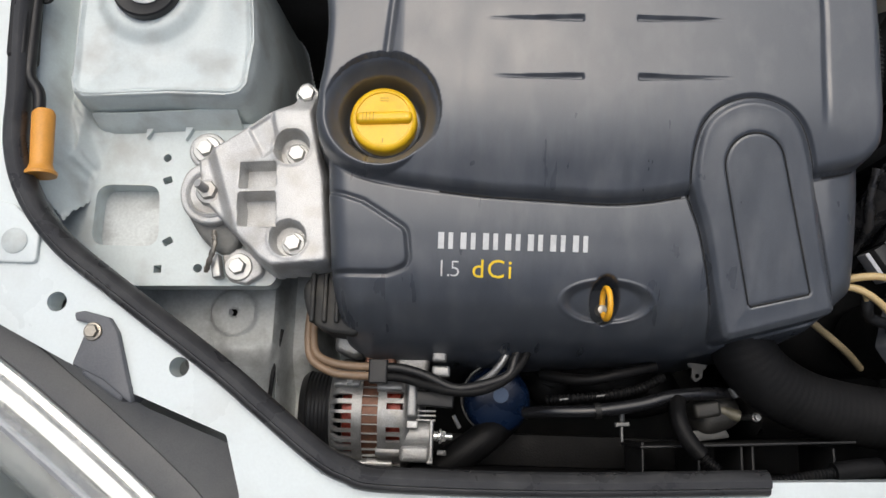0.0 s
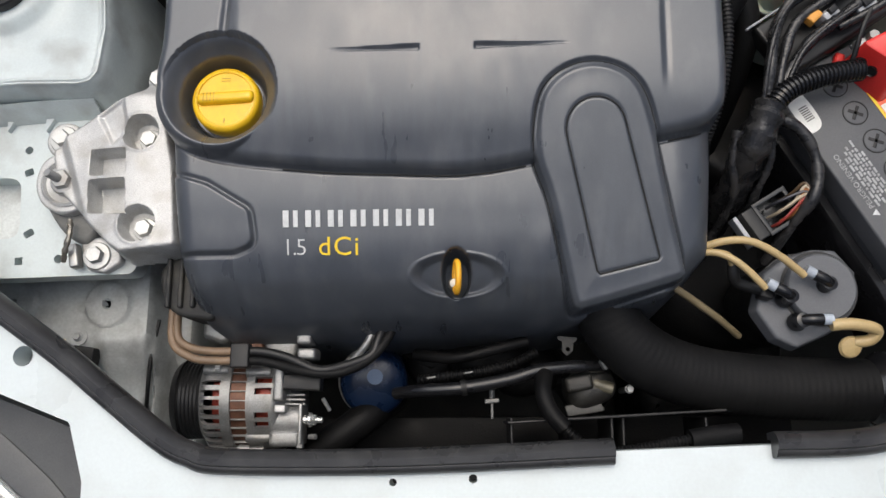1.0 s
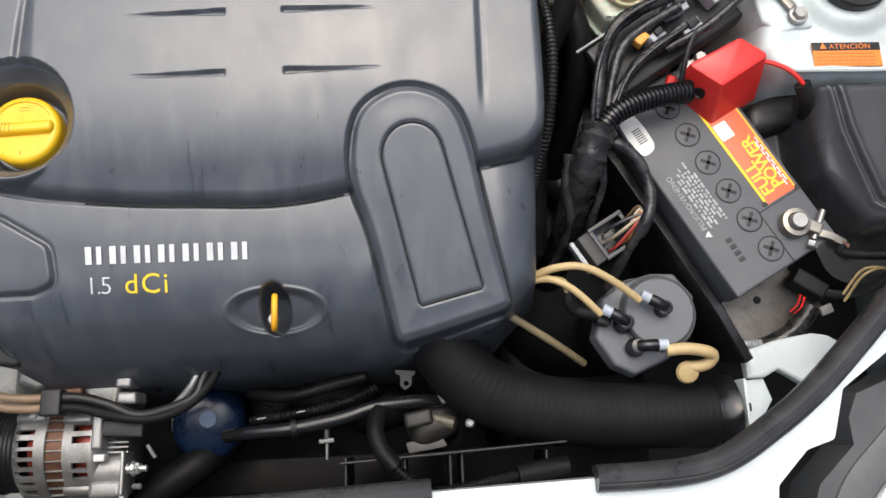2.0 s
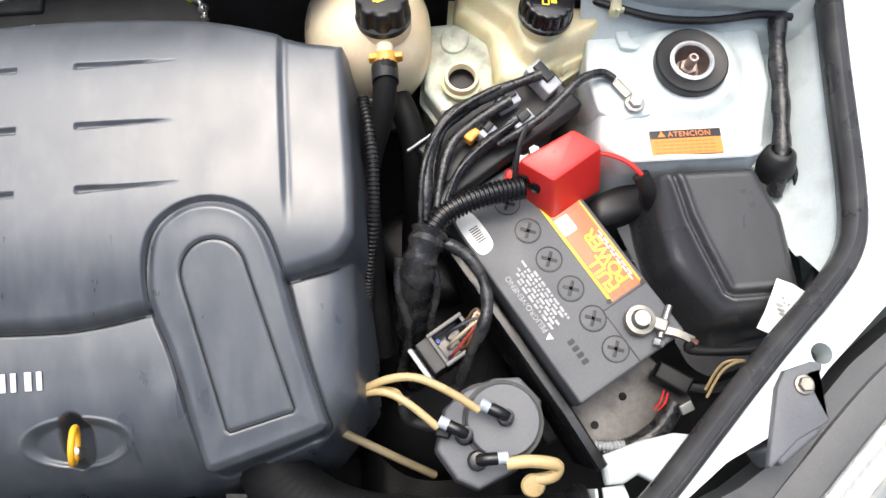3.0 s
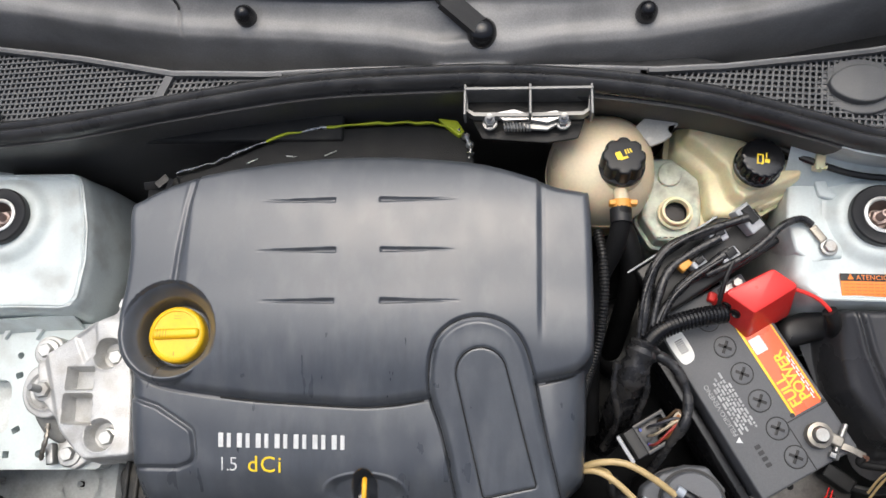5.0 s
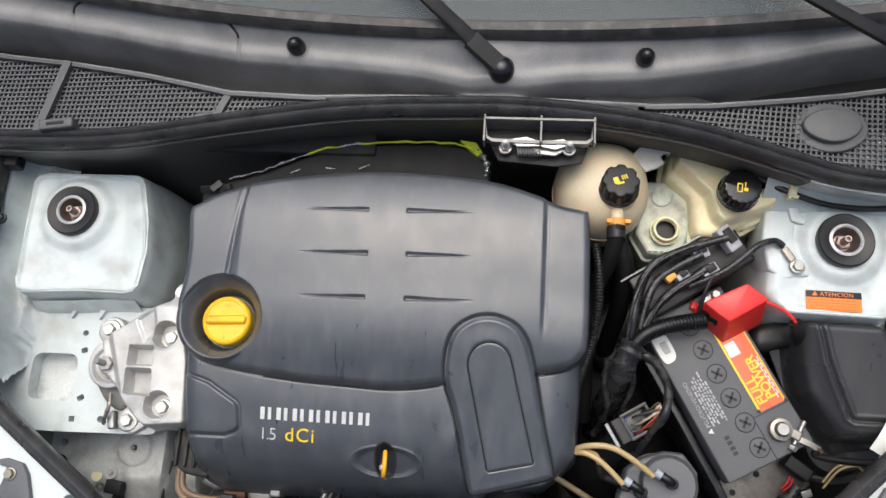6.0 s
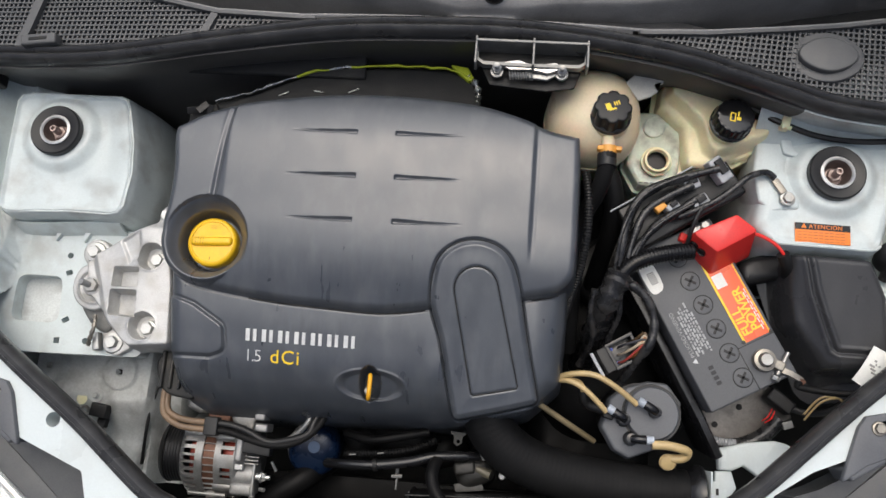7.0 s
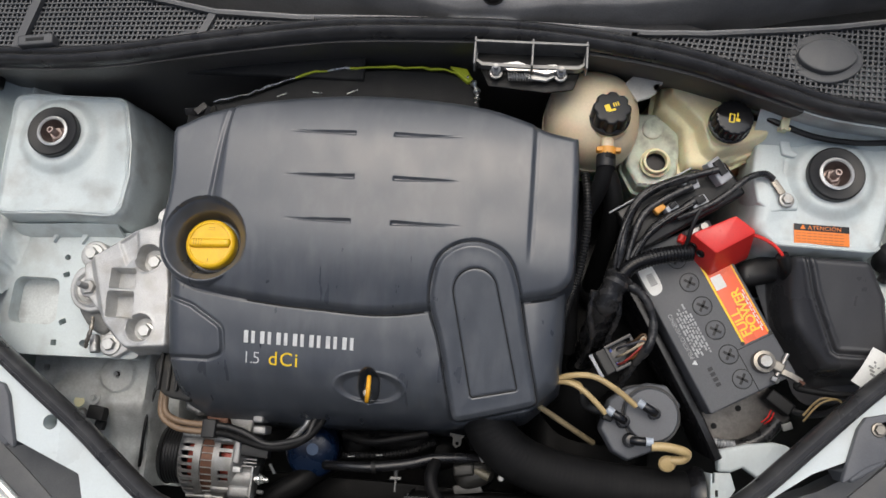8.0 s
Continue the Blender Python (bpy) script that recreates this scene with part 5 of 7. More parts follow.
def wiring():
    t = thing("wiring_loom", "thick taped black wiring loom with branches", "wiring loom", at=(0.26, 0.22, 0.80))
    part("trunk", tube([(0.272, 0.248, 0.862), (0.262, 0.226, 0.858), (0.255, 0.205, 0.838), (0.250, 0.180, 0.79), (0.245, 0.15, 0.70), (0.24, 0.13, 0.60)], 0.0175, 18, lambda u: 1 + 0.10 * math.sin(u * 61) + 0.07 * math.sin(u * 23)), TAPE, t)
    for k in range(3):
        part("tape_wrap", lathe([(0.016, -0.004), (0.0203, -0.003), (0.0206, 0.003), (0.016, 0.004)], 20, pose(0.2575 - 0.002 * k, 0.212 - 0.008 * k, 0.846 - 0.010 * k, 42, 0, -16)), TAPE, t)
    spec = [([(0.268, 0.245, 0.862), (0.270, 0.285, 0.875), (0.279, 0.330, 0.880), (0.300, 0.361, 0.882), (0.345, 0.381, 0.884), (0.395, 0.398, 0.885)], 0.0058),
            ([(0.276, 0.246, 0.862), (0.284, 0.290, 0.872), (0.298, 0.330, 0.876), (0.324, 0.353, 0.878), (0.362, 0.374, 0.880)], 0.0052),
            ([(0.274, 0.240, 0.860), (0.290, 0.280, 0.868), (0.315, 0.315, 0.872), (0.345, 0.338, 0.876), (0.372, 0.358, 0.878)], 0.0062),
            ([(0.270, 0.250, 0.858), (0.277, 0.300, 0.866), (0.290, 0.345, 0.872), (0.322, 0.372, 0.874), (0.36, 0.390, 0.876)], 0.0042),
            ([(0.262, 0.250, 0.868), (0.268, 0.300, 0.886), (0.286, 0.342, 0.884), (0.312, 0.366, 0.888), (0.352, 0.384, 0.892)], 0.0026),
            ([(0.280, 0.250, 0.866), (0.300, 0.296, 0.880), (0.326, 0.322, 0.884), (0.362, 0.346, 0.886)], 0.0024),
            ([(0.240, 0.226, 0.850), (0.236, 0.196, 0.836), (0.244, 0.164, 0.806), (0.232, 0.13, 0.75)], 0.0050),
            ([(0.268, 0.222, 0.856), (0.274, 0.196, 0.842), (0.266, 0.166, 0.812), (0.262, 0.13, 0.74)], 0.0042),
            ([(0.280, 0.238, 0.855), (0.302, 0.226, 0.852), (0.317, 0.205, 0.846), (0.322, 0.180, 0.840), (0.316, 0.155, 0.835), (0.300, 0.130, 0.81), (0.285, 0.10, 0.77)], 0.0062)]
    for P, r in spec:
        part("branch", tube(P, r, 10, lambda u: 1 + 0.10 * math.sin(u * 31 + r * 9000) + 0.10 * math.sin(u * 13 + r * 4000)), TAPE, t)
    c = thing("corrugated_conduit", "black split corrugated conduit to the red cover", "conduit", at=(0.31, 0.27, 0.86))
    part("conduit", ribbed([(0.266, 0.238, 0.866), (0.283, 0.258, 0.870), (0.305, 0.270, 0.871), (0.335, 0.279, 0.869), (0.366, 0.285, 0.864)], 0.0118, 0.0046, 0.16, 16), GLOSSBLACK, c)
    e = thing("control_unit_bracket", "black bracket with grey multi-pin connectors", "bracket", at=(0.35, 0.36, 0.84))
    em = pose(0.352, 0.358, 0.838, 0, 0, 33)
    part("tray", box(0.170, 0.066, 0.020, em, 0.004), BLACK, e)
    part("pale_edge", box(0.168, 0.0024, 0.003, em @ pose(-0.01, 0.034, 0.020), 0.0006), LIGHTGREY, e, "pale metal edge")
    for x, y, w, d, a in ((0.062, 0.012, 0.020, 0.036, 6), (0.018, 0.014, 0.022, 0.016, -6), (0.014, -0.014, 0.024, 0.016, 4), (-0.022, -0.002, 0.018, 0.012, 10)):
        con = part("connector", box(w, d, 0.020, em @ pose(x, y, 0.022, 10, 0, a), 0.002), LIGHTGREY, e, "pale grey plug")
        part("latch_bar", box(w * 0.55, d * 0.6, 0.004, em @ pose(x + 0.002, y, 0.042, 10, 0, a), 0.001), BLACK, con)
    part("orange_clip", box(0.016, 0.012, 0.010, em @ pose(-0.036, 0.004, 0.030, 0, 0, 12), 0.002), ORANGE, e, "orange connector clip")
    g = thing("earth_lead", "black earth lead bolted to the strut tower", "cable", at=(0.45, 0.39, 0.87))
    part("lead", tube([(0.345, 0.330, 0.872), (0.385, 0.348, 0.882), (0.412, 0.368, 0.888), (0.435, 0.388, 0.888), (0.458, 0.397, 0.882), (0.471, 0.391, 0.878)], 0.0046, 10), TAPE, g)
    part("ring_lug", merge(box(0.010, 0.022, 0.003, pose(0.4775, 0.380, 0.876, 0, 0, 34), 0.002), box(0.014, 0.014, 0.004, pose(0.487, 0.366, 0.873), 0.003)), BRASS, g)
    part("bolt", hexhead(0.0075, 0.007, pose(0.4885, 0.3635, 0.876), 0.0105), STEEL, g)
    part("drop_wire", tube([(0.376, 0.345, 0.882), (0.366, 0.325, 0.880), (0.360, 0.300, 0.868), (0.358, 0.285, 0.85)], 0.0028, 8), BLACK, g)
    b = thing("tower_bracket", "pale stamped bracket on the strut tower flank", "bracket", at=(0.47, 0.40, 0.84))
    part("stamping", slab(rnd([(0.450, 0.445), (0.480, 0.452), (0.492, 0.440), (0.488, 0.405), (0.508, 0.380), (0.506, 0.352), (0.486, 0.350), (0.470, 0.345), (0.452, 0.360), (0.445, 0.40)], 0.004), 0.80, 0.8715, 0.004), SILVER, b)
    part("tab", slab(rnd([(0.476, 0.470), (0.492, 0.468), (0.496, 0.436), (0.506, 0.430), (0.500, 0.424), (0.484, 0.428)], 0.003), 0.858, 0.877, 0.002), SILVER, b)
    r = thing("relay_box", "open black relay socket with coloured wires", "relay box", at=(0.283, 0.145, 0.78))
    rm = pose(0.287, 0.148, 0.777, 0, 0, 31) @ Matrix.Scale(0.86, 4)
    part("socket", merge(box(0.050, 0.006, 0.045, rm @ pose(0, 0.020, 0), 0.001), box(0.050, 0.006, 0.045, rm @ pose(0, -0.020, 0), 0.001), box(0.006, 0.036, 0.045, rm @ pose(-0.022, 0, 0), 0.001), box(0.006, 0.036, 0.045, rm @ pose(0.022, 0, 0), 0.001), box(0.046, 0.038, 0.02, rm, 0.001)), GLOSSBLACK, r)
    part("shoulder", merge(box(0.017, 0.042, 0.044, rm @ pose(-0.0325, 0, 0.000), 0.0015), box(0.010, 0.034, 0.006, rm @ pose(-0.031, 0, 0.0225), 0.001)), BLACK, r)
    part("pale_strip", box(0.0055, 0.042, 0.030, rm @ pose(-0.0436, 0, 0.010, 0, -10, 0), 0.001), LIGHTGREY, r, "pale grey end strip")
    tints = ((0.34, 0.045, 0.035), (0.50, 0.41, 0.29), (0.05, 0.05, 0.06), (0.36, 0.15, 0.05), (0.55, 0.47, 0.36), (0.1, 0.06, 0.03))
    for k, tint in enumerate(tints):
        a = rm @ Vector((-0.014 + 0.006 * k, -0.012 + 0.011 * (k % 3), 0.026))
        part("wire", tube([a, a + Vector((0.006, 0.002, 0.022)), (0.312, 0.158 + 0.003 * k, 0.832), (0.318, 0.150, 0.832)], 0.0017, 6), mat("wire_insulation", tint, 0.4), r)
    part("pin", merge(*[lathe([(0, 0), (0.0028, 0), (0.0028, 0.003), (0, 0.003)], 10, rm @ pose(x, y, 0.022)) for x, y in ((-0.014, 0.012), (-0.014, -0.012))]), mat("blue_plug", (0.06, 0.12, 0.6), 0.4), r, "blue plugs", "stuff")


def labels():
    t = thing("warning_sticker", "orange warning sticker with a black heading", "sticker", at=(0.545, 0.325, 0.862))
    m = pose(0.5350, 0.3185, 0.8715, -1, 0, -1.0)
    part("orange_field", box(0.072, 0.027, 0.0008, m, 0.0004), LABELORANGE, t)
    part("heading_band", box(0.072, 0.0090, 0.0004, m @ pose(0, 0.009, 0.0008), 0.0003), BLACK, t, "black heading band")
    part("lettering", lettering("ATENCIÓN", 0.0080, m @ pose(-0.018, 0.0062, 0.0014), 0.0002, 1.1), LABELORANGE, t)
    part("warning_triangle", moved(lathe([(0, 0), (0.0042, 0), (0.0042, 0.0005), (0, 0.0005)], 3), m @ pose(-0.0245, 0.0085, 0.0012, 0, 0, 90)), LABELORANGE, t)
    part("fine_print", bars([(-0.030 + 0.007 * k, 0.001 - 0.004 * j, 0.0058, 0.0013) for k in range(9) for j in range(4)], m @ pose(0, 0, 0.0008)), mat("dark_orange_print", (0.62, 0.16, 0.02), 0.5), t, "rows of fine print", "stuff")


def air_duct():
    t = thing("air_duct", "black moulded plastic duct beside the battery", "air duct", at=(0.57, 0.22, 0.80))
    top = rnd([(0.496, 0.290), (0.600, 0.288), (0.622, 0.240), (0.632, 0.148), (0.548, 0.142), (0.508, 0.200), (0.500, 0.245)], 0.012)
    crease = [(0.516, 0.290), (0.521, 0.272), (0.528, 0.242), (0.540, 0.210), (0.557, 0.168), (0.563, 0.164), (0.604, 0.164)]
    base = rnd([(0.476, 0.292), (0.612, 0.298), (0.646, 0.205), (0.648, 0.130), (0.55, 0.110), (0.512, 0.20)], 0.02)
    def fn(X, Y):
        o, b = sd(X, Y, top), sd(X, Y, base)
        Z = 0.835 - 0.30 * (X - 0.50) * 0.2 - 0.03 * ramp(-0.012, 0.0, b) - 7.0 * np.maximum(b + 0.002, 0) - 0.06 * ramp(0.17, 0.11, Y)
        Zt = 0.872 - 0.20 * (0.29 - Y) - rim(o, 0.010) - 0.05 * ramp(-0.001, 0.012, o) - 0.012 * ramp(0.03, 0.0, (X - 0.5) * 0.93 + (Y - 0.245) * 0.36)
        far = np.full(X.shape, 1.0)
        for (xa, ya), (xb, yb) in zip(crease, crease[1:]):
            u = np.clip(((X - xa) * (xb - xa) + (Y - ya) * (yb - ya)) / ((xb - xa) ** 2 + (yb - ya) ** 2), 0, 1)
            far = np.minimum(far, np.hypot(X - xa - u * (xb - xa), Y - ya - u * (yb - ya)))
        Zt = Zt - 0.0045 * near(far, 0.0036) + 0.0012 * near(far - 0.006, 0.004)
        return np.where(b > 0.016, np.nan, np.maximum(Z, Zt) + 0.003 * near(o - 0.006, 0.005))
    part("duct_shell", relief(0.465, 0.685, 0.09, 0.315, 0.0016, fn), mat("satin_black_duct_plastic", (0.036, 0.036, 0.038), 0.34, 0, 0.15, 14, 0.08, 500, 0.05, (0.075, 0.075, 0.075), 0.4, 20, stretch=(1, 0.5, 1)), t, angle=180)
    part("side_scoop", slab(crv([(0.443, 0.283), (0.478, 0.298), (0.505, 0.300), (0.508, 0.262), (0.487, 0.262), (0.448, 0.254)], 4), 0.70, 0.828, 0.012, 4), BLACK, t)
    h = thing("wing_harness", "taped black cable run along the inner wing", "cable run", at=(0.645, 0.38, 0.85))
    part("cable_run", tube([(0.662, 0.462, 0.875), (0.652, 0.45, 0.884), (0.648, 0.41, 0.872), (0.647, 0.37, 0.862), (0.642, 0.33, 0.856), (0.636, 0.295, 0.85), (0.632, 0.27, 0.83)], 0.009, 12, lambda u: 1 + 0.1 * math.sin(u * 37)), TAPE, h)
    part("boot", lathe([(0.010, 0.0), (0.018, 0.0), (0.020, 0.014), (0.016, 0.030), (0.011, 0.034), (0.010, 0.034)], 20, pose(0.634, 0.292, 0.832, -25)), BLACK, h, "ribbed rubber boot")
    part("tail_wire", tube([(0.642, 0.315, 0.858), (0.652, 0.29, 0.845), (0.652, 0.262, 0.835)], 0.003, 8), BLACK, h)


coolant_tank()
brake_reservoir()
steering_reservoir()
bonnet_latch()
battery()
negative_clamp()
positive_cap()
wiring()
labels()
air_duct()


# ---- engine front: mount, alternator, filter, hoses, fuel filter ----
def engine_mount():
    t = thing("engine_mount", "cast aluminium engine mount bracket with bolts", "engine mount", at=(-0.42, 0.19, 0.815))
    P = rnd([(-0.487, 0.215), (-0.462, 0.229), (-0.412, 0.262), (-0.384, 0.276), (-0.380, 0.300), (-0.370, 0.304), (-0.360, 0.290), (-0.363, 0.262), (-0.346, 0.190), (-0.338, 0.104), (-0.395, 0.098), (-0.408, 0.106),
             (-0.462, 0.156), (-0.478, 0.172)], 0.006)
    pocket_a = rnd([(-0.436, 0.180), (-0.436, 0.209), (-0.397, 0.209), (-0.395, 0.180)], 0.004)
    pocket_b = rnd([(-0.434, 0.140), (-0.436, 0.176), (-0.395, 0.176), (-0.392, 0.138)], 0.004)
    def fn(X, Y):
        o = sd(X, Y, P)
        Z = 0.868 + 0.010 * ramp(-0.46, -0.38, X) - 0.014 * ramp(-0.452, -0.468, X + 0.35 * (Y - 0.19)) - 0.012 * ramp(0.262, 0.285, Y)
        Z = Z - rim(o, 0.004) - 0.045 * ramp(-0.001, 0.006, o)
        for x, y, r, d in ((-0.382, 0.225, 0.0185, 0.022), (-0.379, 0.127, 0.0185, 0.020)):
            q = np.hypot(X - x, Y - y) - r
            Z = Z - d * ramp(0.001, -0.003, q) + 0.001 * near(q - 0.002, 0.003)
        for Q, d in ((pocket_a, 0.022), (pocket_b, 0.026)):
            Z = Z - d * ramp(0.0005, -0.004, sd(X, Y, Q))
        Z = Z - 0.004 * ramp(0.003, -0.003, sd(X, Y, [(-0.405, 0.262), (-0.396, 0.226), (-0.412, 0.214), (-0.43, 0.245)]))
        return np.where(o > 0.0065, np.nan, Z)
    part("casting", relief(-0.498, -0.328, 0.088, 0.316, 0.0014, fn), CASTALU, t)
    part("bush_plate", merge(slab([tuple(q) for q in crv([(-0.506, 0.181), (-0.498, 0.207), (-0.472, 0.216), (-0.448, 0.205), (-0.438, 0.181), (-0.448, 0.157), (-0.472, 0.147), (-0.496, 0.157)], 6)], 0.820, 0.8455, 0.003), slab(disc(-0.483, 0.232, 0.0205, 28), 0.815, 0.8375, 0.003)), CASTALU, t, "worn alloy bush plate")
    part("bush_seat", lathe([(0, 0), (0.0265, 0), (0.027, 0.003), (0.0245, 0.0045), (0.0230, 0.003), (0.0220, 0.0005), (0.0150, 0.0005), (0.0140, 0.004), (0, 0.004)], 40, pose(-0.472, 0.181, 0.845)), CASTALU, t)
    part("stud", merge(hexhead(0.0105, 0.009, pose(-0.472, 0.181, 0.852, 0, 0, 10), 0.0145), lathe([(0, 0), (0.0048, 0), (0.0048, 0.018), (0.004, 0.020), (0, 0.020)], 16, pose(-0.473, 0.181, 0.856, -6, -14))), STEEL, t, "threaded stud with nut")
    part("rubber_bush", slab(crv([(-0.505, 0.176), (-0.494, 0.150), (-0.474, 0.126), (-0.452, 0.118), (-0.440, 0.140), (-0.460, 0.17)], 4), 0.806, 0.832, 0.006), mat("grey_rubber", (0.16, 0.16, 0.15), 0.6, 0, 0.3, 60), t, "grey rubber bush")
    for x, y, z in ((-0.372, 0.288, 0.862), (-0.483, 0.232, 0.839), (-0.379, 0.2225, 0.856), (-0.376, 0.1245, 0.860), (-0.441, 0.1045, 0.826)):
        w = 0.0155 if z in (0.839, 0.826) else 0.0125
        part("bolt", hexhead(0.0092, 0.010, pose(x, y, z, 0, 0, 17), w), mat("pale_bolt_steel", (0.52, 0.52, 0.50), 0.45, 0.7, 0.1, 80), t, "pale flanged bolt")
    part("foot", slab(rnd([(-0.462, 0.122), (-0.452, 0.090), (-0.432, 0.086), (-0.414, 0.098), (-0.418, 0.118), (-0.440, 0.126)], 0.008), 0.812, 0.826, 0.003), CASTALU, t)
    part("link", tube([(-0.466, 0.140, 0.842), (-0.463, 0.125, 0.846), (-0.468, 0.108, 0.842), (-0.474, 0.098, 0.832)], 0.003, 8, lambda u: 1 + 0.25 * math.sin(u * 60)), BRASS, t, "twisted metal link")
    part("link_plate", box(0.010, 0.026, 0.012, pose(-0.464, 0.104, 0.822, 0, 0, 12), 0.002), STEEL, t)


ALTALU = mat("alternator_casting", (0.29, 0.29, 0.285), 0.42, 0.6, 0.2, 40, 0.15, 700, 0.2, (0.16, 0.14, 0.11), 0.5, 50)
AX = pose(-0.285, -0.040, 0.715, 0, 90, 0)


DULLMETAL = mat("dull_grimy_zinc", (0.15, 0.15, 0.145), 0.45, 0.4, 0.3, 70)
# darker, duller copy of BLACK: the deep bay's shade put into the colour
SHADEBLACK = mat("shaded_black_copy", (0.0055, 0.0055, 0.0058), 0.5, 0, 0.4, 30, 0.2, 400, 0.2, (0.012, 0.011, 0.010), 0.35, 35, spec=0.15)
REDCOIL = mat("red_varnished_coil", (0.25, 0.035, 0.02), 0.35, 0.2, 0.25, 150, 0.1, 600, 0.1)


def cage(z0, z1, radius, slots, m, na=216, nz=14, wall=0.0045):
    """A turned casting with open slots (angle, half width, from, to) through its wall."""
    bm = bmesh.new()
    rows = []
    for j in range(nz + 1):
        z = z0 + (z1 - z0) * j / nz
        rows.append([bm.verts.new(m @ Vector((radius(z) * math.cos(2 * math.pi * i / na), radius(z) * math.sin(2 * math.pi * i / na), z))) for i in range(na)])
    for j in range(nz):
        zc = z0 + (z1 - z0) * (j + 0.5) / nz
        for i in range(na):
            ac = 360 * (i + 0.5) / na
            if any(s[2] < zc < s[3] and abs((ac - s[0] + 180) % 360 - 180) < s[1] for s in slots):
                continue
            k = (i + 1) % na
            bm.faces.new((rows[j][i], rows[j][k], rows[j + 1][k], rows[j + 1][i]))
    for v in [v for v in bm.verts if not v.link_faces]:
        bm.verts.remove(v)
    bmesh.ops.recalc_face_normals(bm, faces=bm.faces)
    bmesh.ops.solidify(bm, geom=bm.faces[:], thickness=wall)
    return bm


def alternator():
    t = thing("alternator", "silver aluminium alternator with copper windings", "alternator", at=(-0.285, -0.04, 0.66))
    # turned along its axis: heights run from the pulley to the rear; 180 degrees is its top
    part("stator", merge(lathe([(0, -0.022), (0.0575, -0.022), (0.0575, -0.004), (0, -0.004)], 40, AX)), COPPER, t, "copper-coloured winding pack")
    for k in range(36):
        part("stator_bar", box(0.018, 0.0013, 0.003, AX @ pose(0, 0, 0, 0, 0, 10 * k + 3) @ pose(0.0580, 0, -0.013, 0, 90, 0), 0.0004), ALTALU, t)
    part("rotor", lathe([(0, -0.052), (0.034, -0.052), (0.040, -0.045), (0.043, 0.0), (0.040, 0.036), (0, 0.038)], 32, AX), DARKSTEEL, t, "dark rotor inside the casing")
    for z in (-0.037, 0.012):
        part("coil", lathe([(0.036, z - 0.011), (0.047, z - 0.008), (0.0485, z), (0.047, z + 0.008), (0.036, z + 0.011)], 40, AX), REDCOIL, t, "red varnished coil end")
    front = [(164 + 10.4 * k, 3.1, -0.056, -0.033) for k in range(-3, 12) if k not in (-1,)] + [(274 + 20 * k, 6, -0.056, -0.033) for k in range(9)]
    part("front_housing", cage(-0.060, -0.022, lambda z: 0.0612 - 0.013 * float(ramp(-0.046, -0.062, z)) ** 1.5, front, AX), ALTALU, t, angle=50)
    rear = [(141, 3.2, 0.014, 0.024), (129, 3.2, 0.014, 0.024), (162, 3.1, 0.004, 0.024), (173, 3.1, 0.004, 0.024), (198, 3.1, 0.004, 0.022), (208.5, 3.0, 0.004, 0.022)] + [(250 + 20 * k, 6, 0.004, 0.022) for k in range(8)]
    part("rear_housing", cage(-0.004, 0.040, lambda z: 0.0612 - 0.016 * float(ramp(0.022, 0.042, z)) ** 1.5, rear, AX), ALTALU, t, angle=50)
    part("rear_cap", lathe([(0, 0.037), (0.044, 0.037), (0.045, 0.042), (0.038, 0.046), (0, 0.047)], 36, AX), ALTALU, t)
    for a, z in ((149, -0.040), (152, 0.008), (226, 0.008)):
        mm = AX @ pose(0, 0, 0, 0, 0, a)
        part("boss", lathe([(0, -0.014), (0.0055, -0.014), (0.0065, -0.011), (0.0065, 0.011), (0.0055, 0.014), (0, 0.014)], 14, mm @ pose(0.0590, 0, z)), ALTALU, t)
    bolt = AX @ pose(0, 0, 0, 0, 0, 149)
    part("housing_bolt", box(0.007, 0.008, 0.006, bolt @ pose(0.064, 0, -0.040), 0.001), CASTALU, t)
    foot = AX @ pose(0, 0, 0, 0, 0, 240)
    part("through_bolt", lathe([(0, -0.045), (0.003, -0.045), (0.003, -0.016), (0.0062, -0.016), (0.0062, -0.004), (0.0045, -0.004), (0.0045, 0.012), (0, 0.012)], 12, foot @ pose(0.0650, 0, 0)), STEEL, t)
    part("pulley", lathe([(0.012, -0.096), (0.041, -0.096), (0.044, -0.093), (0.0465, -0.088)] + [(0.0440 + 0.0010 * (k % 2), -0.087 + 0.0022 * k) for k in range(11)] + [(0.0465, -0.062), (0.0465, -0.058), (0.012, -0.058)], 40, AX), BLACK, t, "black grooved pulley")
    # rear terminal side
    r = part("regulator", merge(tube([(-0.260, -0.064, 0.748), (-0.242, -0.064, 0.748), (-0.230, -0.064, 0.747)], 0.0205, 24, smooth=2), box(0.034, 0.018, 0.030, pose(-0.247, -0.084, 0.738), 0.005)), ALTALU, t, "rounded cast regulator cover")
    part("cover_edge", merge(box(0.004, 0.044, 0.030, pose(-0.229, -0.068, 0.742), 0.0015), box(0.007, 0.009, 0.010, pose(-0.230, -0.090, 0.756), 0.0015)), STEEL, r)
    part("cover_lug", box(0.012, 0.008, 0.008, pose(-0.250, -0.052, 0.771), 0.0015), CASTALU, r)
    part("block", box(0.011, 0.052, 0.040, pose(-0.251, -0.018, 0.746), 0.003), ALTALU, t, "upright cast block")
    for k in range(3):
        part("block_rib", box(0.022, 0.0025, 0.010, pose(-0.236, -0.037 - 0.005 * k, 0.757), 0.0006), ALTALU, t)
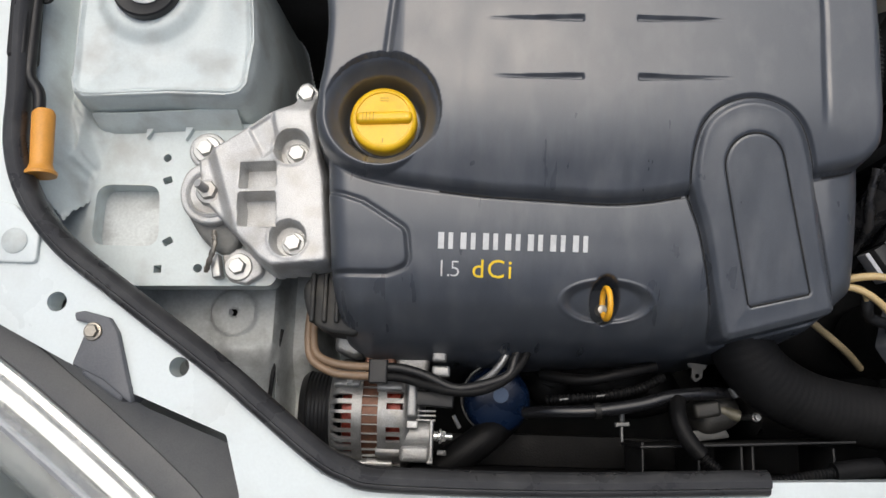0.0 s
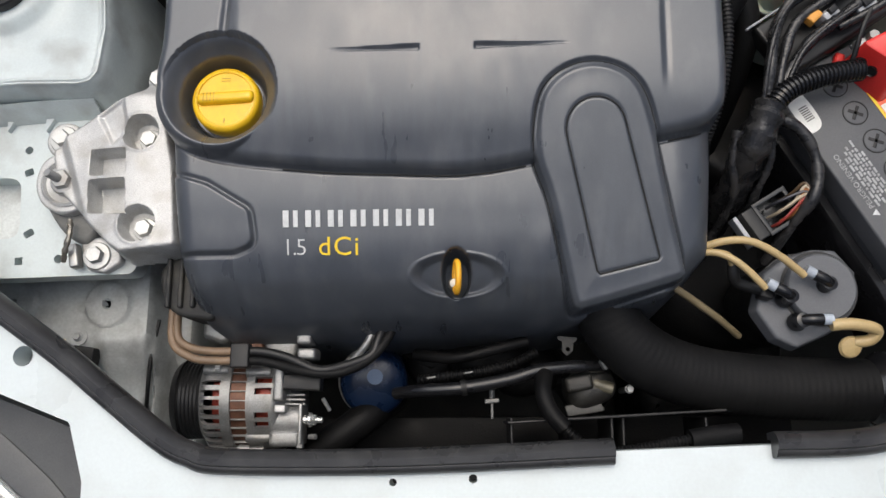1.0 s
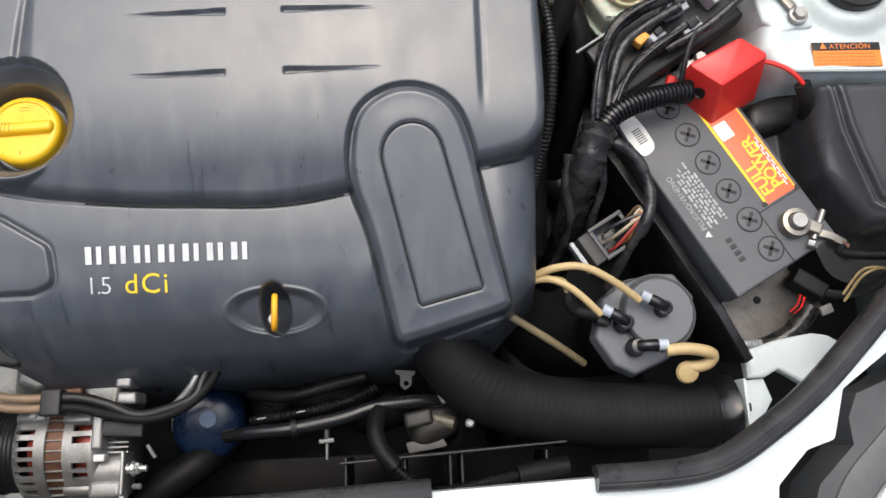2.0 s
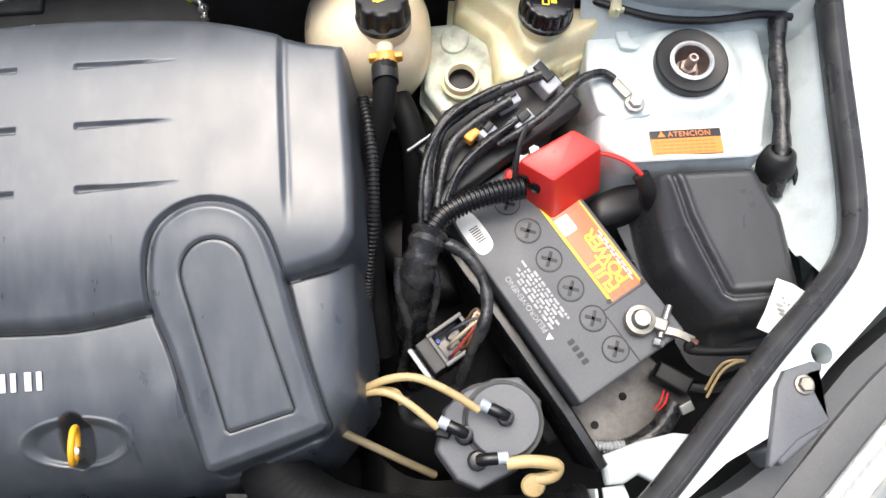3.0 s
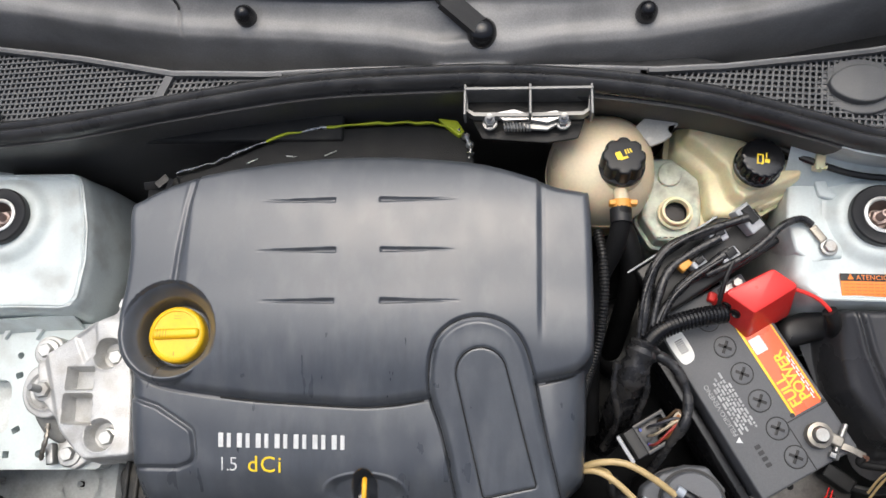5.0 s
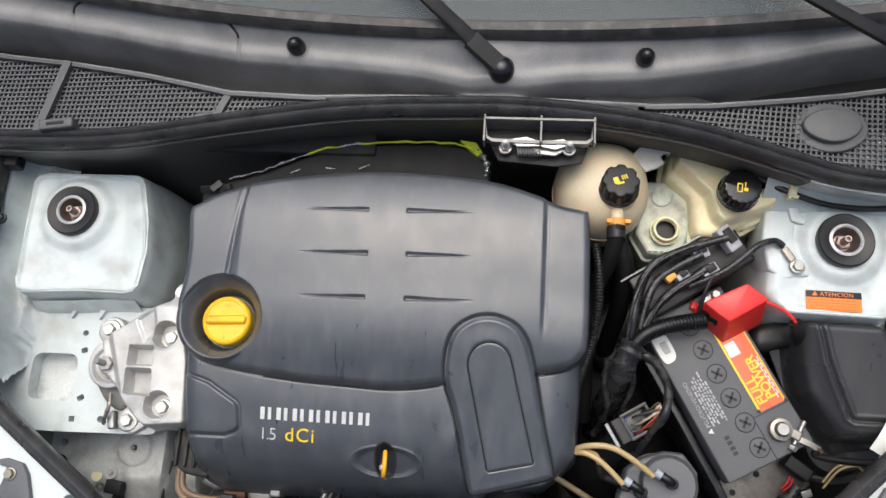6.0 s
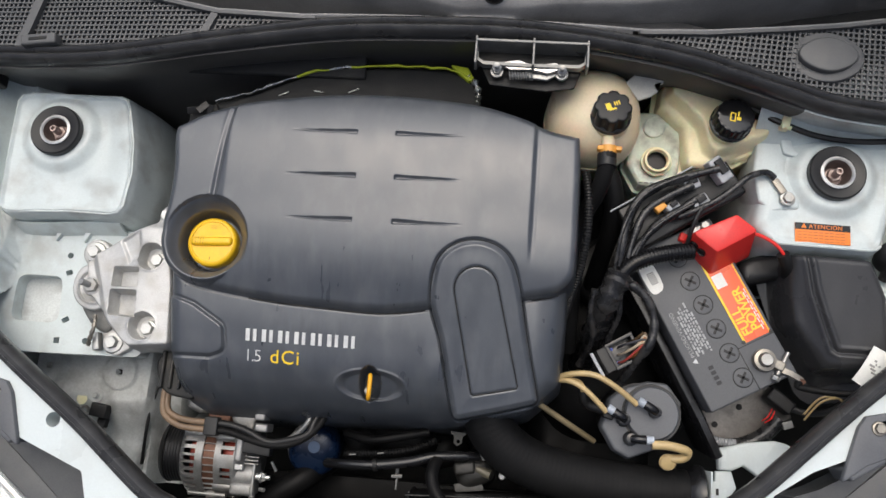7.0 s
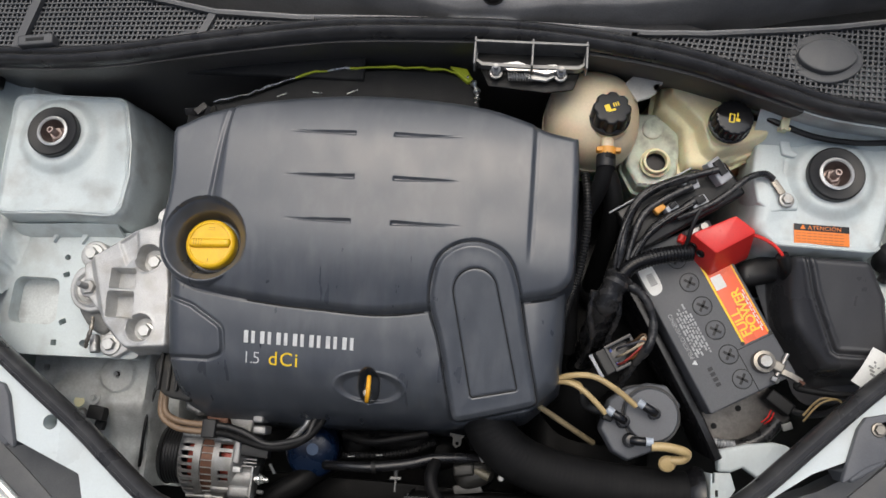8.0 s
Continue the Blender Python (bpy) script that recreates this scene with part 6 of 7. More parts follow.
    part("terminal", merge(lathe([(0, 0), (0.0055, 0), (0.0055, 0.004), (0.0035, 0.005), (0.0035, 0.020), (0, 0.021)], 14, pose(-0.226, -0.064, 0.763, 0, 88, 0)), hexhead(0.0064, 0.006, pose(-0.219, -0.064, 0.763, 0, 88, 0), 0.008)), mat("bright_nut", (0.75, 0.75, 0.72), 0.3, 0.8, 0.1, 80), t, "bright nut on the output stud")
    part("terminal_pin", lathe([(0, 0), (0.003, 0), (0.003, 0.009), (0, 0.010)], 10, pose(-0.221, -0.082, 0.757, 0, 60, 0)), STEEL, t)
    q = part("plug", box(0.042, 0.017, 0.016, pose(-0.226, -0.024, 0.768, 0, 0, -3), 0.002), BLACK, t, "black plug")
    part("latch", merge(box(0.010, 0.012, 0.004, pose(-0.229, -0.024, 0.777), 0.001), box(0.010, 0.010, 0.003, pose(-0.212, -0.024, 0.776), 0.001)), SLATE, q)
    t.location.y -= 0.004
    t.location.z -= 0.004
    b = thing("engine_bracket", "pale cast bracket above the alternator", "bracket", at=(-0.27, 0.03, 0.76))
    part("casting", merge(slab(rnd([(-0.340, 0.052), (-0.340, 0.022), (-0.318, 0.014), (-0.304, 0.020), (-0.304, 0.052)], 0.006), 0.70, 0.775, 0.006), slab(rnd([(-0.262, 0.060), (-0.262, 0.034), (-0.274, 0.020), (-0.266, 0.000), (-0.236, -0.006), (-0.232, 0.018), (-0.226, 0.030), (-0.226, 0.060)], 0.005), 0.69, 0.772, 0.005)), ALTALU, b)
    part("lug", merge(box(0.016, 0.016, 0.03, pose(-0.222, 0.020, 0.765), 0.003), box(0.020, 0.012, 0.03, pose(-0.220, 0.002, 0.760), 0.003)), ALTALU, b)
    part("core", box(0.034, 0.05, 0.03, pose(-0.288, 0.030, 0.745), 0.003), COPPER, b)
    h = thing("lower_hose", "broad black coolant hose below the oil filter", "hose", at=(-0.19, -0.085, 0.70))
    part("hose", tube([(-0.135, -0.040, 0.68), (-0.160, -0.062, 0.715), (-0.188, -0.084, 0.722), (-0.222, -0.104, 0.715), (-0.28, -0.12, 0.70)], 0.0185, 18), SHADEBLACK, h)


def oil_filter():
    t = thing("oil_filter", "glossy dark blue oil filter canister", "oil filter", at=(-0.158, -0.02, 0.66))
    m = pose(-0.159, -0.010, 0.655, 14, 4, 0)
    part("canister", lathe([(0, 0), (0.037, 0), (0.039, 0.003), (0.039, 0.066), (0.0375, 0.074), (0.032, 0.080), (0.020, 0.083), (0, 0.084)], 40, m), BLUE, t)
    part("end_disc", lathe([(0, 0.0842), (0.009, 0.0842), (0.009, 0.0846), (0, 0.0846)], 20, m @ pose(0.002, 0.010, 0)), mat("pale_blue_disc", (0.10, 0.14, 0.22), 0.35), t, "pale blue disc on the canister end")
    part("wire_clip", tube([m @ Vector((0.041 * math.cos(a), 0.041 * math.sin(a), 0.058)) for a in (1.7 + 0.12 * k for k in range(22))], 0.0012, 6, smooth=0), STEEL, t)


def pipes():
    t = thing("fuel_pipe_pair", "brown and black fuel pipes clipped above the alternator", "pipe", at=(-0.29, 0, 0.79))
    for k, d in enumerate((0.0, 0.010)):
        part("brown_pipe", tube([(-0.366 + d * 0.5, 0.070, 0.79), (-0.366 + d * 0.6, 0.034, 0.797), (-0.360 + d * 0.5, 0.010 + d * 0.6, 0.800), (-0.338, -0.003 + d, 0.802), (-0.315, -0.006 + d, 0.802), (-0.292, -0.006 + d, 0.802)], 0.0045, 10), mat("brown_pipe_sleeve", (0.20, 0.135, 0.085), 0.45), t, "brown sleeved pipe")
        part("black_pipe", tube([(-0.292, -0.006 + d, 0.802), (-0.262, -0.007 + d, 0.801), (-0.235, -0.014 + d, 0.800), (-0.205, -0.020 + d * 0.4, 0.800), (-0.176, -0.018 + d * 0.6, 0.801), (-0.148, -0.004 + d * 0.3, 0.802), (-0.130 - d, 0.018, 0.80), (-0.118 - d, 0.05, 0.79)], 0.0050, 10), HOSE if k == 0 else BLACK, t, "black rubber pipe")
    part("clip", box(0.020, 0.026, 0.014, pose(-0.287, -0.001, 0.796), 0.002), BLACK, t)
    w = thing("steel_pipe", "bare steel pipe end beside the oil filter", "pipe", at=(-0.15, 0.0, 0.78))
    part("pipe", tube([(-0.182, -0.012, 0.775), (-0.165, 0.000, 0.785), (-0.152, 0.016, 0.79), (-0.142, 0.04, 0.79)], 0.0042, 10), STEEL, w)
    s = thing("sensor_pin", "pale metal sensor pin beside the filter", "sensor", at=(-0.2, -0.05, 0.75))
    part("pin", tube([(-0.205, -0.045, 0.765), (-0.198, -0.058, 0.760)], 0.0022, 8, smooth=1), STEEL, s)


def front_clutter():
    t = thing("radiator_hose", "thin black coolant hose across the engine front", "hose", at=(-0.05, -0.03, 0.78))
    part("hose", tube([(-0.125, -0.040, 0.760), (-0.100, -0.038, 0.780), (-0.071, -0.037, 0.788), (-0.048, -0.035, 0.790), (-0.002, -0.027, 0.790), (0.033, -0.017, 0.788), (0.077, -0.013, 0.780), (0.103, -0.013, 0.765)], 0.0070, 12), GLOSSBLACK, t)
    part("hose_clip", lathe([(0.0072, -0.003), (0.0086, -0.003), (0.0086, 0.003), (0.0072, 0.003)], 20, pose(-0.050, -0.0352, 0.790, 0, 90, 8)), DARKSTEEL, t)
    f = thing("fan_shroud", "black plastic radiator fan shroud with open cells", "fan shroud", at=(0.05, -0.085, 0.70))
    part("shroud_wall", box(0.23, 0.003, 0.10, pose(0.110, -0.066, 0.690, 0, 0, 3), 0.001), BLACK, f)
    part("shroud_wall", box(0.60, 0.004, 0.08, pose(0.05, -0.104, 0.690), 0.001), SHADEBLACK, f)
    for x in (0.000, 0.060, 0.106, 0.118, 0.205):
        part("shroud_rib", box(0.003, 0.036, 0.085, pose(x, -0.085, 0.695), 0.001), BLACK, f)
    part("shroud_base", box(0.60, 0.04, 0.01, pose(0.05, -0.085, 0.63), 0.002), SHADEBLACK, f)
    part("clip", merge(box(0.016, 0.005, 0.004, pose(-0.020, -0.049, 0.770, 0, 0, 4), 0.001), lathe([(0, 0), (0.003, 0), (0.003, 0.012), (0, 0.012)], 12, pose(-0.020, -0.049, 0.770, -80)), box(0.003, 0.02, 0.003, pose(-0.020, -0.058, 0.768), 0.001)), DULLMETAL, f, "pale push clip")
    w = thing("thermostat_housing", "grimy alloy thermostat housing with a hose stub", "thermostat housing", at=(0.09, -0.035, 0.70))
    part("body", merge(ball(0.030, 0.022, 0.03, pose(0.090, -0.034, 0.735, 0, 0, 20), 2.6, 20, 12), box(0.03, 0.018, 0.03, pose(0.075, -0.030, 0.74, 0, 0, 10), 0.004)), mat("grimy_alloy", (0.045, 0.044, 0.041), 0.5, 0.4, 0.4, 50, 0.15, 500, 0.2, (0.02, 0.018, 0.015), 0.8, 40), w)
    part("stub", lathe([(0, 0), (0.007, 0), (0.008, 0.003), (0.007, 0.006), (0.0066, 0.022), (0, 0.022)], 16, pose(0.092, -0.030, 0.758, 0, 80, -18)), mat("yellowed_stub", (0.12, 0.11, 0.08), 0.4, 0.2, 0.3, 60), w, "yellowed hose stub")
    part("bolt", hexhead(0.004, 0.005, pose(0.079, -0.030, 0.760), 0.006), STEEL, w)
    part("bolt", merge(hexhead(0.004, 0.006, pose(0.129, -0.037, 0.766), 0.005), lathe([(0, -0.05), (0.0035, -0.05), (0.0035, 0), (0, 0)], 10, pose(0.129, -0.037, 0.768))), STEEL, w)
    part("plate", slab(rnd([(0.060, -0.054), (0.100, -0.050), (0.106, -0.060), (0.064, -0.066)], 0.003), 0.745, 0.749, 0.001), mat("dusty_grey_plate", (0.06, 0.06, 0.056), 0.5, 0.2, 0.3, 60), w)
    k = thing("hose_lug", "small pale lug at the hose end", "clip", at=(0.103, -0.013, 0.77))
    part("lug", box(0.012, 0.012, 0.010, pose(0.103, -0.010, 0.776, 0, 0, 30), 0.002), mat("dull_lug", (0.16, 0.16, 0.155), 0.5, 0.2, 0.2, 60), k)
    u = thing("injector_pipe", "dark ribbed harness below the cover edge", "harness", at=(-0.04, -0.01, 0.74))
    part("harness", ribbed([(-0.10, -0.025, 0.755), (-0.07, -0.022, 0.768), (-0.035, -0.018, 0.772), (0.0, -0.010, 0.768), (0.03, 0.004, 0.755)], 0.0055, 0.005, 0.25, 10), SHADEBLACK, u)
    part("branch", tube([(-0.105, 0.004, 0.74), (-0.06, -0.002, 0.765), (-0.02, 0.006, 0.77), (0.02, 0.016, 0.765)], 0.0065, 10), SHADEBLACK, u)
    for x, y in ((-0.085, -0.024), (-0.045, -0.019)):
        part("tag", box(0.010, 0.002, 0.002, pose(x, y, 0.780, 0, 0, 8), 0.0005), DULLMETAL, u)
    r = thing("radiator", "dark finned radiator behind the slam panel", "radiator", at=(0.0, -0.12, 0.45))
    part("core", box(0.66, 0.030, 0.30, pose(0.02, -0.125, 0.44), 0.004), DARKSTEEL, r)
    part("tank", box(0.70, 0.045, 0.035, pose(0.02, -0.128, 0.74), 0.01), BLACK, r)
    c = thing("corrugated_conduit", "black corrugated conduit at the radiator top", "conduit", at=(0.05, -0.06, 0.80))
    part("conduit", tube([(0.036, -0.022, 0.790), (0.032, -0.040, 0.806), (0.038, -0.060, 0.812), (0.052, -0.078, 0.815)], 0.0090, 12), SHADEBLACK, c)
    part("ribbed_end", ribbed([(0.044, -0.068, 0.814), (0.056, -0.082, 0.816), (0.068, -0.092, 0.818)], 0.0062, 0.004, 0.2, 10), SHADEBLACK, c)
    d = thing("corrugated_conduit", "black corrugated conduit along the slam panel", "conduit", at=(0.15, -0.09, 0.85))
    part("conduit", ribbed([(0.080, -0.100, 0.868), (0.115, -0.096, 0.865), (0.150, -0.090, 0.862), (0.170, -0.087, 0.860)], 0.0052, 0.0036, 0.22, 10), SHADEBLACK, d)
    part("sleeve", tube([(0.165, -0.088, 0.860), (0.190, -0.084, 0.858), (0.212, -0.082, 0.856)], 0.0095, 12), SHADEBLACK, d)
    g = thing("gearbox", "dark gearbox casing beside the engine, shade put into its colour", "gearbox", at=(0.28, 0.15, 0.42))
    part("casing", merge(ball(0.12, 0.16, 0.10, pose(0.29, 0.17, 0.55), 3), box(0.20, 0.16, 0.16, pose(0.27, 0.0, 0.44), 0.03)), SHADEBLACK, g)
    part("top_cover", slab(crv([(0.20, 0.30), (0.26, 0.34), (0.34, 0.36), (0.40, 0.33), (0.36, 0.25), (0.27, 0.22)], 4), 0.60, 0.70, 0.02, 4), BLACK, g)
    for k, (x, y, z, w, h) in enumerate(((-0.02, 0.0, 0.70, 0.10, 0.05), (0.03, -0.01, 0.66, 0.09, 0.06), (-0.09, 0.0, 0.68, 0.06, 0.05), (0.09, -0.035, 0.69, 0.05, 0.05))):
        part("housing", merge(ball(w / 2, h / 2, 0.04, pose(x, y, z - 0.01, 8 * k, 5, 12 * k), 2.6, 20, 12), tube([(x - w / 2, y + 0.01, z), (x, y - 0.005, z + 0.025), (x + w / 2, y + 0.005, z - 0.01)], 0.007, 8)), SHADEBLACK, g)
    e = thing("engine_lug", "small grey lifting tab with a round hole", "bracket", at=(0.062, 0.008, 0.775))
    part("tab", sheet(rnd([(0.052, 0.020), (0.074, 0.018), (0.072, 0.014), (0.0695, 0.013), (0.069, 0.004), (0.062, -0.001), (0.057, 0.004), (0.0575, 0.014), (0.053, 0.016)], 0.0015), [disc(0.0635, 0.006, 0.0026, 14)], lambda x, y: 0.775 + 0.3 * (y - 0.01), 0.003), mat("dull_tab_metal", (0.07, 0.068, 0.062), 0.5, 0.3, 0.2, 60), e)


def intake_hose():
    t = thing("intake_hose", "thick black corrugated air intake hose", "hose", at=(0.25, -0.03, 0.76))
    part("hose", ribbed([(0.098, 0.062, 0.800), (0.102, 0.046, 0.800), (0.114, 0.022, 0.795), (0.138, 0.000, 0.788), (0.172, -0.017, 0.780), (0.215, -0.028, 0.773), (0.27, -0.035, 0.768), (0.33, -0.038, 0.765), (0.395, -0.040, 0.762)], 0.0337, 0.0075, 0.007, 30), HOSE, t)
    part("end_collar", lathe([(0.020, -0.014), (0.0335, -0.014), (0.035, -0.010), (0.041, -0.002), (0.0415, 0.008), (0.036, 0.011), (0.020, 0.011)], 36, pose(0.398, -0.040, 0.762, 0, 88, 0)), GLOSSBLACK, t, "black end collar")
    part("inlet_collar", lathe([(0.020, -0.012), (0.033, -0.012), (0.034, 0.0), (0.033, 0.010), (0.02, 0.010)], 32, pose(0.098, 0.056, 0.800, 80, 0, 0)), BLACK, t)
    p = thing("intake_bracket", "white painted sheet bracket at the hose end", "bracket", at=(0.44, -0.04, 0.70))
    part("plate", merge(slab(rnd([(0.412, -0.085), (0.413, -0.003), (0.414, -0.019), (0.427, -0.019), (0.427, -0.005), (0.449, -0.003), (0.456, -0.026), (0.440, -0.050), (0.418, -0.090)], 0.0015), 0.752, 0.757, 0.001), box(0.003, 0.08, 0.09, pose(0.4125, -0.045, 0.706), 0.001)), WHITE, p)
    part("slot", box(0.004, 0.009, 0.0008, pose(0.430, -0.033, 0.757), 0.0003), BLACK, p)
    q = thing("front_wing_panel", "white folded inner panel in front of the battery", "body panel", at=(0.49, 0.02, 0.70), kind="structure")
    part("sheet", slab(rnd([(0.428, 0.026), (0.470, 0.038), (0.507, 0.043), (0.524, 0.040), (0.540, 0.030), (0.490, -0.012), (0.478, -0.004), (0.464, 0.005), (0.448, -0.003), (0.430, -0.003)], 0.003), 0.752, 0.765, 0.004), WHITE, q)


def fuel_filter():
    t = thing("fuel_filter", "dark grey fuel filter housing with pipe elbows", "fuel filter", at=(0.315, 0.055, 0.66))
    P = rnd([(0.257, 0.037), (0.269, 0.078), (0.292, 0.095), (0.324, 0.105), (0.350, 0.104), (0.371, 0.077), (0.354, 0.036), (0.338, 0.012), (0.298, -0.005), (0.276, 0.006)], 0.008)
    part("flange", slab(P, 0.778, 0.797, 0.004, 3, 0.002), SLATE, t)
    part("lid", lathe([(0, 0.010), (0.0345, 0.010), (0.0365, 0.008), (0.037, 0.0), (0, 0.0)], 44, pose(0.327, 0.060, 0.797)), SLATE, t)
    part("lid_gap", lathe([(0.0372, 0.0), (0.0372, 0.0012), (0.0405, 0.0012), (0.0405, 0.0)], 44, pose(0.327, 0.060, 0.797)), BLACK, t)
    part("canister", lathe([(0, 0), (0.045, 0), (0.047, 0.006), (0.047, 0.12), (0, 0.12)], 36, pose(0.315, 0.055, 0.66)), BLACK, t)
    for x, y, a in ((0.329, 0.062, 150), (0.288, 0.049, 150), (0.298, 0.024, 0)):
        m = pose(x, y, 0.800, 0, 0, a)
        el = part("elbow", merge(lathe([(0, 0), (0.0095, 0), (0.0100, 0.004), (0.0080, 0.008), (0.0075, 0.022), (0, 0.024)], 20, m), tube([m @ Vector((0, 0, 0.019)), m @ Vector((0.008, 0, 0.023)), m @ Vector((0.018, 0, 0.023))], 0.0062, 12)), GLOSSBLACK, t, "black pipe elbow")
        part("sleeve", tube([m @ Vector((0.014, 0, 0.023)), m @ Vector((0.028, 0, 0.023))], 0.0058, 12, smooth=1), mat("pale_blue_sleeve", (0.38, 0.42, 0.47), 0.35), el, "pale blue-grey sleeve")
    e = part("side_elbow", merge(tube([(0.232, 0.088, 0.822), (0.232, 0.074, 0.816), (0.238, 0.066, 0.808), (0.256, 0.060, 0.806), (0.276, 0.055, 0.806)], 0.0062, 12), box(0.014, 0.018, 0.016, pose(0.268, 0.057, 0.797, 0, 0, -15), 0.002)), BLACK, t, "black side elbow")
    lines = [([(0.3045, 0.076, 0.823), (0.275, 0.096, 0.834), (0.245, 0.110, 0.838), (0.215, 0.110, 0.832), (0.185, 0.100, 0.82)], 0.0041),
             ([(0.264, 0.063, 0.823), (0.240, 0.085, 0.830), (0.222, 0.097, 0.830), (0.205, 0.101, 0.826), (0.18, 0.098, 0.815)], 0.0039),
             ([(0.232, 0.088, 0.822), (0.230, 0.094, 0.824), (0.225, 0.100, 0.822), (0.21, 0.104, 0.815)], 0.0038),
             ([(0.326, 0.024, 0.823), (0.345, 0.025, 0.824), (0.366, 0.022, 0.822), (0.375, 0.018, 0.816), (0.370, 0.010, 0.810), (0.355, 0.008, 0.806)], 0.0062),
             ([(0.150, 0.080, 0.815), (0.172, 0.067, 0.812), (0.200, 0.052, 0.796), (0.230, 0.036, 0.775), (0.258, 0.022, 0.745)], 0.0042)]
    dull = mat("dull_amber_line", (0.24, 0.19, 0.11), 0.4, 0, 0.2, 40)
    for k, (P, r) in enumerate(lines):
        s = thing("fuel_line", "translucent amber fuel line with black elbow", "fuel line", "fuel lines", at=P[0])
        part("line", tube(P, r, 10), dull if k == 4 else FUELLINE, s)
    t.location += Vector((0.002, 0.006, 0))
    c = thing("line_cap", "cream plastic plug under the looped fuel line", "plug", at=(0.352, 0.006, 0.80))
    part("plug", lathe([(0, 0), (0.011, 0), (0.012, 0.003), (0.010, 0.006), (0.006, 0.007), (0, 0.007)], 24, pose(0.351, 0.004, 0.803, 20, 0, 0)), FUELLINE, c)
    b = thing("battery_tray", "black battery tray with a grimy front plate", "battery tray", at=(0.42, 0.18, 0.60))
    part("side_rail", sweep([(0.285, 0.262, 0.800), (0.340, 0.165, 0.800), (0.395, 0.068, 0.795), (0.424, 0.014, 0.785)], [(-0.0065, -0.09), (0.0065, -0.09), (0.0065, 0.0), (0.004, 0.003), (-0.004, 0.003), (-0.0065, 0.0)]), GLOSSBLACK, b)
    part("lip", sweep([(0.312, 0.255, 0.812), (0.345, 0.196, 0.812), (0.39, 0.115, 0.810), (0.402, 0.092, 0.808)], [(-0.002, -0.1), (0.002, -0.1), (0.002, 0.0), (-0.002, 0.0)]), GLOSSBLACK, b)
    part("base", moved(slab(rnd(rect(0, 0, 0.16, 0.28), 0.01), -0.02, 0.0, 0.004), BM), BLACK, b)
    part("front_plate", slab(rnd([(0.398, 0.078), (0.500, 0.140), (0.548, 0.078), (0.520, 0.060), (0.446, 0.022)], 0.006), 0.70, 0.722, 0.003), mat("grimy_galvanised_plate", (0.16, 0.15, 0.14), 0.45, 0.4, 0.35, 40, 0.1, 300, 0.1, (0.05, 0.04, 0.035), 0.7, 40), b, "grimy galvanised front plate")
    for x, y in ((0.435, 0.060), (0.470, 0.088), (0.424, 0.046)):
        part("plate_hole", lathe([(0, 0), (0.0045, 0), (0.0045, 0.0008), (0, 0.0008)], 14, pose(x, y, 0.7222)), FELT, b)
    h = thing("loose_connector", "black wiring plug with red wire tails", "connector", at=(0.52, 0.09, 0.74))
    part("plug", box(0.040, 0.020, 0.020, pose(0.520, 0.100, 0.735, 0, 0, -35), 0.003), BLACK, h)
    for k in range(2):
        part("red_tail", tube([(0.512 - 0.004 * k, 0.085 + 0.003 * k, 0.750), (0.506 - 0.004 * k, 0.074 + 0.003 * k, 0.752), (0.500 - 0.004 * k, 0.068 + 0.002 * k, 0.744)], 0.0011, 6), RED, h)
    part("lead", tube([(0.53, 0.092, 0.745), (0.555, 0.085, 0.755), (0.580, 0.09, 0.77), (0.60, 0.105, 0.78)], 0.005, 8), BLACK, h)
    g = thing("loom_sleeve", "black taped loom below the battery front", "wiring loom", at=(0.46, 0.03, 0.72))
    part("sleeve", tube([(0.440, 0.030, 0.725), (0.470, 0.034, 0.732), (0.500, 0.050, 0.738), (0.520, 0.075, 0.745)], 0.011, 12), TAPE, g)
    part("ribbed_tail", ribbed([(0.430, 0.038, 0.735), (0.445, 0.036, 0.738), (0.460, 0.036, 0.738)], 0.006, 0.0035, 0.25, 10), LIGHTGREY, g, "pale ribbed tail")
    w = thing("loose_wires", "loose brown and pale wires by the headlight", "wires", at=(0.56, 0.09, 0.76))
    for k in range(2):
        part("wire", tube([(0.545, 0.075 + 0.008 * k, 0.77), (0.562, 0.100 + 0.006 * k, 0.785), (0.585, 0.107, 0.788), (0.600, 0.096, 0.78)], 0.0016, 6), FUELLINE, w)
    part("tab", box(0.014, 0.010, 0.003, pose(0.520, 0.066, 0.776, 10, 0, 20), 0.001), STEEL, w)


def loft(edge, prof, thick, side):
    """A skin carried outward from an edge: prof gives (out, up) steps."""
    bm = bmesh.new()
    rows, n = [], len(edge)
    for i, p in enumerate(edge):
        d = (edge[min(i + 1, n - 1)] - edge[max(i - 1, 0)]).normalized()
        out = Vector((-d.y, d.x, 0)) * side
        rows.append([bm.verts.new(p + out * a + Vector((0, 0, b))) for a, b in prof])
    for r, q in zip(rows, rows[1:]):
        for k in range(len(prof) - 1):
            bm.faces.new((r[k], r[k + 1], q[k + 1], q[k]))
    bmesh.ops.recalc_face_normals(bm, faces=bm.faces)
    bmesh.ops.solidify(bm, geom=bm.faces[:], thickness=thick)
    return bm


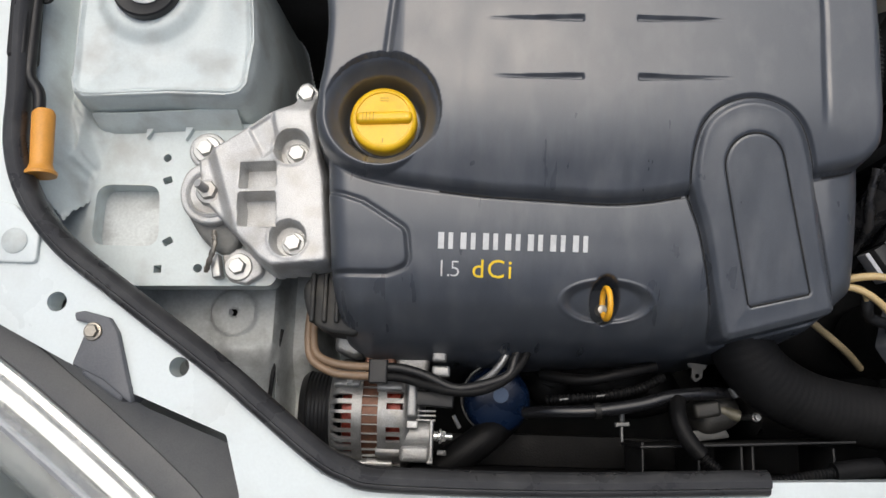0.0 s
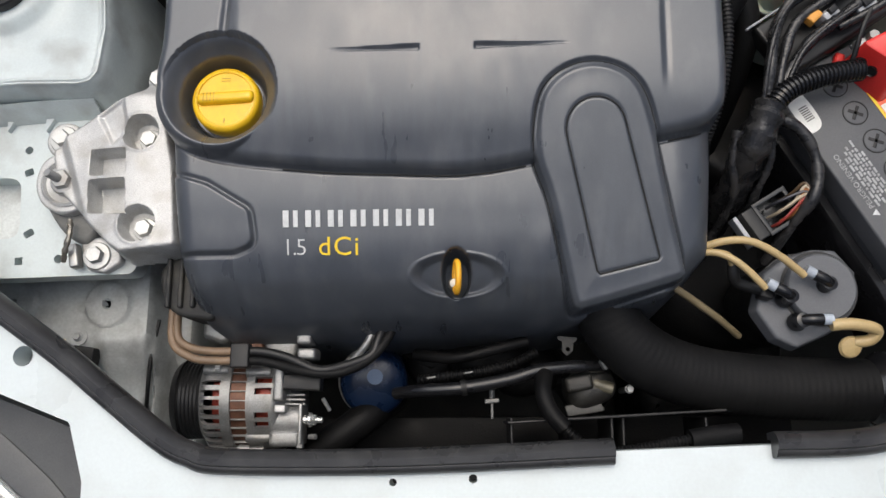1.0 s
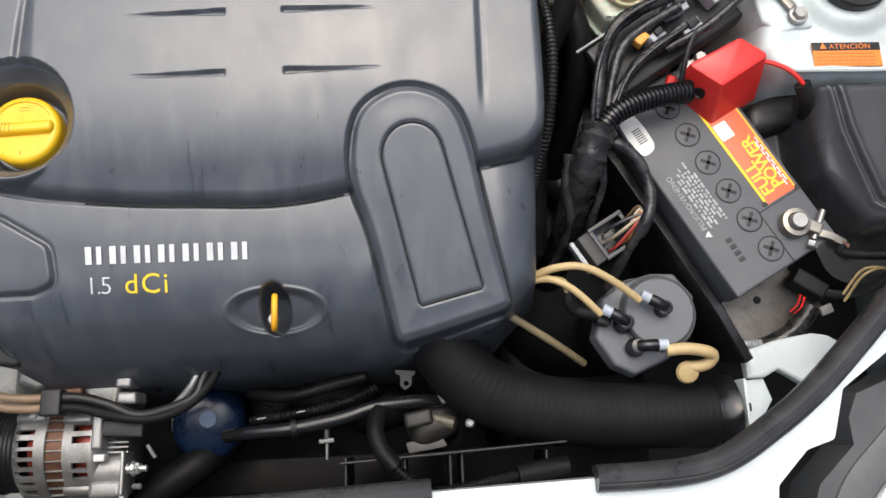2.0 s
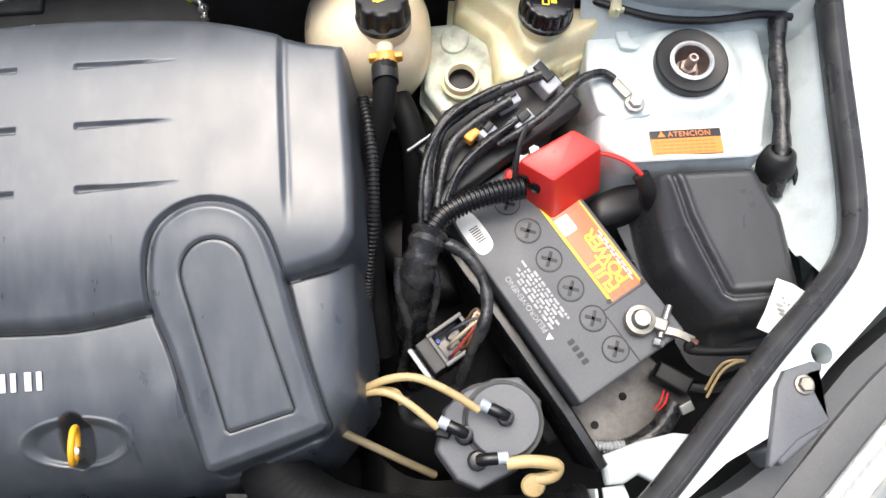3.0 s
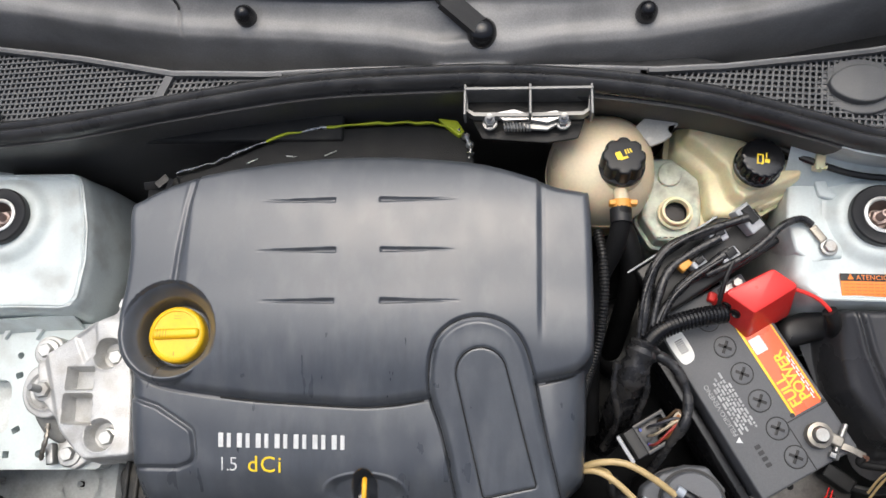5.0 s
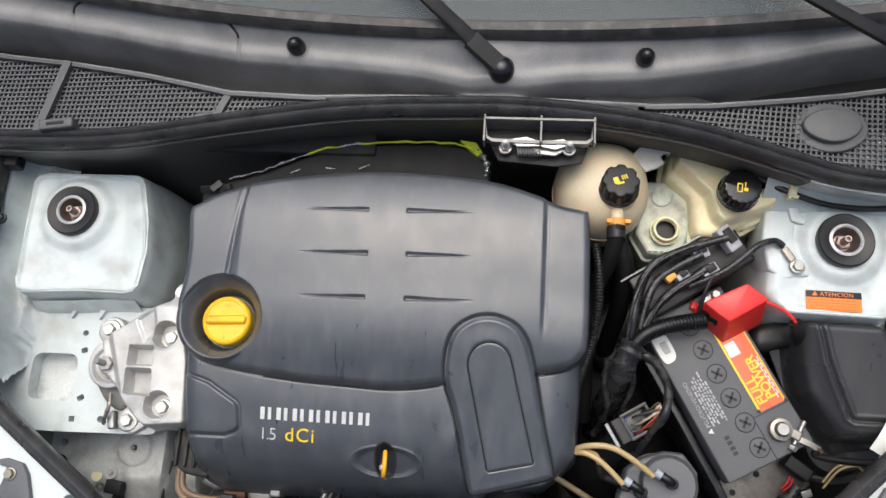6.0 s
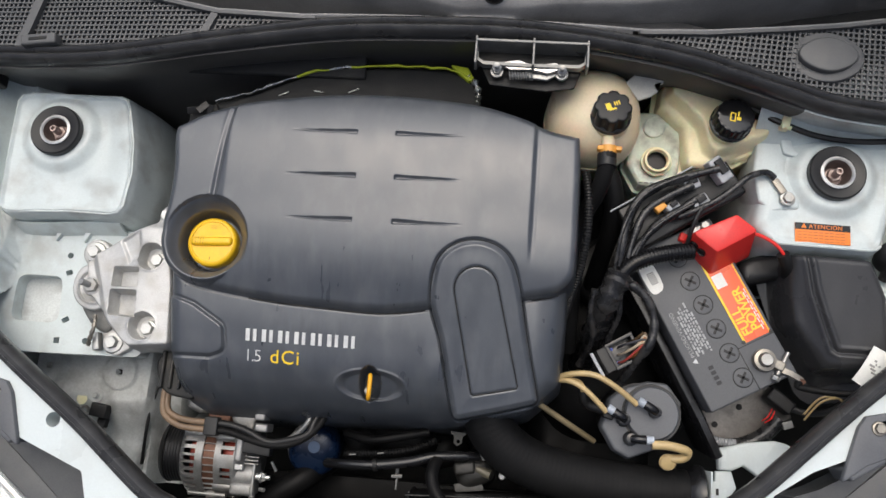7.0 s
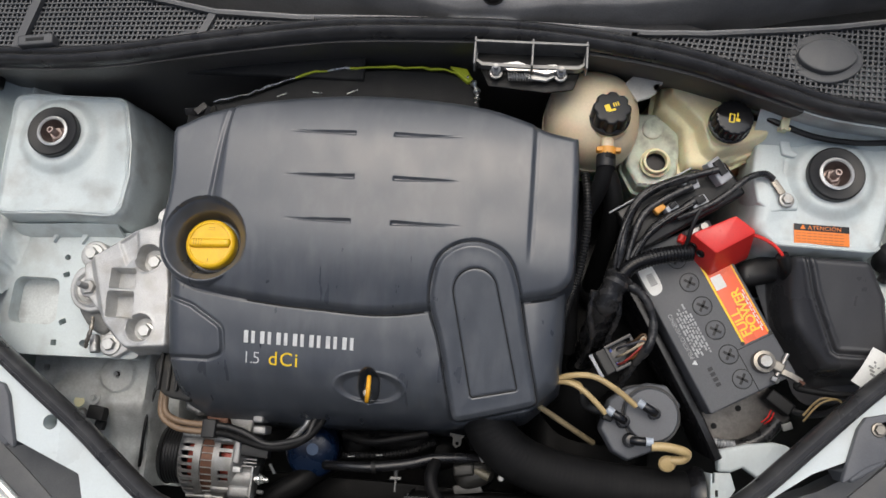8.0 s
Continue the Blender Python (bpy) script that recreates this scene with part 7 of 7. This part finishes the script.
def headlamp(side):
    """The lamp body and its glazed front, seen from behind and above."""
    s = side
    off = 0.028 if s > 0 else 0.0
    t = thing("headlight", "clear headlight with a black rear housing", "headlight", "headlights", at=(s * 0.55 + off, -0.05, 0.70))
    def fx(P):
        return [(s * x + off, y) for x, y in P]
    if s < 0:
        front = fx([(0.84, 0.080), (0.76, 0.046), (0.70, 0.016), (0.651, -0.016), (0.612, -0.045), (0.573, -0.075), (0.514, -0.123), (0.470, -0.165), (0.44, -0.22)])
        back = fx([(0.40, -0.22), (0.412, -0.130), (0.430, -0.080), (0.517, -0.047), (0.600, -0.002), (0.624, 0.016), (0.656, 0.020), (0.74, 0.060), (0.84, 0.12)])
    else:
        front = [(0.84, 0.13), (0.76, 0.088), (0.70, 0.050), (0.650, 0.010), (0.607, -0.028), (0.573, -0.059), (0.532, -0.097), (0.500, -0.132), (0.47, -0.20)]
        back = [(0.425, -0.20), (0.455, -0.110), (0.492, -0.075), (0.490, -0.049), (0.500, -0.027), (0.534, -0.014), (0.571, 0.007), (0.610, 0.045), (0.66, 0.088), (0.74, 0.14), (0.84, 0.18)]
    line = [Vector((x, y, 0)) for x, y in crv(front, 6, False)]
    top = lambda y: 0.846 + 0.10 * min(0.0, y)
    part("housing", sheet([(p.x, p.y) for p in line] + back, [], lambda x, y: top(y), 0.06), LAMPCASE, t, "dark grey plastic rear housing")
    edge = [Vector((p.x, p.y, top(p.y) + 0.002)) for p in line]
    part("housing_step", loft(edge, [(-0.034, -0.003), (-0.032, 0.002), (-0.016, 0.0045), (-0.003, 0.004), (0.0, 0.001)], 0.003, s), LAMPCASE, t, "grey flange round the lens")
    part("lens", loft(edge, [(0.0, 0.001), (0.006, 0.005), (0.020, 0.001), (0.045, -0.012), (0.075, -0.036), (0.105, -0.072), (0.130, -0.120)], 0.003, s), LENS, t, "clear curved lens", angle=180).visible_shadow = False
    wave = [(0.001, -0.010), (0.012, -0.006), (0.020, -0.012), (0.023, -0.020), (0.036, -0.019), (0.044, -0.026), (0.046, -0.034), (0.064, -0.040), (0.070, -0.056), (0.090, -0.066), (0.112, -0.110)]
    part("reflector", loft(edge, wave, 0.003, s), CHROME, t, "bright chromed reflector", angle=30)
    part("inner_trim", loft(edge, [(0.050, -0.022), (0.056, -0.018), (0.062, -0.024)], 0.003, s), LIGHTGREY, t, "pale grey trim band", angle=30)
    ox, oy = (0.002, 0.041) if s > 0 else (0.0, -0.002)
    b = thing("headlight_bracket", "grey plastic bracket with a brass-coloured bolt", "bracket", "headlight brackets", at=(s * 0.55 + off, 0.02, 0.895))
    Q = rnd(fx([(0.573, 0.036), (0.576, 0.044), (0.566, 0.046), (0.541, 0.040), (0.531, 0.026), (0.508, -0.044), (0.540, -0.020), (0.572, -0.006), (0.560, 0.034)]), 0.003)
    Q = [(q[0] + ox, q[1] + oy) for q in Q]
    part("tongue", slab(Q, 0.893, 0.901, 0.002), SLATE, b)
    part("leg", box(0.050, 0.018, 0.05, pose(s * 0.538 + off + ox, -0.020 + oy, 0.850, 0, 0, 32 * s), 0.004), SLATE, b)
    part("bolt", hexhead(0.0068, 0.006, pose(s * 0.555 + off + ox, 0.026 + oy, 0.9015), 0.0092), BRASS, b, "brass-coloured bolt")


def left_bits():
    t = thing("bonnet_prop", "black bonnet prop rod with an orange grip", "bonnet prop", at=(-0.62, 0.22, 0.89))
    part("rod", tube([(-0.650, 0.42, 0.895), (-0.646, 0.36, 0.897), (-0.643, 0.31, 0.899), (-0.640, 0.286, 0.900), (-0.628, 0.268, 0.901), (-0.625, 0.245, 0.900), (-0.622, 0.20, 0.898)], 0.0062, 10), BLACK, t)
    part("grip", lathe([(0, 0), (0.0155, 0), (0.0160, 0.003), (0.0125, 0.007), (0.0110, 0.012), (0.0115, 0.066), (0.0095, 0.070), (0, 0.070)], 20, pose(-0.616, 0.180, 0.897, -90, 0, 5)), ORANGE, t, "orange plastic grip")
    part("pivot", merge(box(0.020, 0.090, 0.030, pose(-0.657, 0.350, 0.880, 0, 0, 4), 0.004), hexhead(0.007, 0.007, pose(-0.640, 0.382, 0.893), 0.009)), BLACK, t, "black prop bracket")
    t.location.x -= 0.014
    p = thing("wing_end_plate", "white plate bolted to the wing rail", "body panel", at=(-0.665, 0.12, 0.9))
    part("plate", slab(rnd([(-0.73, 0.165), (-0.652, 0.150), (-0.622, 0.125), (-0.622, 0.090), (-0.73, 0.090)], 0.006), 0.890, 0.898, 0.002), WHITE, p)
    part("bolt", lathe([(0, 0), (0.012, 0), (0.013, 0.001), (0.010, 0.003), (0, 0.003)], 24, pose(-0.646, 0.112, 0.898)), SILVER, p)
    f = thing("heat_shield", "crumpled foil and dark heat shield behind the engine", "heat shield", at=(-0.13, 0.47, 0.85))
    E = crv([(-0.349, 0.432), (-0.31, 0.450), (-0.263, 0.464), (-0.232, 0.478), (-0.17, 0.502), (-0.097, 0.513), (-0.03, 0.516), (0.024, 0.513), (0.055, 0.495), (0.066, 0.470)], 5, False)
    inner = [(x, y - 0.06) for x, y in E]
    part("shield", slab([tuple(q) for q in E] + inner[::-1], 0.87, 0.900, 0.004), FELT, f)
    P3 = [(p[0], p[1] + 0.001 * math.sin(i * 2.3), 0.9075 + 0.0012 * math.sin(i * 1.7)) for i, p in enumerate(E)]
    flat = [(-0.0025, -0.004), (0.0025, -0.004), (0.003, 0.004), (0.0, 0.006), (-0.003, 0.004)]
    part("foil_edge", sweep(P3[5:26], flat, scale=lambda u: 0.36 + 0.22 * math.sin(u * 23) * math.sin(u * 9)), FOIL, f, "torn silver foil edge")
    part("tape_edge", sweep(P3[18:40], flat, scale=lambda u: 0.42 + 0.1 * math.sin(u * 30)), FLUOR, f, "yellow-green tape edge")
    part("tape_end", slab(rnd([(0.018, 0.522), (0.045, 0.518), (0.056, 0.500), (0.046, 0.498), (0.034, 0.508)], 0.002), 0.900, 0.909, 0.002), FLUOR, f, "yellow-green tape end")
    part("foil_flap", tube([(0.046, 0.506, 0.904), (0.056, 0.496, 0.908), (0.062, 0.482, 0.904), (0.060, 0.472, 0.898)], 0.004, 8, lambda u: 1 + 0.5 * math.sin(u * 25)), FOIL, f, "crumpled foil flap")
    for k, (x, y) in enumerate(((-0.215, 0.468), (-0.165, 0.474), (-0.115, 0.478))):
        part("foil_scrap", box(0.017, 0.0016, 0.002, pose(x, y, 0.901, 0, 0, 25 - 30 * (k % 2)), 0.001), FOIL, f)
    part("film", merge(*[box(0.022 - 0.004 * k, 0.010, 0.0012, pose(-0.338 + 0.012 * k, 0.434 + 0.004 * (k % 2), 0.908 + 0.002 * k, 35 - 30 * k, 25 - 22 * k, 20 + 25 * k), 0.0005) for k in range(4)]), BLACK, f, "crumpled grey plastic film")
    s = thing("tower_flange", "narrow folded flange at the strut tower foot", "body panel", at=(-0.52, 0.265, 0.815), kind="structure")
    lean = [(-0.0017, 0.0), (0.0017, 0.0), (-0.0085, 0.027), (-0.0110, 0.0295), (-0.0128, 0.0275), (-0.0119, 0.026)]
    part("flange", sweep([(x, 0.262 + 0.004 * math.sin((x + 0.53) * 20), 0.8155) for x in np.linspace(-0.612, -0.452, 12)], lean), SILVER, s)
    for x in (-0.556, -0.512):
        part("gusset", slab(rnd([(x - 0.004, 0.264), (x + 0.006, 0.264), (x - 0.003, 0.248)], 0.001), 0.8152, 0.822, 0.001), SILVER, s)
    h = thing("wall_plug", "small black rubber plug on the bulkhead", "plug", at=(-0.66, 0.475, 0.90))
    part("plug", box(0.03, 0.02, 0.02, pose(-0.655, 0.470, 0.885), 0.004), BLACK, h)
    low = lambda x, y: float(low_left(np.array([x]), np.array([y]))[0])
    g = thing("loose_connector", "small black connector on the lower inner panel", "connector", at=(-0.490, 0.006, 0.735))
    part("plug", merge(box(0.026, 0.020, 0.018, pose(-0.488, 0.006, 0.728, 0, 0, -8), 0.002), box(0.014, 0.014, 0.012, pose(-0.486, -0.012, 0.722, 0, 0, -8), 0.002)), BLACK, g)
    part("ring", lathe([(0.004, 0), (0.007, 0), (0.007, 0.003), (0.004, 0.003)], 16, pose(-0.510, 0.006, 0.740, 20)), STEEL, g)
    b = thing("panel_bolt", "small bolt with washer on the lower inner panel", "bolt", at=(-0.499, 0.028, low(-0.499, 0.028)))
    part("bolt", merge(lathe([(0, 0), (0.0105, 0), (0.0105, 0.002), (0, 0.002)], 22, pose(-0.499, 0.028, low(-0.499, 0.028))), hexhead(0.0045, 0.005, pose(-0.499, 0.028, low(-0.499, 0.028) + 0.002), 0.006)), GREYPAINT, b)
    d = thing("pale_patch", "round pale tape patch on the lower panel", "patch", at=(-0.522, 0.021, low(-0.522, 0.021)))
    part("patch", lathe([(0, 0), (0.0085, 0), (0.0085, 0.0008), (0, 0.0008)], 22, pose(-0.522, 0.021, low(-0.522, 0.021) + 0.0006)), IVORY, d)
    k = thing("panel_clip", "black plastic clip on the lower panel", "clip", at=(-0.578, 0.038, 0.735))
    part("clip", tube([(-0.588, 0.046, 0.738), (-0.576, 0.044, 0.742), (-0.571, 0.034, 0.740), (-0.572, 0.026, 0.734)], 0.004, 8), BLACK, k)
    # black tube along the panel's slot, painting its shade
    part("slot_shade", tube([(-0.4140, 0.050, low(-0.4140, 0.050) + 0.004), (-0.4205, 0.0, low(-0.4205, 0.0) + 0.004), (-0.4290, -0.070, low(-0.4290, -0.070) + 0.004)], 0.0026, 8), BLACK, k, "black strip painting the dark of the panel slot")


engine_mount()
alternator()
oil_filter()
pipes()
front_clutter()
intake_hose()
fuel_filter()
headlamp(-1)
headlamp(1)
left_bits()
